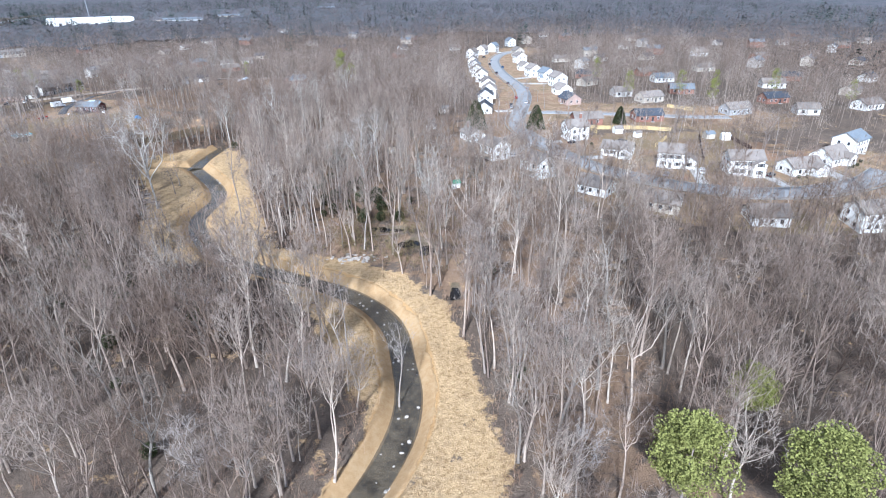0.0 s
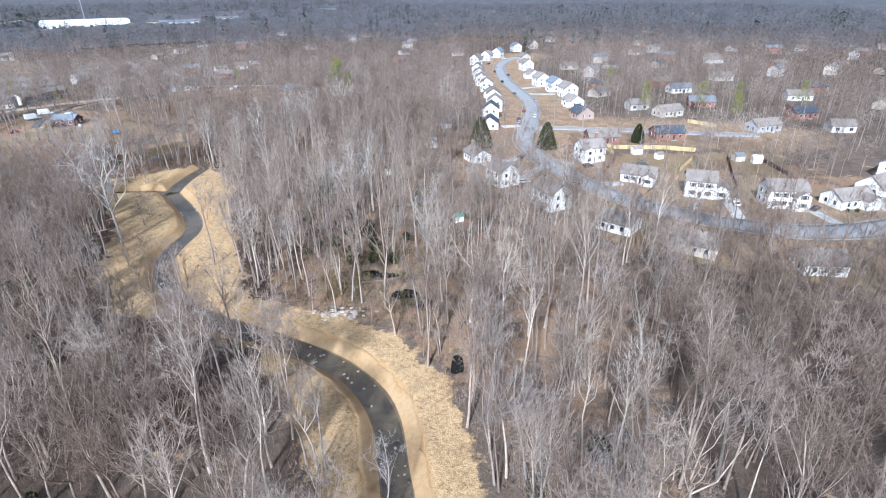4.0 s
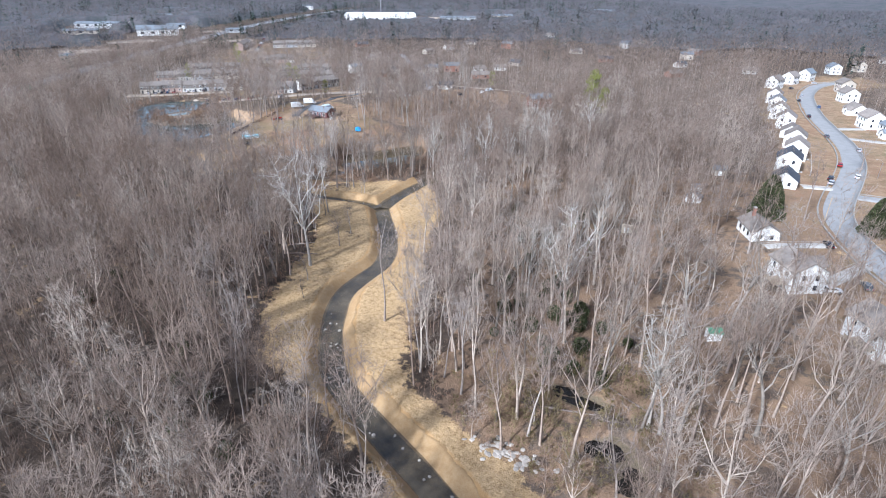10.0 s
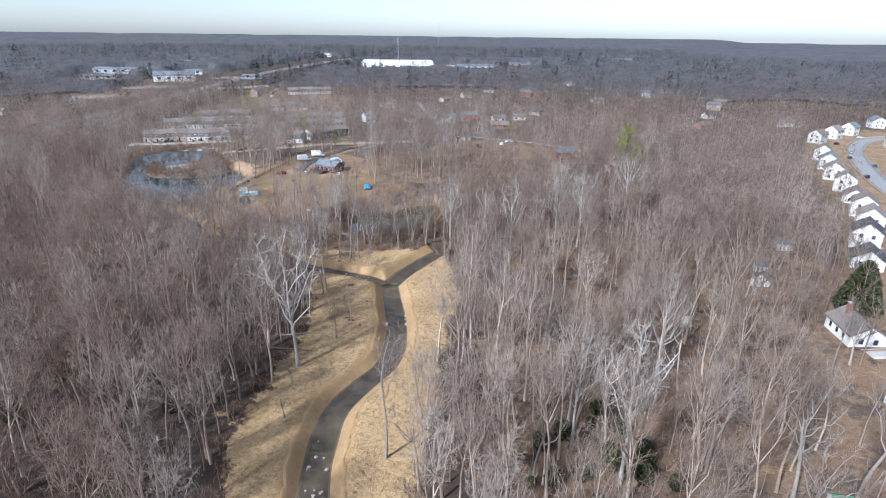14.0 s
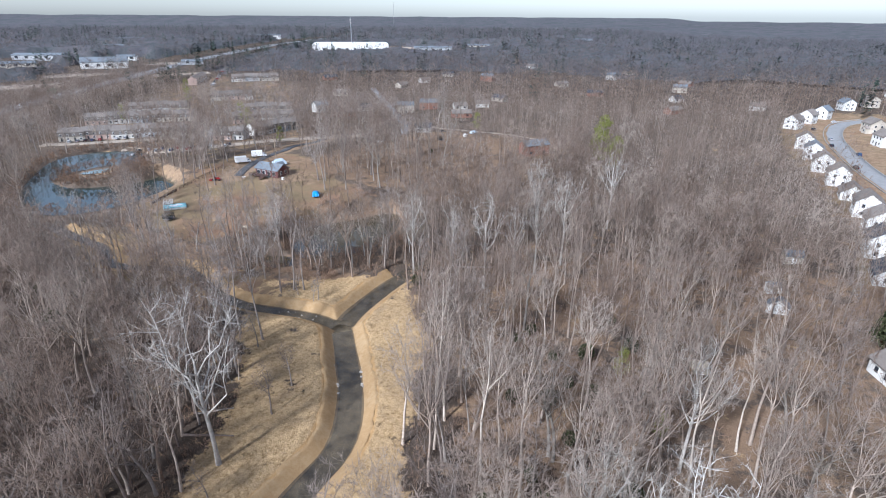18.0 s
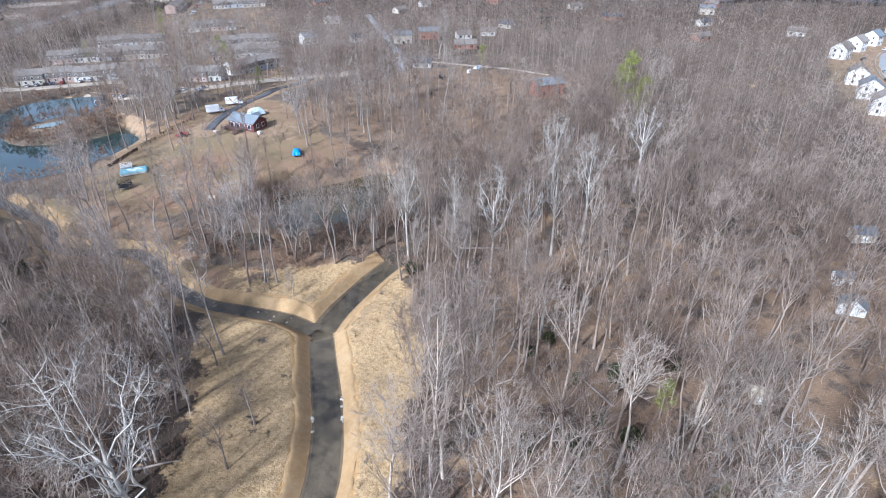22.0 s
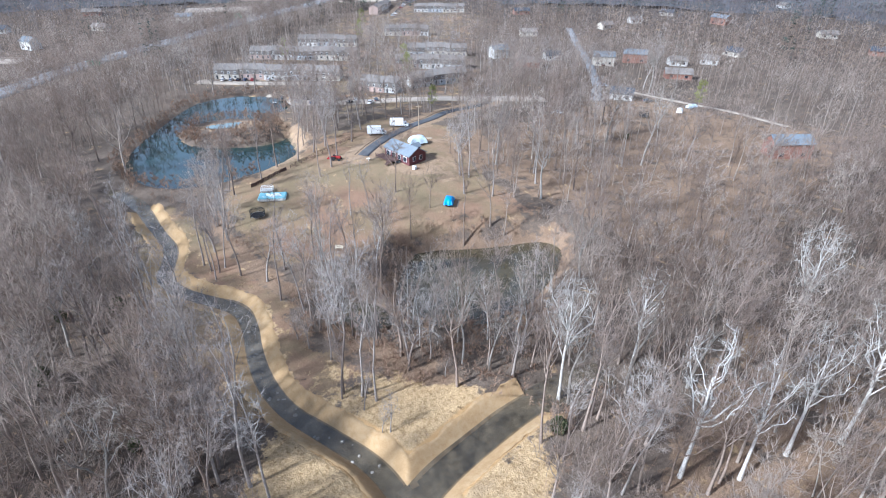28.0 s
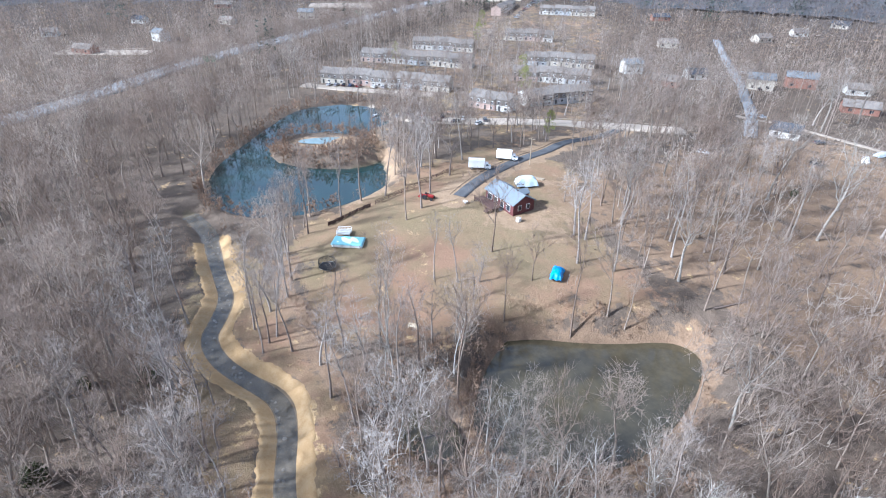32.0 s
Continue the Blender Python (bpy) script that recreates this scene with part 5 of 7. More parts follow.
p = thinned(jitter(rng, -330, 150, -70, 420, 6.1))
out = (p[:, 0] > 0.9 * p[:, 1] + 30) | ((p[:, 1] < 20 - 0.55 * p[:, 0]) & (p[:, 1] < 165))   # the outskirts stand thinner
p = p[~out | (rng.uniform(0, 1, len(p)) < 0.25)]
near = np.minimum(away(p[:, 0], p[:, 1], C_MAIN), away(p[:, 0], p[:, 1], C_WEST))
close = (near < 56) | ((near < 82) & (p[:, 0] > -62) & (p[:, 1] > 150))
west_side = (p[:, 0] < np.interp(p[:, 1], [60, 120, 180, 236], [-30, -50, -105, -130])) & (p[:, 1] < 262) & (p[:, 0] > -300)
east = p[close & ~west_side]
east = east[rng.uniform(0, 1, len(east)) < 0.84]
mere = (east[:, 0] < -72) & (east[:, 1] > 222)
wood("woods", east[~mere], HI, M_WOODS, "dense leafless woodland of slender grey-brown trees", rng, tones=(1.7, 1.5))
wood("woods", east[mere], HI, M_WOODS, "leafless woodland of brown trees round the pond", rng, 0.7, 1.05, tones=(1.2, 3.0), bare=0.8)
west = p[close & west_side]
west = west[np.maximum(inside(west[:, 0], west[:, 1], STRAW), inside(west[:, 0], west[:, 1], STRAW_EAST)) < np.where(west[:, 1] < 150, -7.0, -3.0)]
brook = smooth(5, 30, away(west[:, 0], west[:, 1], C_WEST))
west = west[rng.uniform(0, 1, len(west)) < np.where(west[:, 0] > -125, 0.56, 0.2 + 0.5 * brook)]
# tree tones weighted darker than on the east side
wood("woods", west, BROAD, M_WOODS, "dense leafless woodland of broad darker-toned trees west of the stream", rng, 0.8, 1.18, tones=(1.0, 2.9))
deep = (near > 135) & ~((p[:, 0] > -235) & (p[:, 0] < -60))
wood("woods", p[~close & ~deep], LO, M_WOODS, "leafless woodland of grey-brown trees", rng, tones=(1.2, 2.3), bare=0.55)
wood("woods", p[~close & deep], MID, M_WOODS, "leafless woodland of grey-brown trees beyond the hill", rng, bare=0.4)
q = jitter(rng, -520, 230, 20, 560, 7.4)
out = ~((q[:, 0] > -330) & (q[:, 0] < 150) & (q[:, 1] < 420)) & (q[:, 1] > 60 + 0.75 * q[:, 0]) & (q[:, 1] > 190)
wood("woods", thinned(q[out]), MID, M_WOODS, "leafless woodland in the middle distance", rng, 0.8, 1.2, bare=0.4)
q = jitter(rng, -800, 560, 20, 900, 8.8)
out = ~((q[:, 0] > -520) & (q[:, 0] < 230) & (q[:, 1] < 560)) & (np.hypot(q[:, 0] + 60, q[:, 1] - 150) < 760)
fw = thinned(q[out], 0.92)
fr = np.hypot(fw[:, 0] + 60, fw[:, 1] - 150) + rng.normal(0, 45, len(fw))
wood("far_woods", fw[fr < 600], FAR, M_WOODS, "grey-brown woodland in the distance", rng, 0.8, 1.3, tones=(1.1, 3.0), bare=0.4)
# from about 600 m the bark tones have haze painted in
wood("far_woods", fw[fr >= 600], FAR, M_DIM_HAZE, "haze-tinted grey-brown woodland in the distance", rng, 0.8, 1.3)
belt = np.vstack([C_HIGH + (k, 0.55 * k) for k in np.arange(17, 52, 6)])
belt = np.repeat(belt[belt[:, 1] < 600], 4, 0)
belt = belt + rng.normal(0, 6.5, belt.shape)
belt = belt[(away(belt[:, 0], belt[:, 1], C_HIGH) > 14)]
belt = belt[[min(math.hypot(ax - px, ay - py) - r for px, py, r in HOMES) > 0 for ax, ay in belt]]
wood("woods", belt, MID, M_WOODS, "belt of tall leafless trees screening the highway", rng, 0.95, 1.3, tones=(1.2, 2.4), bare=0.5)
b = jitter(rng, -260, 40, 45, 320, 4.2)
b = thinned(b, 0.35)
wood("undergrowth", b, BUSH, M_BRUSH, "brown leafless undergrowth between the trees", rng, 0.7, 1.3)


def sapling():
    """Thin whips and suckers rising from the woodland floor."""
    s = Sprout()
    for _ in range(5):
        a = np.array([*rng.normal(0, 0.9, 2), -0.1])
        d = unit(np.array([*rng.normal(0, 0.28, 2), 1.0]))
        ln = rng.uniform(1.5, 5.0)
        s.twig(a, a + d * ln, 0.03)
        for _ in range(7):
            c = a + d * ln * rng.uniform(0.25, 0.95)
            s.twig(c, c + unit(d * 0.8 + rng.normal(0, 0.5, 3)) * ln * rng.uniform(0.15, 0.4), 0.018)
    return s.arrays()


w = thinned(jitter(rng, -250, 60, 45, 330, 3.2), 0.85)
wd = np.minimum(away(w[:, 0], w[:, 1], C_MAIN), away(w[:, 0], w[:, 1], C_WEST))
w = w[(wd < 66) & (rng.uniform(0, 1, len(w)) < 0.8)]
wood("saplings", w, [sapling() for _ in range(12)], M_BRUSH, "thin brown saplings and whips under the bare trees", rng, 0.7, 1.3)

isle = jitter(rng, -310, -258, 280, 328, 2.3)
ii = inside(isle[:, 0], isle[:, 1], P_ISLAND)
isle = isle[(ii > 0.3) & ((ii < 6.5) | (isle[:, 0] > -280)) & (rng.uniform(0, 1, len(isle)) < 0.85)]
bank = jitter(rng, -365, -225, 250, 362, 3.0)
bi = inside(bank[:, 0], bank[:, 1], P_BIG)
bank = bank[(bi < -1) & (bi > -6) & ((bank[:, 0] < -285) | (bank[:, 1] < 285))]
mud = jitter(rng, -170, -100, 252, 330, 2.6)
mi = np.maximum(inside(mud[:, 0], mud[:, 1], P_POND), inside(mud[:, 0], mud[:, 1], P_SMALL))
mud = mud[(mi < -0.8) & (mi > -6 - 12 * smooth(285, 262, mud[:, 1])) & (inside(mud[:, 0], mud[:, 1], STRAW) < 0) & (rng.uniform(0, 1, len(mud)) < 0.7)]
rim = jitter(rng, -245, 15, 45, 270, 2.8)
ri = np.maximum(inside(rim[:, 0], rim[:, 1], STRAW), inside(rim[:, 0], rim[:, 1], STRAW_EAST))
rim = rim[(ri < 0.5) & (ri > -4) & (rng.uniform(0, 1, len(rim)) < 0.45)]
SHRUB += [joined(*bare_tree(rng, rng.uniform(2.0, 3.6), 0.5, 0.05, 7, 1, 12, 0.04, 3, steep=0.85, twig_r=0.045, long=4.0, thin=True)) for _ in range(6)]
REED = [joined(*bare_tree(rng, rng.uniform(2.4, 3.8), 0.5, 0.05, 8, 1, 16, 0.05, 3, steep=0.75, twig_r=0.07, long=4.0, thin=True)) for _ in range(6)]
hollow = jitter(rng, -46, 8, 130, 184, 1.7)
hk = np.exp(-((hollow[:, 0] + 17) ** 2 / 17.0 ** 2 + (hollow[:, 1] - 156) ** 2 / 17.0 ** 2))
for px, py, rx, ry in BLACK_POOLS:
    hk = hk * (np.hypot((hollow[:, 0] - px) / rx, (hollow[:, 1] - py) / ry) > 1.35)
hollow = hollow[(rng.uniform(0, 1, len(hollow)) < hk) & (inside(hollow[:, 0], hollow[:, 1], STRAW_EAST) < -1)]
copse = jitter(rng, -166, -98, 246, 290, 1.8)
ck = (inside(copse[:, 0], copse[:, 1], STRAW) < -0.5) & (np.maximum(inside(copse[:, 0], copse[:, 1], P_POND), inside(copse[:, 0], copse[:, 1], P_SMALL)) < -1) & (away(copse[:, 0], copse[:, 1], C_NORTH) > 4.5)
copse = copse[ck & (rng.uniform(0, 1, len(copse)) < 0.6)]
wood("undergrowth", copse, SHRUB, M_BRUSH, "russet thicket between the straw bank and the pond", rng, 0.5, 1.15)
wood("undergrowth", hollow, SHRUB, M_OLIVE, "olive-brown thicket round the black pools", rng, 0.5, 1.2)
wood("undergrowth", np.vstack([isle, bank]), REED, M_BRUSH, "dense brown shrubs and reeds round the turquoise pond", rng, 0.8, 1.3)
wood("undergrowth", np.vstack([mud, rim]), SHRUB, M_BRUSH, "brown shrubs and reeds along the water and the wood's edge", rng, 0.5, 1.0)
tuft = jitter(rng, -245, 12, 45, 265, 2.4)
ti = np.maximum(inside(tuft[:, 0], tuft[:, 1], STRAW), inside(tuft[:, 0], tuft[:, 1], STRAW_EAST))
td = np.minimum(away(tuft[:, 0], tuft[:, 1], C_MAIN), np.minimum(away(tuft[:, 0], tuft[:, 1], C_WEST), away(tuft[:, 0], tuft[:, 1], C_NORTH)))
tuft = tuft[(ti > 0) & (td > 6.0) & (rng.uniform(0, 1, len(tuft)) < 0.16)]


def grass_tuft():
    s = Sprout()
    for _ in range(9):
        a = np.array([*rng.normal(0, 0.18, 2), -0.02])
        s.twig(a, a + np.array([*rng.normal(0, 0.3, 2), rng.uniform(0.15, 0.5)]), 0.05)
    return s.arrays()


M_STRAW = bark_material("dry_grass", [(0.22, 0.165, 0.10), (0.34, 0.265, 0.165), (0.44, 0.35, 0.225)])
wood("grass_tufts", tuft, [grass_tuft() for _ in range(6)], M_STRAW, "dry grass tufts on the straw-covered banks", rng, 0.7, 1.6)


def clump_tree():
    """A group of leafless crowns on the way to the skyline."""
    s = Sprout()
    h, w = rng.uniform(16, 22), rng.uniform(8, 12)
    for _ in range(34):
        d = unit(rng.normal(0, 1, 3) + (0, 0, 0.3))
        a = np.array([0, 0, h * 0.6]) + d * (w, w, h * 0.34) * rng.uniform(0.1, 0.95) ** 0.5
        s.twig(a, a + unit(d * 0.4 + unit(rng.normal(0, 1, 3))) * rng.uniform(1.8, 3.6), rng.uniform(0.25, 0.6))
    return s.arrays()


def fir_clump():
    """A few tall evergreens standing together."""
    s = Sprout()
    for _ in range(4):
        x, y, h, r = *rng.normal(0, 5, 2), rng.uniform(16, 25), rng.uniform(3.0, 4.6)
        for _ in range(22):
            u = rng.uniform(0.2, 1)
            a = rng.uniform(0, 6.28)
            p = np.array([x, y, h * u])
            s.twig(p, p + np.array([math.cos(a), math.sin(a), rng.uniform(-0.3, 0.3)]) * (r * (1.12 - u) ** 0.6), rng.uniform(0.9, 1.7))
    return s.arrays()


def sector(p):
    """Open country kept clear of the highway, the halls and the homes."""
    ok = away(p[:, 0], p[:, 1], C_HIGH) > 17 + 36 * smooth(560, 700, p[:, 1]) * (p[:, 0] > np.interp(p[:, 1], C_HIGH[:, 1], C_HIGH[:, 0]))
    for px, py, r in HOMES:
        ok &= np.hypot(p[:, 0] - px, p[:, 1] - py) > r
    return p[ok]


g = jitter(rng, -2000, 900, 150, 2100, 19)
gr = np.hypot(g[:, 0] + 60, g[:, 1] - 150)
g = sector(g[(gr > 700) & (gr < 1950)])
gr = np.hypot(g[:, 0] + 60, g[:, 1] - 150) + rng.normal(0, 120, len(g))
groups = [clump_tree() for _ in range(10)]
# painted haze in two steps, bluer past about 1050 m
wood("far_woods", g[gr < 1050], groups, M_DIM_HAZE, "haze-tinted grey woodland beyond the homes", rng, 0.8, 1.25)
wood("far_woods", g[gr >= 1050], groups, M_FAR_HAZE, "haze-tinted woodland towards the skyline", rng, 0.8, 1.25)
e = jitter(rng, -1500, 800, 300, 1700, 42)
er = np.hypot(e[:, 0] + 60, e[:, 1] - 150)
e = sector(e[(er > 420) & (rng.uniform(0, 1, len(e)) < 0.1 + 0.34 * (er > 700) + 0.5 * np.exp(-((e[:, 0] + 640) ** 2 / 150.0 ** 2 + (e[:, 1] - 900) ** 2 / 130.0 ** 2)) * (er > 600))])
wood("evergreen_woods", e, [fir_clump() for _ in range(8)], M_FIR, "dark evergreen clumps among the bare far woods", rng, 0.8, 1.15)
strip = np.vstack([C_HIGH + o for o in ((62, -6), (70, -10), (-24, 8))])
strip = np.repeat(strip, 3, 0) + rng.normal(0, 5, (3 * len(strip), 2))
wood("evergreen_woods", sector(strip[strip[:, 1] > 560]), [fir_clump() for _ in range(4)], M_FIR, "dark evergreens screening the highway", rng, 0.5, 0.85)


def canopy():
    """The closed crowns of the woods out to the skyline."""
    r = np.concatenate([np.geomspace(700, 4350, 80)])
    a = np.radians(np.linspace(0, 360, 541)[:-1])
    A, R = np.meshgrid(a, r)
    R = R * (1 + rng.uniform(-0.006, 0.006, R.shape))
    x, y = -60 + R.ravel() * np.cos(A.ravel()), 150 + R.ravel() * np.sin(A.ravel())
    crown = 8.5 + 1.4 * rng.uniform(0, 1, len(x)) - 8 * smooth(850, 700, np.hypot(x + 60, y - 150)) + 2 * np.sin(x * 0.013 + 2 * np.sin(y * 0.008))
    open_ = np.ones(len(x), bool)
    for px, py, rad in HOMES:
        if rad > 8.5:
            open_ &= np.hypot(x - px, y - py) > rad + (10 if rad > 20 else 4)
    hd = away(x, y, C_HIGH)
    open_ &= hd > 26 + 30 * smooth(560, 700, y)
    z = base_level(x, y) + np.where(open_, crown, -3)
    i = np.arange(len(x)).reshape(R.shape)
    j = np.roll(i, -1, 1)
    f = np.stack([i[:-1], i[1:], j[1:], j[:-1]], -1).reshape(-1, 4)
    # crown tones tinted blue-grey to stand for haze
    me = mesh_np("distant_canopy", np.stack([x, y, z], -1), f[:, ::-1], M_CANOPY_HAZE, dict(tint=rng.uniform(0, 1, len(x)), stem=np.full(len(x), 0.5)), flat=False)
    tagged(new("distant_canopy", me), "far haze-tinted wooded country reaching the skyline", "woods", kind="stuff")


canopy()

# ---- single trees ----


def tree_proto(kind, label, category, trunk_crown, bark, twigs=None):
    (tv, tf), (cv, cf) = trunk_crown[0][:2], trunk_crown[1][:2]
    root = tagged(new(kind), label, category)
    part("trunk", mesh_np("trunk", tv, tf, bark, flat=False), root)
    part("crown", mesh_np("crown", cv, cf, twigs or bark), root)
    return root


PROTOS, USED = {}, set()


def plant(key, x, y, size=1.0, turn=None, group=""):
    """Sets one more tree of a kind on the ground."""
    proto = PROTOS[key]
    m = pose(x, y, spot(x, y) - 0.15, 0, 0, rng.uniform(0, 360) if turn is None else turn)
    if key not in USED:
        USED.add(key)
        ob = proto
        ob.scale = (size,) * 3
        ob.matrix_basis = m @ Matrix.Diagonal((size, size, size, 1))
    else:
        ob = copy_thing(proto, m)
        ob.matrix_basis = m @ Matrix.Diagonal((size, size, size, 1))
    return tagged(ob, group=group)


rng = np.random.default_rng(21)
for k in range(3):
    PROTOS["sycamore", k] = tree_proto("sycamore_tree", "tall leafless sycamore with white upper bark", "tree", crown_tree(rng, 30, (9.0, 5.8, 6.2)[k], (0.4, 0.42, 0.38)[k], (0.62, 0.85, 0.7)[k], 11, 5, 6, 3, 0.36, 6, 0.02, 1.5, 0.4, 1.2 if k == 0 else 1.3, True, tilt=0.012, fat=0.72), M_PALE, M_PALETWIG)
for k in range(3):
    PROTOS["slim", k] = tree_proto("slender_tree", "tall slender leafless tree with grey bark", "tree", crown_tree(rng, 27, 3.2 + 0.5 * k, 0.5, 0.92, 8, 4, 4, 4, 0.25, 5, 0.02, 1.5, 0.9, 1.3), M_BARK)
for k in range(3):
    PROTOS["broad", k] = tree_proto("broad_tree", "broad leafless tree with spreading grey-brown limbs", "tree", crown_tree(rng, 21, 5.8 + 0.5 * k, 0.32, 0.55, 9, 4, 5, 4, 0.32, 5, 0.02, 1.5, 1.4, 0.85), M_BARK)
for k in range(2):
    PROTOS["small", k] = tree_proto("young_tree", "small dark leafless tree standing in straw", "tree", crown_tree(rng, 11, 2.6, 0.3, 0.8, 8, 4, 4, 2, 0.19, 5, 0.017, 0.9, 1.0, 1.0), M_BARK)
for k in range(2):
    PROTOS["birch", k] = tree_proto("pale_tree", "slim pale-barked leafless tree with fine twigs", "tree", crown_tree(rng, 19, 3.4, 0.36, 0.85, 9, 4, 5, 3, 0.17, 5, 0.018, 1.2, 0.9, 1.1, True), M_PALE, M_TWIG)
for k in range(3):
    PROTOS["gnarl", k] = tree_proto("forked_tree", "tall leafless tree with thick forking pale grey limbs", "tree", crown_tree(rng, 26, 5.0 + 0.6 * k, 0.4, 0.5 + 0.06 * k, 8, 4, 5, 4, 0.34, 6, 0.02, 1.5, 1.5, 1.1, True, fat=0.72), M_GNARL, M_TWIG)

plant(("sycamore", 0), -102, 185.5, 1.2, 20)
for k, (x, y, s) in enumerate([(-105, 271, 1.0), (-81, 268, 1.0), (-64, 293, 1.05), (-99, 288, 0.8), (-70, 284, 0.9), (-78, 316, 0.95), (-55, 331, 1.0), (-27, 184, 1.12), (-37, 189, 0.9), (-4, 158, 0.9), (-74, 274, 0.85), (-26, 216, 0.95)]):
    plant(("sycamore", 1 + k % 2), x, y, s)
for k, (x, y, s) in enumerate([(-67, 170, 1.1), (-20, 95, 0.85), (-1, 159, 0.9), (-14, 192, 0.95), (-46, 193, 0.9), (-50, 161, 0.7), (19, 119, 0.9), (25, 122, 0.9), (32, 128, 0.95), (18, 95, 0.9), (-170, 318, 1.1), (-163, 323, 1.0),
                               (-188, 247, 0.8), (-190, 246, 0.75), (-189, 249, 0.85), (-186, 245, 0.7), (-133, 242, 0.6), (-128, 243, 0.5), (-143, 247, 0.6), (-215, 302, 1.1), (-231, 306, 1.15), (-221, 309, 1.0), (-236, 371, 1.0), (-9, 84, 0.75)]):
    plant(("slim", k % 3), x, y, s)
for k, (x, y, s) in enumerate([(-52, 99, 1.0), (-48, 108, 0.95), (-79, 118, 0.95), (-38, 64, 1.0), (19, 62, 1.0), (-72, 108, 1.0), (-60, 112, 0.9), (-92, 121, 0.95), (-72, 133, 0.8), (-62, 134, 0.7), (-174, 289, 0.6), (-169, 281, 0.65), (-197, 281, 0.6), (-178, 294, 0.55),
                               (-149, 246, 0.55), (-134, 267, 0.8), (-119, 206, 0.8), (-165, 228, 0.8), (-186, 229, 0.8), (1, 184, 0.95), (8, 178, 0.9)]):
    plant(("broad", k % 3), x, y, s)
for k, (x, y, s) in enumerate([(-102, 200, 1.15), (-104, 209, 1.0), (-121, 243, 0.8), (-121, 218, 1.1), (-122, 242, 0.6), (-130, 245, 0.7), (-153, 246, 0.8), (-123, 259, 0.6), (-178, 233, 1.0), (-168, 231, 1.1), (-133, 222, 1.0), (-30, 120, 1.0), (-38, 123, 0.9), (-24, 104, 0.8), (-92, 170, 0.7), (-97, 178, 0.9), (-60, 176, 0.5)]):
    plant(("small", k % 2), x, y, s)
for k, (x, y, s) in enumerate([(-165, 263, 1.0), (-166, 262, 0.85), (-159, 273, 0.9), (-143, 268, 0.9), (-138, 265, 1.0), (-128, 268, 0.95), (-124, 273, 0.9), (-150, 255, 0.8), (-118, 278, 1.0), (-112, 282, 0.9), (-133, 262, 0.85)]):
    plant(("birch", k % 2), x, y, s)
# tall dark stems along the side stream's south bank
for k, (x, y, s) in enumerate([(-118, 208, 1.0), (-122, 221, 1.05), (-127, 214, 1.0), (-129, 221, 1.1), (-136, 215, 1.0), (-138, 224, 1.05), (-146, 228, 1.0), (-134, 243, 1.1), (-131, 245, 1.0), (-128, 246, 0.95), (-152, 224, 1.05), (-143, 219, 1.0), (-160, 227, 1.0), (-166, 229, 1.1), (-171, 226, 1.0), (-124, 210, 0.95), (-178, 227, 1.05), (-186, 228, 1.0), (-196, 230, 1.0), (-205, 235, 1.0)]):
    plant(("slim", k % 3), x, y, s, group="tall stems by the side stream")
# forked pale trees that stand out of the near woods
for k, (x, y, s) in enumerate([(-53, 101, 1.15), (-65, 114, 1.1), (-90, 117, 1.05), (-89, 105, 0.9), (-54, 118, 0.95), (-2, 157, 0.9), (1, 159, 0.95), (-5, 157, 0.85), (13, 162, 1.05), (9, 173, 0.95), (8, 194, 1.0), (-14, 166, 0.95), (-25, 180, 1.05), (-37, 190, 1.0), (-47, 210, 0.95),
                               (-41, 178, 0.9), (-8, 210, 1.0), (-1, 190, 1.05), (13, 198, 1.0), (-14, 194, 0.9), (-48, 211, 1.0), (-38, 213, 1.1), (-29, 229, 1.05), (-10, 225, 1.0), (-24, 241, 0.95), (-33, 219, 0.9), (-64, 251, 0.95), (-72, 233, 0.9), (-103, 271, 1.0), (-98, 285, 1.0),
                               (-88, 288, 0.95), (-123, 264, 0.8), (-136, 269, 0.75), (-119, 276, 0.8), (-121, 304, 0.9), (-118, 266, 0.7), (-114, 182, 0.95), (-128, 190, 0.9), (-150, 222, 0.85), (-130, 172, 1.0), (-150, 165, 1.0), (-112, 150, 0.95), (-75, 90, 1.0), (-60, 78, 1.0), (-88, 84, 1.0), (-46, 62, 1.0),
                               (20, 74, 1.0), (30, 86, 0.95), (36, 100, 1.0), (12, 68, 0.9), (45, 92, 1.0), (24, 108, 0.9), (40, 118, 1.0), (56, 104, 1.0), (30, 140, 0.95), (22, 150, 1.0), (50, 135, 1.0), (-160, 205, 1.0), (-182, 212, 0.95), (-140, 205, 0.9), (-175, 190, 1.0), (-200, 220, 1.0)]):
    plant(("gnarl", k % 3), x, y, s, group="forked pale trees of the near wood")
# tall trees behind the hill house and along the yard's edge
for k, (x, y, s) in enumerate([(-160, 376, 1.1), (-165, 397, 1.2), (-166, 403, 1.2), (-148, 377, 1.0), (-144, 384, 1.15), (-169, 361, 1.1), (-170, 374, 1.0), (-192, 382, 0.9), (-197, 497, 1.2), (-188, 488, 1.3), (-191, 491, 1.2), (-179, 326, 1.0), (-176, 327, 1.05), (-187, 517, 1.1), (-135, 402, 1.2),
                               (-159, 340, 1.0), (-152, 333, 0.95), (-164, 346, 1.05), (-148, 345, 1.0), (-176, 341, 1.0), (-184, 352, 1.0), (-171, 384, 1.0), (-150, 410, 1.1), (-181, 423, 1.0), (-210, 400, 1.0), (-222, 415, 1.0), (-208, 372, 1.0), (-197, 363, 1.0)]):
    plant([("slim", k % 3), ("gnarl", k % 3), ("broad", k % 3)][k % 3], x, y, s, group="tall trees behind the hill house")
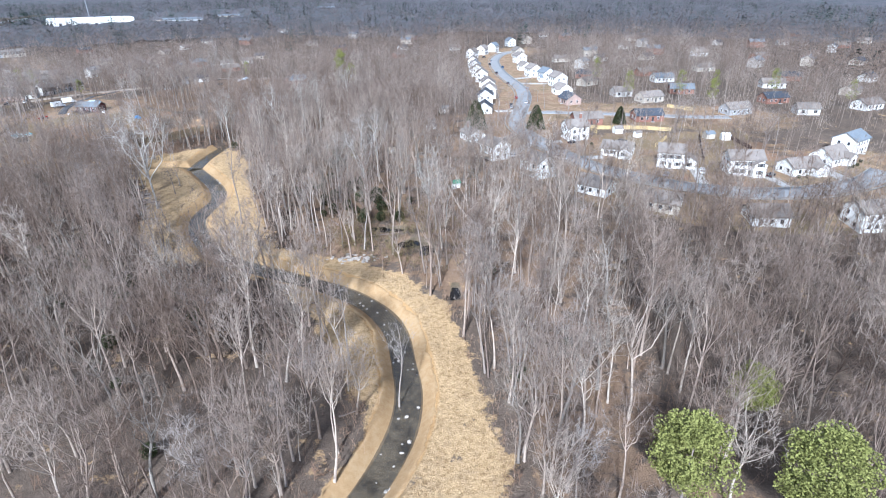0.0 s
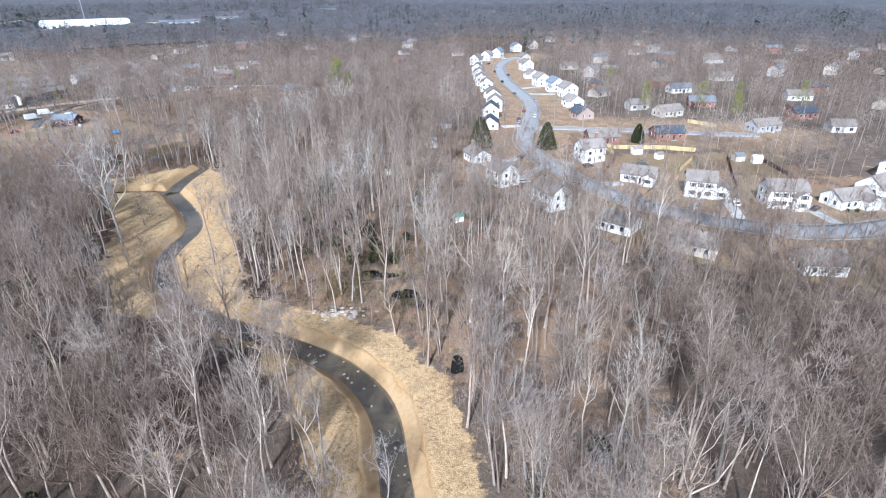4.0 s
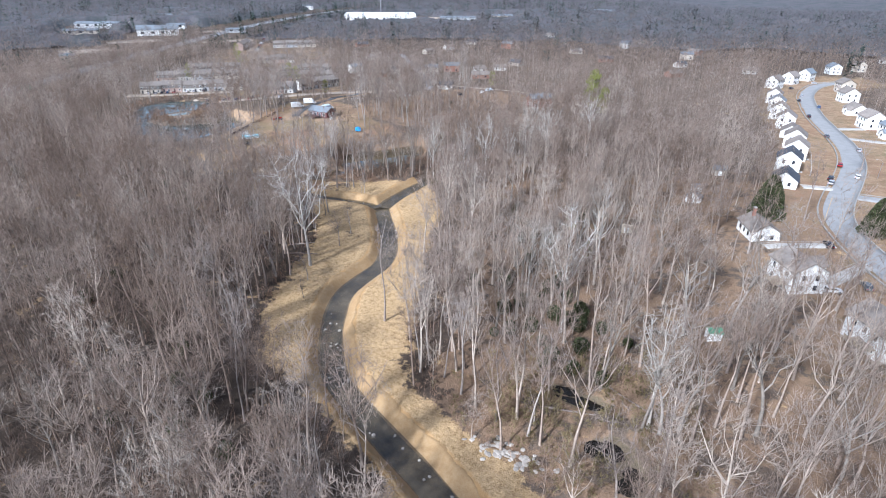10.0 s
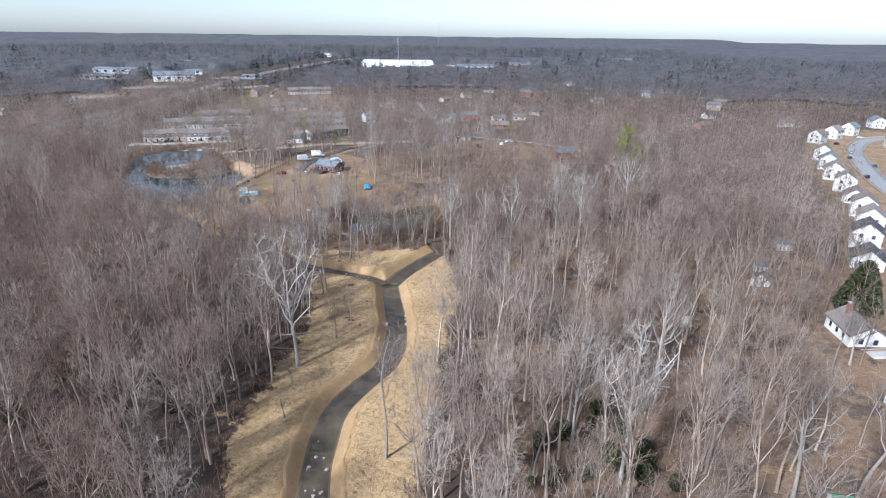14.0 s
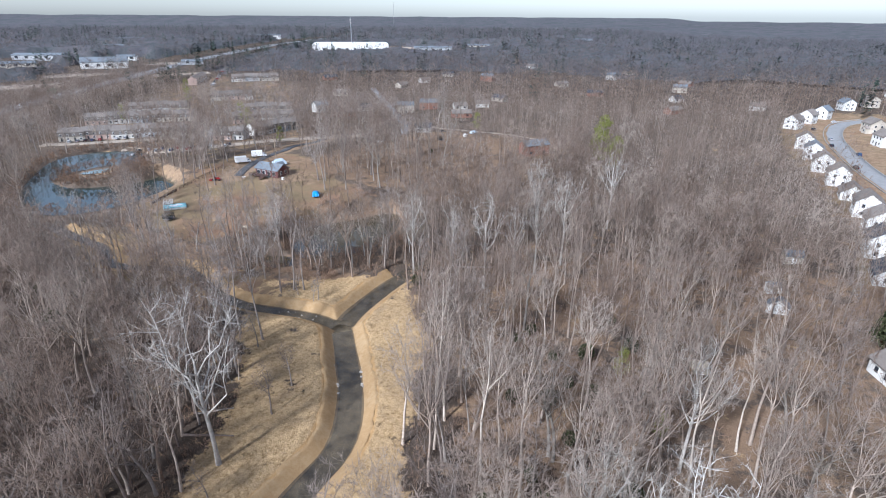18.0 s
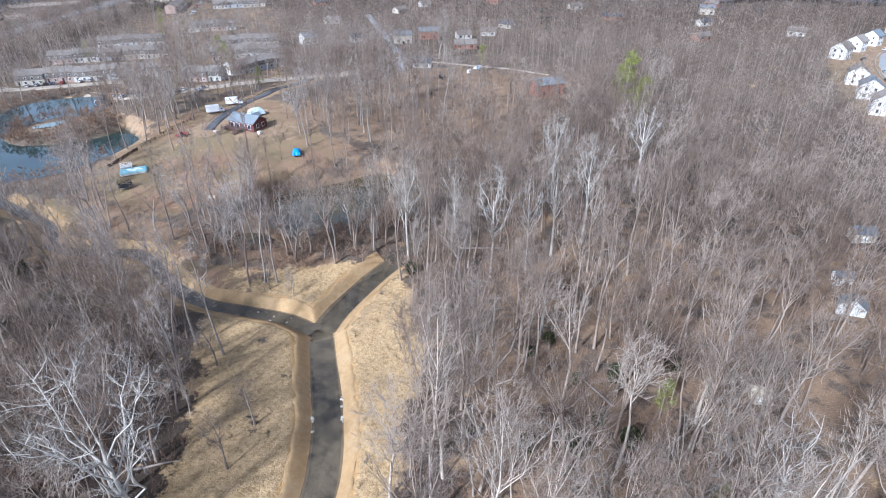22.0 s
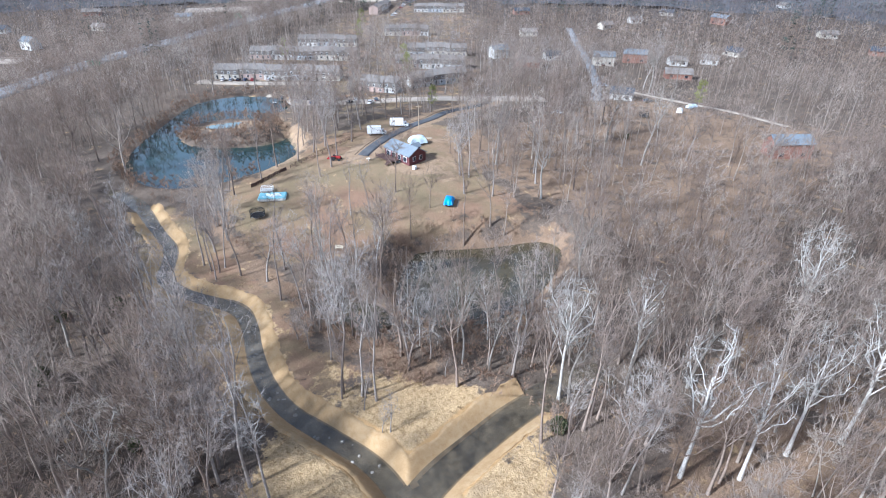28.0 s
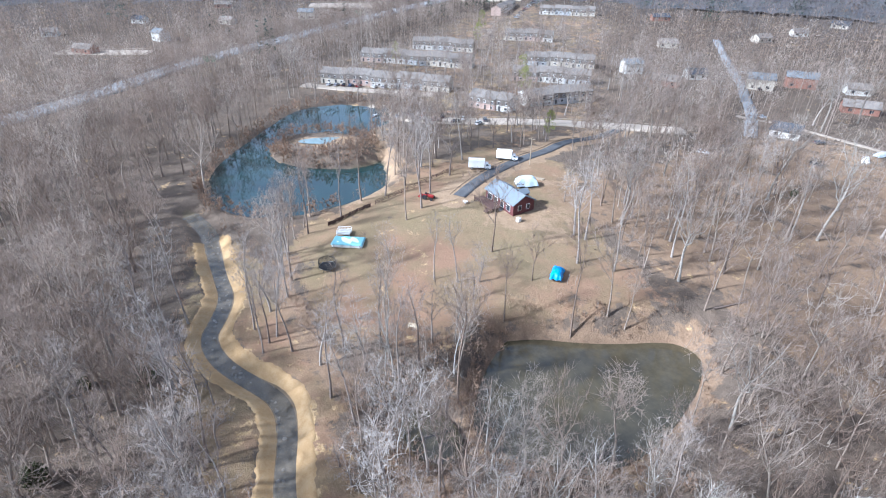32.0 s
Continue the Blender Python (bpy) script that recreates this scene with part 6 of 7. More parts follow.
# the yard's rim above the pond and the side stream
for k, (x, y, s) in enumerate([(-226, 282, 0.95), (-229, 298, 1.0), (-232, 312, 1.0), (-224, 271, 0.9), (-236, 332, 1.0), (-228, 321, 0.95), (-218, 263, 0.9), (-210, 258, 0.85), (-198, 251, 0.9), (-194, 246, 0.95), (-183, 250, 0.9), (-176, 253, 0.85), (-167, 251, 0.9), (-159, 252, 0.85), (-152, 251, 0.8),
                               (-146, 255, 0.85), (-139, 257, 0.85), (-131, 257, 0.9), (-185, 286, 0.7), (-181, 290, 0.7), (-240, 318, 1.0), (-243, 326, 1.0), (-163, 268, 0.8), (-168, 274, 0.75)]):
    plant([("slim", k % 3), ("slim", (k + 1) % 3), ("broad", k % 3)][k % 3], x, y, s, group="trees round the yard")
# the wood's edge along the stream, the yard and the street
edge = jitter(rng, -215, 25, 55, 330, 6.5)
dd = np.maximum(inside(edge[:, 0], edge[:, 1], STRAW), inside(edge[:, 0], edge[:, 1], STRAW_EAST))
edge = edge[(dd < np.where((edge[:, 1] < 150) & (edge[:, 0] < -8), -7, -1)) & (dd > -13) & (density(edge[:, 0], edge[:, 1]) > 0.5)]
edge = edge[rng.permutation(len(edge))[:150]]
for k, (x, y) in enumerate(edge):
    key = [("slim", k % 3), ("broad", k % 3), ("slim", (k + 1) % 3), ("small", k % 2), ("slim", (k + 2) % 3)][k % 5]
    plant(key, x, y, rng.uniform(0.7, 1.05), group="trees along the stream bank")
town = jitter(rng, -410, -225, 325, 520, 12)
town = town[(density(town[:, 0], town[:, 1]) > 0.1) & (inside(town[:, 0], town[:, 1], P_BIG) < -3)]
town = town[rng.permutation(len(town))[:130]]
for k, (x, y) in enumerate(town):
    plant(("broad", k % 3), x, y, rng.uniform(0.75, 1.05), group="trees round the terraces")
gard = [(52, 335), (58, 312), (34, 322), (60, 262), (80, 240), (98, 225), (118, 215), (100, 235), (135, 225), (86, 262), (112, 262), (128, 262), (145, 240), (28, 270), (36, 244), (10, 208), (3, 216), (-3, 228), (12, 238), (2, 245), (46, 160), (60, 150), (80, 148), (88, 158), (112, 148), (118, 162), (62, 172), (44, 172), (28, 186), (84, 172), (100, 168), (126, 166), (140, 162), (24, 200), (16, 196), (150, 172), (76, 180), (50, 196), (22, 236), (8, 232), (4, 256), (6, 268), (18, 286), (14, 300), (18, 318), (134, 236), (139, 232), (145, 234), (156, 241), (120, 253), (122, 267), (36, 176), (47, 172), (54, 168), (65, 167), (77, 166), (40, 184), (60, 176), (92, 168), (106, 166), (70, 176), (30, 212)]
for k, (x, y) in enumerate(gard):
    plant([("broad", k % 3), ("slim", k % 3)][k % 2], x, y, rng.uniform(0.6, 0.95), group="garden trees")


def needles(rng, n, shape, size, up=0.3):
    """A crown of many small tufts; shape(u) gives height and radius."""
    v, f = [], []
    for k in range(n):
        z, rad = shape(rng.uniform(0, 1))
        a, q = rng.uniform(0, 6.28), math.sqrt(rng.uniform(0.35, 1))
        c = np.array([math.cos(a) * rad * q, math.sin(a) * rad * q, z])
        out = unit(np.array([math.cos(a), math.sin(a), up]) + rng.normal(0, 0.45, 3))
        s = unit(np.cross(out, rng.normal(0, 1, 3))) * size * rng.uniform(0.5, 1)
        t = unit(np.cross(out, s)) * size * 0.4
        e = c + out * size * rng.uniform(0.7, 1.4)
        b = len(v)
        v += [c - s, c + s, e, c + t * 1.5]
        f += [(b, b + 1, b + 2), (b, b + 3, b + 2), (b + 1, b + 2, b + 3)]
    return np.array(v), np.array(f)


def clumps(n, h, wide, low, lumps):
    """Pine crown: tufts gathered in lumps."""
    v, f, m = [], [], 0
    for k in range(lumps):
        u = rng.uniform(0, 1)
        z, a = h * (low + (1 - low) * u), rng.uniform(0, 6.28)
        rad = wide * math.sqrt(max(0.05, 1 - (2 * u - 0.85) ** 2)) * rng.uniform(0.4, 0.9)
        r = rng.uniform(0.75, 1.3) * wide / 3.3
        av, af = needles(rng, n, lambda t: ((t - 0.5) * 1.3 * r, r * math.sqrt(max(0.1, 1 - (2 * t - 1) ** 2))), 0.24, 0.7)
        v.append(av + (rad * math.cos(a), rad * math.sin(a), z))
        f.append(af + m)
        m += len(av)
    return np.vstack(v), np.vstack(f)


def conifer(key, kind, label, h, crown, material, girth):
    s = Sprout()
    s.tube([(0, 0, -0.3), (0.1, 0, h * 0.5), (0, 0.1, h * 0.95)], [girth, girth * 0.6, 0.04], 7)
    PROTOS[key] = tree_proto(kind, label, "tree", (s.arrays(), crown), M_BARK, material)


conifer("pine", "pine_tree", "round-headed green pine among bare trees", 23, clumps(210, 23, 6.6, 0.48, 62), M_PINE, 0.32)
conifer("far_pine", "pine_tree", "green pine standing above the bare woods", 17, clumps(34, 17, 3.4, 0.34, 40), M_PINE, 0.25)
conifer("cedar", "cedar_tree", "dense dark green conical cedar", 10, needles(rng, 4200, lambda u: (0.4 + 9.6 * u, 3.9 * (1 - u) ** 0.62 + 0.15), 0.36, 0.5), M_CEDAR, 0.22)
conifer("holly", "evergreen_shrub", "dark evergreen understorey shrub", 4, needles(rng, 500, lambda u: (0.3 + 3.6 * u, 1.7 * math.sqrt(max(0.05, 1 - (1.9 * u - 0.9) ** 2))), 0.34, 0.4), M_CEDAR, 0.08)
for x, y, s in [(33.5, 55.5, 0.9), (49.5, 51.5, 0.93), (53, 75, 0.6)]:
    plant("pine", x, y, s)
for x, y, s in [(-69, 400, 1.75), (-62, 398, 1.25), (-74, 420, 1.2), (-39, 238, 0.55), (-30, 222, 0.45), (-317, 432, 1.0), (-451, 510, 1.1), (-158, 471, 0.9), (-293, 412, 1.0), (140, 330, 1.0), (165, 340, 0.9), (150, 310, 0.9), (195, 330, 1.0), (110, 330, 1.0), (104, 380, 1.1), (-393, 399, 0.9), (-236, 372, 0.7), (-417, 480, 1.0), (220, 300, 0.9)]:
    plant("far_pine", x, y, s)
for x, y, s in [(17, 269, 1.4), (46, 267, 1.15), (89, 275, 0.85)]:
    plant("cedar", x, y, s)
hol = [(-31, 189), (-26, 187), (-23, 185), (-61, 251), (-49, 233), (-43, 262), (-42, 230), (-55, 240), (-36, 196), (-30, 198), (-33, 205), (-25, 194), (-40, 190), (-27, 170), (-20, 169), (-14, 167), (-52, 226), (-47, 245), (-38, 252), (-64, 244), (-28, 186), (-24, 190), (-33, 182), (-38, 178), (-20, 178), (-42, 186), (-60, 112), (-70, 120), (-12, 182), (-45, 200), (14, 90), (26, 96), (-55, 195), (-50, 205), (-34, 200), (-26, 172), (-84, 130), (-190, 225), (12, 130), (-168, 185), (-160, 147), (-114, 160), (-146, 155), (-141, 143), (-131, 161), (-62, 108), (-74, 102), (-82, 122), (-100, 140), (-120, 148), (-96, 118), (-40, 176), (-30, 178), (-18, 186), (-46, 216), (-58, 222), (-162, 408), (-100, 262), (-94, 132), (-66, 88), (-50, 70), (-178, 205), (-196, 215), (-150, 212)]
for x, y in hol:
    plant("holly", x + rng.uniform(-1, 1), y + rng.uniform(-1, 1), rng.uniform(0.6, 1.1), group="evergreen shrubs in the wood")
for x, y in [(129, 190), (132, 190), (153, 199), (156, 201), (159, 203), (163, 207), (66, 238), (57, 240)]:
    plant("holly", x, y, 0.35, group="clipped shrubs by the houses")

# ---- vehicles ----


def profile_me(points, width, material, inset=0.0):
    """A side outline drawn through the width, drawn in by inset at the top."""
    top = max(z for _, z in points)
    low = min(z for _, z in points)
    v = []
    for s in (-1, 1):
        v += [(x, s * (width / 2 - inset * (z - low) / (top - low + 1e-6)), z) for x, z in points]
    n = len(points)
    f = [tuple(range(n))[::-1], tuple(range(n, 2 * n))] + [(k, (k + 1) % n, n + (k + 1) % n, n + k) for k in range(n)]
    me = data_me(v, f, material)
    bm = bmesh.new()
    bm.from_mesh(me)
    bmesh.ops.bevel(bm, geom=bm.edges[:], offset=0.05, segments=1, affect="EDGES")
    bm.to_mesh(me)
    bm.free()
    return me


def disc_me(r, w, material, n=14):
    a = np.linspace(0, 2 * math.pi, n + 1)[:-1]
    v = [(r * math.cos(t), s * w / 2, r * math.sin(t)) for s in (-1, 1) for t in a]
    f = [tuple(range(n))[::-1], tuple(range(n, 2 * n))] + [(k, (k + 1) % n, n + (k + 1) % n, n + k) for k in range(n)]
    return data_me(v, f, material)


TYRE, RIM = disc_me(0.33, 0.22, M_BLACK), disc_me(0.19, 0.24, M_STEEL, 10)
M_LAMP = plain("lamp_glass", (0.7, 0.7, 0.68), None, 4, 0.2)
M_TAIL = plain("tail_lamp_glass", (0.35, 0.02, 0.02), None, 4, 0.25)


def vehicle(paint, kind="car"):
    root = new("pickup_truck" if kind == "pickup" else "car")
    L, W = (5.6, 1.95) if kind == "pickup" else (4.6, 1.8)
    a = L / 2
    if kind == "pickup":
        low = [(-a, 0.45), (a, 0.45), (a, 0.95), (a - 1.3, 1.15), (-a, 1.15)]
        cab, glass = [(-0.5, 1.12), (1.25, 1.12), (0.75, 1.85), (-0.4, 1.85)], [(-0.45, 1.2), (1.3, 1.2), (0.8, 1.76), (-0.43, 1.76)]
    else:
        low = [(-a, 0.35), (a, 0.35), (a, 0.72), (a - 1.1, 0.92), (-a + 0.1, 0.95)]
        cab, glass = [(-1.9, 0.9), (1.0, 0.9), (0.35, 1.45), (-1.3, 1.45)], [(-1.98, 0.95), (1.08, 0.95), (0.42, 1.36), (-1.38, 1.36)]
    part("body", profile_me(low, W, PAINTS[paint]), root)
    part("cabin", profile_me(cab, W - 0.1, PAINTS[paint], 0.16), root)
    part("windows", profile_me(glass, W - 0.07, M_GLASS, 0.15), root)
    for sx in (-1, 1):
        for sy in (-1, 1):
            w = part("wheel", TYRE, root, (sx * a * 0.62, sy * (W / 2 - 0.1), 0.33))
            part("rim", RIM, w, (0, 0, 0))
            part("headlight" if sx > 0 else "tail_light", box_me(0.08, 0.32, 0.16, M_LAMP if sx > 0 else M_TAIL, 0, 0.02), root, (sx * (a - 0.01), sy * (W / 2 - 0.25), 0.62))
    if kind == "pickup":
        part("load_bed", box_me(1.9, 1.6, 0.06, M_BLACK), root, (-1.75, 0, 1.13))
    return root


FLEET = {}


def park(x, y, yaw, paint, kind="car", group="parked cars"):
    m = pose(x, y, spot(x, y) + 0.27, 0, 0, yaw)
    if (paint, kind) not in FLEET:
        ob = FLEET[paint, kind] = tagged(vehicle(paint, kind), "%s %s parked outdoors" % (paint, "pickup truck" if kind == "pickup" else "saloon car"), "pickup" if kind == "pickup" else "car", group)
        ob.matrix_basis = m
    else:
        ob = copy_thing(FLEET[paint, kind], m)
    return ob


for x, y, yaw, paint, kind in [(32.5, 251, 100, "black", "car"), (40, 314, 75, "silver", "car"), (40.5, 320, 75, "black", "car"), (50, 326, 75, "white", "car"), (30, 221, 15, "white", "car"), (48, 217, 130, "white", "pickup"), (46, 341, 80, "red", "car"),
                               (44, 447, 92, "black", "car"), (58, 239, 20, "black", "car"), (38, 227, 100, "grey", "car"), (57, 372, 85, "silver", "car"), (47, 395, 92, "grey", "car"), (52, 480, 92, "blue", "car"), (43, 500, 92, "black", "car"), (46, 520, 90, "silver", "car"),
                               (145, 200, 30, "blue", "car"), (142, 197, 30, "green", "car"), (120, 192, 40, "black", "car"), (97, 197, 70, "white", "pickup"), (83, 195, 60, "silver", "car"), (60, 590, 30, "white", "car"), (42, 552, 60, "black", "car"), (80, 240, 10, "grey", "car")]:
    park(x, y, yaw, paint, kind)
for k, c in enumerate(["white", "silver", "black", "blue", "red", "white", "silver", "grey", "white", "black"]):
    u = [0.2, 1.4, 2.6, 3.6, 4.8, 7.2, 8.6, 10.4, 12.5, 13.6][k]
    park(-375 + u * 2.45, 346 + u * 2.6, 130, c, group="cars before the terraces")
for k in range(14):
    park(-316 + (k % 7) * 7.6 - (k // 7) * 3, 343 + (k % 7) ** 1.75 + (k // 7) * 6, 95 + 4 * k, ["white", "grey", "silver", "blue", "red", "black"][k % 6], group="cars before the terraces")
for k in range(12):
    park(-495 - k * 7, 585 + k * 9, 35, ["silver", "white", "grey", "black", "red"][k % 5], group="cars before the terraces")


def box_truck(x, y, yaw):
    root = tagged(new("box_truck"), "white box truck parked on the driveway", "truck", "box trucks")
    root.matrix_basis = pose(x, y, spot(x, y) + 0.17, 0, 0, yaw)
    part("cargo_box", box_me(5.2, 2.3, 2.5, M_WHITE, 0, 0.06), root, (-0.9, 0, 0.75))
    part("chassis", box_me(7.2, 1.0, 0.25, M_BLACK), root, (0, 0, 0.5))
    part("cab", profile_me([(1.8, 0.5), (3.7, 0.5), (3.7, 1.2), (3.1, 1.35), (2.7, 2.15), (1.8, 2.15)], 2.0, PAINTS["white"], 0.1), root)
    part("windscreen", profile_me([(2.2, 1.4), (3.05, 1.4), (2.72, 2.05), (2.2, 2.05)], 2.02, M_GLASS, 0.1), root)
    for sx in (-2.4, 2.7):
        for sy in (-1, 1):
            w = part("wheel", disc_me(0.42, 0.3, M_BLACK), root, (sx, sy * 0.95, 0.42))
            part("rim", disc_me(0.24, 0.32, M_STEEL, 10), w)


box_truck(-225.5, 331, 50)
box_truck(-226.5, 343.5, 42)

# ---- the yard on the hill ----


def trampoline(x, y):
    root = tagged(new("trampoline"), "round black trampoline with safety net on the lawn", "trampoline")
    root.matrix_basis = pose(x, y, spot(x, y), 0, 0, 0)
    part("mat", disc_me(2.0, 0.04, M_BLACK, 28), root, flip=pose(0, 0, 0.85, 90))
    a = np.linspace(0, 2 * math.pi, 29)[:-1]
    s = Sprout()
    ring = [(2.05 * math.cos(t), 2.05 * math.sin(t), 0.85) for t in np.append(a, a[0])]
    for p, q in zip(ring[:-1], ring[1:]):
        s.tube([p, q], [0.05, 0.05], 5)
    part("frame", mesh_np("frame", *s.arrays()[:2], M_STEEL), root)
    for t in a[::7]:
        part("leg", box_me(0.06, 0.06, 0.85, M_STEEL), root, (2.0 * math.cos(t), 2.0 * math.sin(t), 0))
    for t in a[::4]:
        part("pole", box_me(0.06, 0.06, 2.5, M_BLACK), root, (2.1 * math.cos(t), 2.1 * math.sin(t), 0))
    s = Sprout()
    for t in np.linspace(0, 2 * math.pi, 57)[:-1]:
        s.tube([(2.08 * math.cos(t), 2.08 * math.sin(t), 0.9), (2.08 * math.cos(t), 2.08 * math.sin(t), 2.45)], [0.028, 0.028], 3)
    for z in np.linspace(0.95, 2.45, 9):
        for t, u in zip(np.linspace(0, 2 * math.pi, 29)[:-1], np.linspace(0, 2 * math.pi, 29)[1:]):
            s.tube([(2.08 * math.cos(t), 2.08 * math.sin(t), z), (2.08 * math.cos(u), 2.08 * math.sin(u), z)], [0.028, 0.028], 3)
    part("net", mesh_np("net", *s.arrays()[:2], M_BLACK), root)


trampoline(-205, 268)
trampoline(-172, 445)


def covered_pool(x, y, yaw):
    root = tagged(new("swimming_pool"), "raised swimming pool under a pale turquoise cover", "pool")
    root.matrix_basis = pose(x, y, spot(x, y), 0, 0, yaw)
    part("wall", box_me(8.0, 4.2, 1.2, M_TRIM, 0, 0.25), root)
    bm = bmesh.new()
    bmesh.ops.create_grid(bm, x_segments=24, y_segments=14, size=0.5)
    for v in bm.verts:
        u, w = v.co.x * 2, v.co.y * 2
        v.co = (v.co.x * 8.3, v.co.y * 4.5, 1.28 - 0.12 * (1 - u * u) * (1 - w * w) + 0.03 * math.sin(9 * u + 4 * w) - 0.35 * (max(abs(u), abs(w)) > 0.98))
    me = bpy.data.meshes.new("cover")
    bm.to_mesh(me)
    bm.free()
    me.materials.append(M_POOL)
    part("cover", me, root)
    for sx in (-1, 1):
        for k in range(4):
            part("brace", box_me(0.12, 0.12, 1.25, M_STEEL), root, ((k - 1.5) * 2.3, sx * 2.22, 0))
    deck = tagged(new("pool_deck"), "white railed deck beside the pool", "deck")
    deck.matrix_basis = root.matrix_basis @ pose(-2.2, 4.4, 0)
    part("floor", box_me(3.6, 3.0, 0.12, M_CONC, 0, 0.02), deck, (0, 0, 1.1))
    for sx in (-1, 1):
        for sy in (-1, 1):
            part("post", box_me(0.12, 0.12, 2.1, M_TRIM), deck, (sx * 1.7, sy * 1.4, 0))
    for sy in (-1, 1):
        for z in (1.5, 2.0):
            part("rail", box_me(3.4, 0.07, 0.09, M_TRIM), deck, (0, sy * 1.4, z))
    part("rail", box_me(0.07, 2.8, 0.09, M_TRIM), deck, (-1.7, 0, 2.0))


covered_pool(-211.5, 277, 50)


def draped_me(w, d, h, seed, material, sag=0.35):
    """A tarpaulin lying over something, with folds."""
    bm = bmesh.new()
    bmesh.ops.create_grid(bm, x_segments=18, y_segments=12, size=0.5)
    for v in bm.verts:
        u, t = v.co.x * 2, v.co.y * 2
        edge = max(abs(u) ** 6, abs(t) ** 6)
        z = h * (0.8 + 0.2 * math.cos(u * 1.4) * math.cos(t * 1.8)) * (1 - 0.75 * edge) + 0.12 * noise.noise((u * 2 + seed, t * 2, seed))
        v.co = (v.co.x * w * (1 + 0.06 * math.sin(7 * t + seed)), v.co.y * d * (1 + 0.06 * math.sin(6 * u + seed)), max(0.06, z))
    me = bpy.data.meshes.new("tarpaulin")
    bm.to_mesh(me)
    bm.free()
    me.materials.append(material)
    return me


tarp = tagged(new("covered_trailer"), "trailer under a bright blue tarpaulin on the lawn", "trailer")
tarp.matrix_basis = pose(-169, 310, spot(-169, 310), 0, 0, 125)
part("tarpaulin", draped_me(5.2, 2.9, 1.9, 3.0, M_BLUETARP), tarp, (0, 0, 0.25))
part("bed", box_me(5.0, 2.2, 0.3, M_BLACK, 0, 0.03), tarp, (0, 0, 0.45))
part("drawbar", box_me(1.6, 0.12, 0.12, M_STEEL), tarp, (3.2, 0, 0.45))
for sy in (-1, 1):
    w = part("wheel", TYRE, tarp, (-0.4, sy * 1.2, 0.33))
    part("rim", RIM, w)
frame_ = tagged(new("metal_frame"), "low open metal frame beside the blue tarpaulin", "frame")
frame_.matrix_basis = pose(-165.5, 311.5, spot(-165.5, 311.5), 0, 0, 125)
for sx in (-1, 1):
    for sy in (-1, 1):
        part("leg", box_me(0.06, 0.06, 1.1, M_STEEL), frame_, (sx * 1.4, sy * 0.9, 0))
for sy in (-1, 1):
    part("rail", box_me(2.8, 0.06, 0.06, M_STEEL), frame_, (0, sy * 0.9, 1.05))
boat = tagged(new("covered_vehicle"), "vehicle wrapped in a pale blue-grey tarpaulin", "vehicle")
boat.matrix_basis = pose(-207, 334.5, spot(-207, 334.5), 0, 0, 60)
part("tarpaulin", draped_me(6.5, 4.0, 3.3, 7.0, M_PALETARP), boat, (0, 0, 0.02))
for x, y, yaw, m in [(-164, 466, 110, M_WHITE), (-163, 478, 70, M_PALETARP)]:
    boat = tagged(new("covered_vehicle"), "boat on a trailer under a pale cover" if m is M_WHITE else "trailer under a pale grey cover", "vehicle")
    boat.matrix_basis = pose(x, y, spot(x, y), 0, 0, yaw)
    part("tarpaulin", draped_me(6.2, 2.6, 2.0, x * 0.1, m), boat, (0, 0, 0.02))
ribbon("road", curve_of([(-203, 455), (-213, 474), (-224, 494), (-240, 516), (-258, 543), (-294, 589), (-340, 650)]), 3.2, M_HIGHWAY, 0.2, "pale asphalt lane between homes and bare trees", "road", thick=0.6)
ribbon("road", curve_of([(-120, 478), (-150, 486), (-174, 484), (-198, 487), (-225, 480)]), 1.4, M_GRAVEL, 0.2, "narrow gravel lane between gardens", "road", thick=0.5)
for x, y, yaw, c in [(-270, 566, 130, "white"), (-251, 545, 130, "silver"), (-200, 417, 20, "white"), (-243, 536, 130, "black"), (-215, 487, 20, "silver"), (-183, 472, 60, "grey")]:
    park(x, y, yaw, c, group="cars by the lane")
pile = tagged(new("timber_stack"), "stack of brown boards behind the house", "timber")
pile.matrix_basis = pose(-209, 341, spot(-209, 341), 0, 0, 20)
for k in range(7):
    part("board", box_me(4.2, 0.3, 0.14, M_WOOD, 0, 0.02), pile, (0.1 * (k % 3), (k % 4) * 0.36 - 0.5, 0.16 * (k // 4)), 2.0 * k)
tank = tagged(new("water_tank"), "white plastic tank beside the dark red house", "tank")
tank.matrix_basis = pose(-192.3, 318.5, spot(-192.3, 318.5))
part("shell", box_me(1.2, 1.2, 1.3, M_TRIM, 0, 0.2), tank)
part("lid", disc_me(0.3, 0.12, M_CONC), tank, flip=pose(0, 0, 1.34, 90))
table = tagged(new("garden_table"), "round white garden table by the deck", "table")
table.matrix_basis = pose(-209, 313, spot(-209, 313))
part("tabletop", disc_me(0.7, 0.06, M_TRIM, 20), table, flip=pose(0, 0, 0.74, 90))
part("leg", box_me(0.14, 0.14, 0.74, M_TRIM), table)
tractor = tagged(new("tractor"), "old red farm tractor with implements on the grass", "tractor")
tractor.matrix_basis = pose(-218.5, 306.5, spot(-218.5, 306.5), 0, 0, 30)
part("hood", box_me(1.8, 0.8, 0.8, PAINTS["red"], 0, 0.1), tractor, (0.9, 0, 0.7))
part("fender", box_me(1.0, 1.5, 0.25, PAINTS["red"], 0, 0.08), tractor, (-0.7, 0, 1.2))
part("seat", box_me(0.5, 0.5, 0.5, M_BLACK, 0, 0.05), tractor, (-0.7, 0, 1.4))
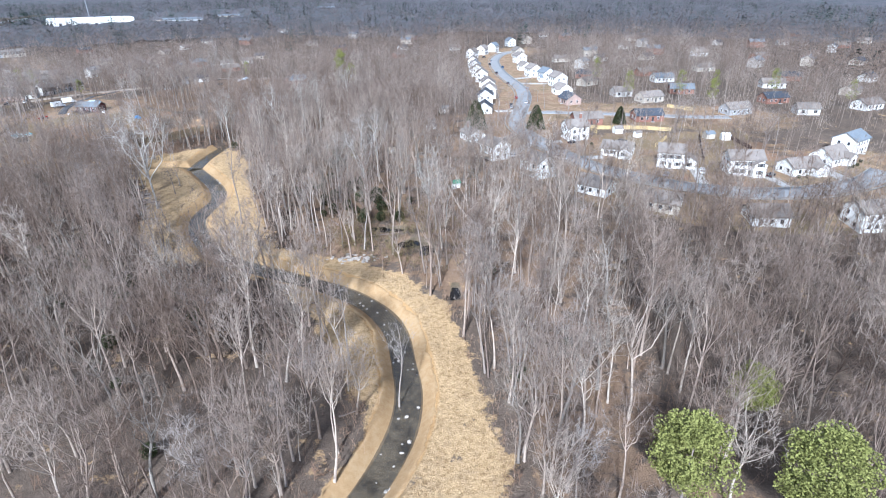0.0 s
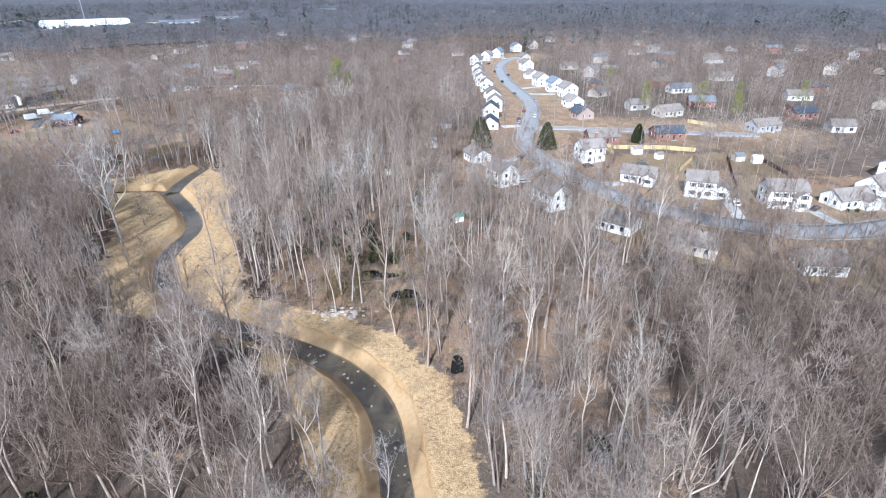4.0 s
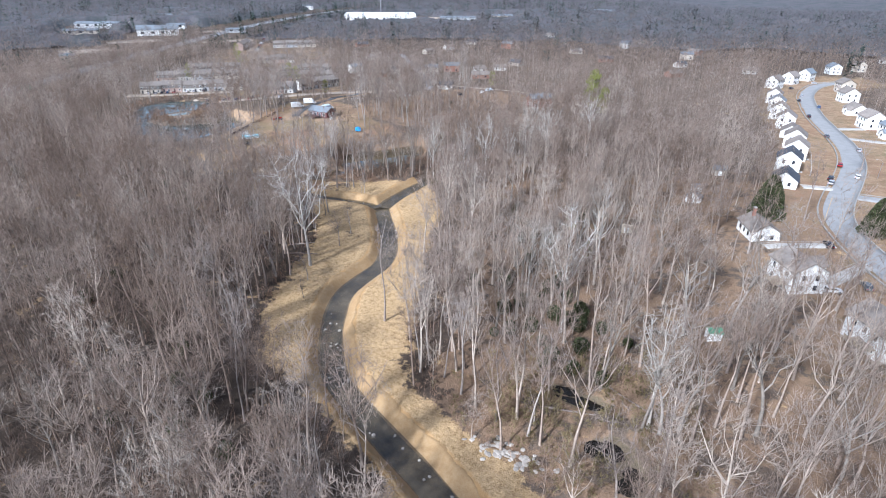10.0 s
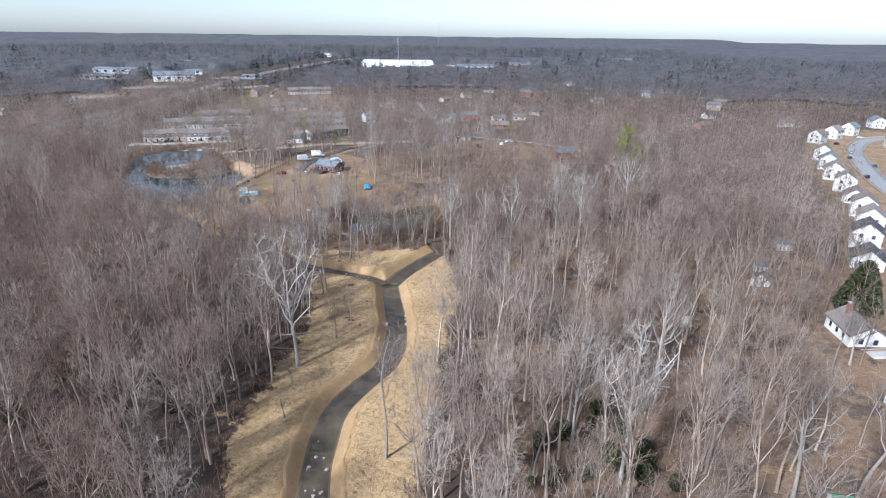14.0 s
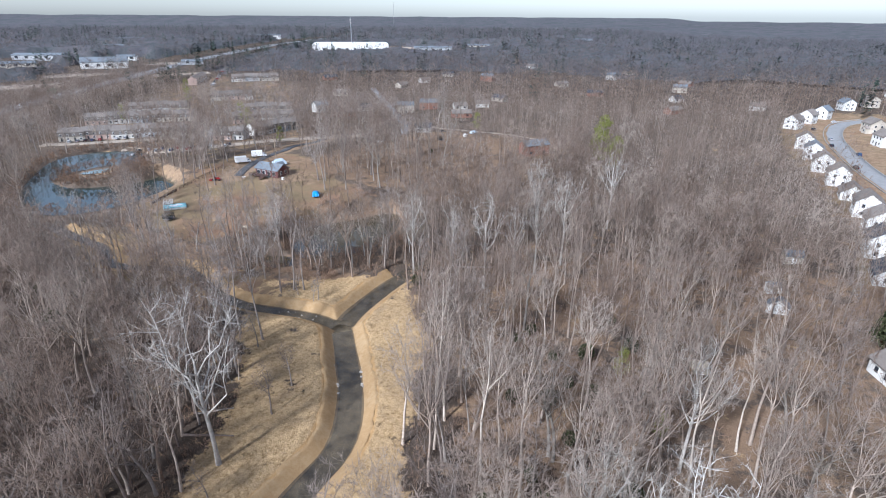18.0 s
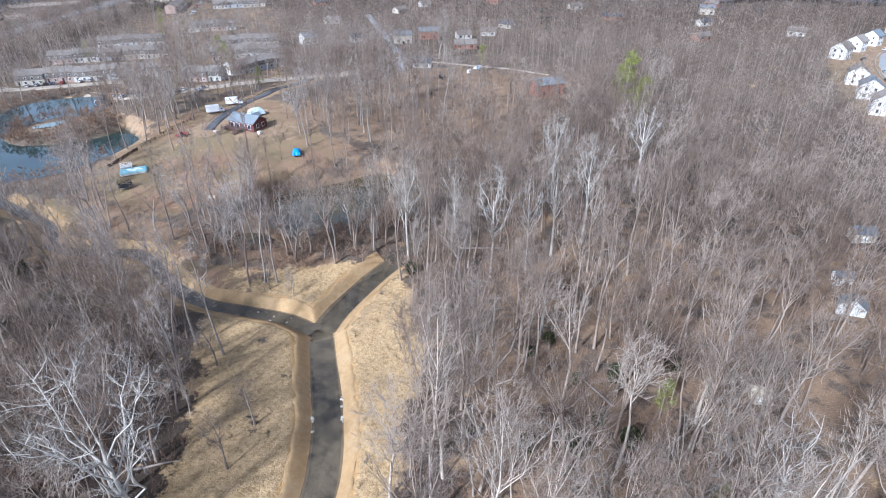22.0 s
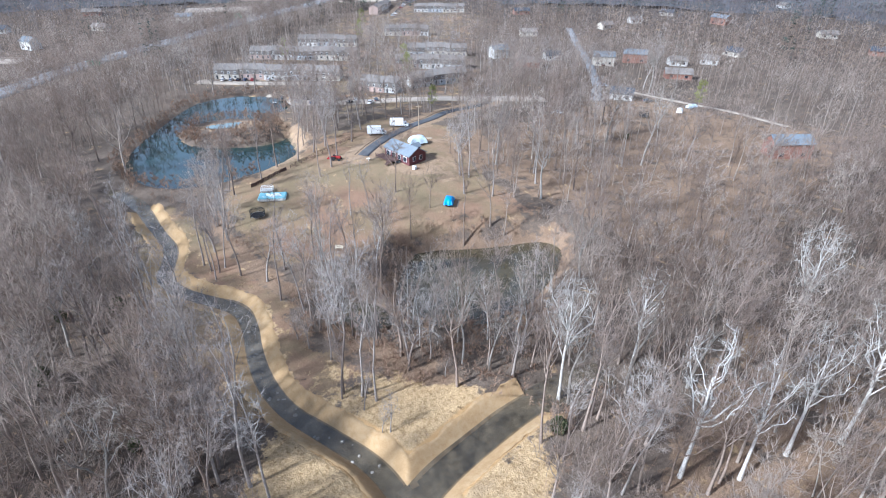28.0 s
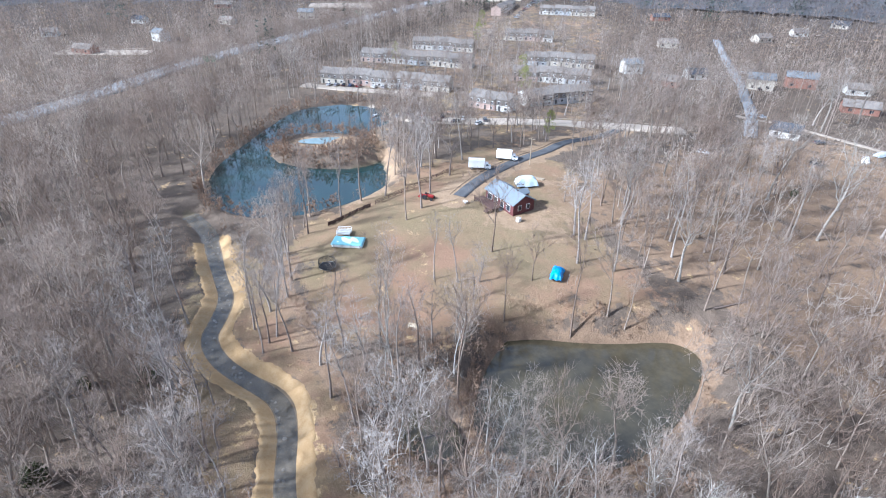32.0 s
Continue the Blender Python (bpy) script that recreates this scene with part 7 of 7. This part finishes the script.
part("implement", box_me(1.2, 2.0, 0.5, PAINTS["red"], 0, 0.1), tractor, (-2.3, 0, 0.3))
for sx, r in ((-0.7, 0.7), (1.4, 0.45)):
    for sy in (-1, 1):
        part("wheel", disc_me(r, 0.35, M_BLACK, 18), tractor, (sx, sy * 0.85, r))
bench = tagged(new("garden_bench"), "pale wooden bench among bare trees", "bench")
bench.matrix_basis = pose(-174, 273, spot(-174, 273), 0, 0, 35)
for k in range(4):
    part("slat", box_me(2.2, 0.16, 0.05, M_PALLET, 0, 0.01), bench, (0, k * 0.19, 0.45))
part("backrest", box_me(2.2, 0.06, 0.5, M_PALLET, 0, 0.01), bench, (0, 0.66, 0.5))
for sx in (-1, 1):
    part("leg", box_me(0.1, 0.6, 0.45, M_PALLET), bench, (sx * 0.9, 0.25, 0))


def utility_pole(x, y):
    root = tagged(new("utility_pole"), "wooden utility pole with a crossarm", "pole")
    root.matrix_basis = pose(x, y, spot(x, y), 0, 0, 30)
    s = Sprout()
    s.tube([(0, 0, -0.5), (0, 0, 9.5)], [0.16, 0.11], 10)
    part("shaft", mesh_np("shaft", *s.arrays()[:2], M_WOOD, flat=False), root)
    part("crossarm", box_me(2.2, 0.12, 0.14, M_WOOD, 0, 0.01), root, (0, 0, 8.7))
    for sx in (-1, 0, 1):
        part("insulator", box_me(0.1, 0.1, 0.16, M_GLASS, 0, 0.02), root, (sx * 0.95, 0, 8.84))


utility_pole(-219, 347)
utility_pole(36, 229)
utility_pole(33, 268)


def fence(points, height, board, label, slats=True, pitch=2.4, gap=0.16):
    """Posts with rails and upright boards along a line."""
    p = np.array(points, float)
    seg = np.concatenate([[0], np.cumsum(np.hypot(*np.diff(p, axis=0).T))])
    s = np.arange(0, seg[-1], pitch)
    q = np.stack([np.interp(s, seg, p[:, 0]), np.interp(s, seg, p[:, 1])], -1)
    root = tagged(new("fence"), label, "fence")
    root.matrix_basis = pose(*q[0], spot(*q[0]))
    o = np.array([*q[0], spot(*q[0])])
    for k, (x, y) in enumerate(q):
        part("post", box_me(0.14, 0.14, height + 0.15, board), root, tuple(np.array([x, y, spot(x, y) - 0.05]) - o))
        if k + 1 < len(q):
            x2, y2 = q[k + 1]
            d, ang = math.hypot(x2 - x, y2 - y), math.degrees(math.atan2(y2 - y, x2 - x))
            z = (spot(x, y) + spot(x2, y2)) / 2
            mid = tuple(np.array([(x + x2) / 2, (y + y2) / 2, z]) - o)
            if slats:
                n = int(d / 0.6)
                for j in range(n):
                    u = (j + 0.5) / n
                    part("slat", box_me(0.56, 0.03, height, board), root, (x + (x2 - x) * u - o[0], y + (y2 - y) * u - o[1], z - o[2] + 0.05), ang)
            for h in (0.3, 0.85) if slats else (0.35, 0.75, 1.1):
                part("rail", box_me(d, 0.07, 0.12, board), root, (mid[0] + 0.05 * math.sin(radians(ang)), mid[1] - 0.05 * math.cos(radians(ang)), mid[2] + h * height), ang)


fence([(-224, 277), (-225.5, 286), (-226, 293)], 1.1, M_DARKWOOD, "dark board fence above the pond")
fence([(-226, 293), (-228, 312), (-231, 326)], 1.2, M_DARKWOOD, "dark rail fence along the driveway", False)
fence([(71, 265), (84, 264), (98, 262), (110, 258)], 1.8, M_FENCE, "yellow wooden board fence behind the houses")
fence([(71, 265), (73, 255)], 1.8, M_FENCE, "yellow wooden board fence beside a house")
fence([(118, 249), (110, 228), (103, 209)], 1.8, M_DARKWOOD, "dark stained board fence between two gardens")
fence([(130, 245), (130, 225)], 1.6, M_DARKWOOD, "dark stained board fence between two gardens")
fence([(102, 246), (91, 231)], 1.8, M_FENCE, "yellow wooden board fence beside a garden")
fence([(136, 300), (125, 312)], 1.8, M_FENCE, "yellow wooden board fence among trees")


def street_lamp(x, y, yaw):
    root = tagged(new("street_lamp"), "slim street lamp with a curved arm", "street lamp", "street lamps")
    root.matrix_basis = pose(x, y, spot(x, y), 0, 0, yaw)
    s = Sprout()
    s.tube([(0, 0, -0.3), (0, 0, 6.5)], [0.09, 0.06], 8)
    part("pole", mesh_np("pole", *s.arrays()[:2], M_STEEL), root)
    s = Sprout()
    s.tube([(0, 0, 6.4), (0.8, 0, 7.0), (1.8, 0, 7.1)], [0.05, 0.04, 0.04], 6)
    part("arm", mesh_np("arm", *s.arrays()[:2], M_STEEL), root)
    part("lantern", box_me(0.7, 0.3, 0.14, M_CONC, 0, 0.04), root, (2.0, 0, 7.02))


street_lamp(51, 248, 200)
street_lamp(104, 181, 100)
street_lamp(57, 330, 180)


def driveway(points, half):
    ribbon("driveway", np.array(points, float), half, M_CONC, 0.2, "pale concrete driveway leading to the street", "driveway", thick=0.5)


for a, b, w in [((54, 243), (43, 243), 2.4), ((66, 219), (54, 219), 2.2), ((97, 204), (92, 180), 2.3), ((144, 202), (146, 183), 3.2), ((119, 196), (121, 177), 2.2), ((28, 224), (41, 243), 2.2), ((30, 306), (40, 308), 2.2), ((74, 395), (55, 398), 2.2), ((67, 425), (52, 418), 2.2), ((16, 244), (36, 254), 2.0)]:
    driveway([a, ((a[0] + b[0]) / 2, (a[1] + b[1]) / 2), b], w)


def kerb(line, side, label):
    p = np.array(line)
    tan = np.gradient(p, axis=0)
    tan /= np.linalg.norm(tan, axis=1)[:, None] + 1e-9
    ribbon("kerb", p + np.stack([-tan[:, 1], tan[:, 0]], -1) * side, 0.2, M_KERB, 0.38, label, "kerb", thick=0.7)


kerb(C_ROAD, 5.05, "pale concrete kerb")
kerb(C_ROAD, -5.05, "pale concrete kerb")
# stones in the stream bed and the stone-armoured bends


def rock_me(seed):
    bm = bmesh.new()
    bmesh.ops.create_icosphere(bm, subdivisions=1, radius=1)
    for v in bm.verts:
        v.co *= 1 + 0.35 * noise.noise(v.co * 1.3 + Vector((seed * 7.1, 0, 0)))
        v.co.z *= 0.6
    me = bpy.data.meshes.new("rock")
    bm.to_mesh(me)
    bm.free()
    me.materials.append(M_ROCK)
    return me


ROCKS = [rock_me(k) for k in range(6)]
rng = np.random.default_rng(5)


def stones(line, n, lo, hi, off, size, label, group):
    p = np.array(line)
    seg = np.concatenate([[0], np.cumsum(np.hypot(*np.diff(p, axis=0).T))])
    for k in range(n):
        s = seg[-1] * rng.uniform(lo, hi)
        x, y = np.interp(s, seg, p[:, 0]), np.interp(s, seg, p[:, 1])
        x2, y2 = np.interp(s + 1, seg, p[:, 0]), np.interp(s + 1, seg, p[:, 1])
        side = rng.uniform(*off)
        x, y = x - (y2 - y) * side, y + (x2 - x) * side
        r = size * rng.uniform(0.5, 1.3)
        ob = tagged(new("stone", ROCKS[k % 6]), label, "stone", group)
        z = max(spot(x, y), float(base_level(np.array([x]), np.array([y]))[0]) - 2.15)
        ob.matrix_basis = pose(x, y, z, rng.uniform(-20, 20), rng.uniform(-20, 20), rng.uniform(0, 360)) @ Matrix.Diagonal((r, r * rng.uniform(0.7, 1.2), r, 1))


stones(C_MAIN, 70, 0.42, 0.8, (-2.2, 2.2), 0.4, "pale stone breaking the stream's surface", "stones in the stream")
stones(C_MAIN, 12, 0.28, 0.42, (-2.2, 2.2), 0.3, "pale stone breaking the stream's surface", "stones in the stream")
stones(C_MAIN, 44, 0.335, 0.41, (-3.2, -2.5), 0.42, "rough pale boulder armouring the stream bend", "boulders along the bank")
stones(C_MAIN, 9, 0.925, 0.95, (-3.3, -2.6), 0.4, "rough boulder lining the stream's edge", "boulders along the bank")
stones(C_MAIN, 10, 0.925, 0.955, (2.6, 3.3), 0.4, "rough boulder lining the stream's edge", "boulders along the bank")
stones(C_WEST, 70, 0.05, 0.9, (-1.9, 1.9), 0.38, "grey stone in the side stream", "stones in the stream")
for k in range(60):
    x, y = -26 + rng.normal(0, 3.5), 143 + rng.normal(0, 1.3)
    ob = tagged(new("stone", ROCKS[k % 6]), "white rubble heaped on the straw bank", "stone", "rubble heap")
    ob.matrix_basis = pose(x, y, spot(x, y) + 0.1, 0, 0, rng.uniform(0, 360)) @ Matrix.Diagonal((rng.uniform(0.3, 0.8), rng.uniform(0.3, 0.8), 0.3, 1))


def log(x, y, yaw, length, r):
    s = Sprout()
    u = np.linspace(-0.5, 0.5, 5)
    s.tube(np.column_stack([u * length, 0.2 * np.sin(u * 4), np.full(5, r * 0.8)]), r * (1 - 0.5 * (u + 0.5)), 7)
    ob = tagged(new("fallen_log", mesh_np("fallen_log", *s.arrays()[:2], M_BARK, flat=False)), "fallen grey tree trunk on the woodland floor", "log", "fallen logs")
    ob.matrix_basis = pose(x, y, spot(x, y), 0, 0, yaw)


for x, y, yaw, ln in [(-16, 158, 10, 14), (-8, 164, 150, 10), (-109, 190, 20, 10), (-113, 196, 35, 7), (-18, 80, 20, 4), (6, 138, 60, 9), (-36, 170, 120, 8), (-60, 190, 40, 7), (-88, 280, 20, 11), (-72, 262, 100, 9), (-140, 335, 70, 9), (-120, 320, 30, 11), (-50, 240, 140, 8)]:
    log(x, y, yaw, ln, rng.uniform(0.18, 0.3))
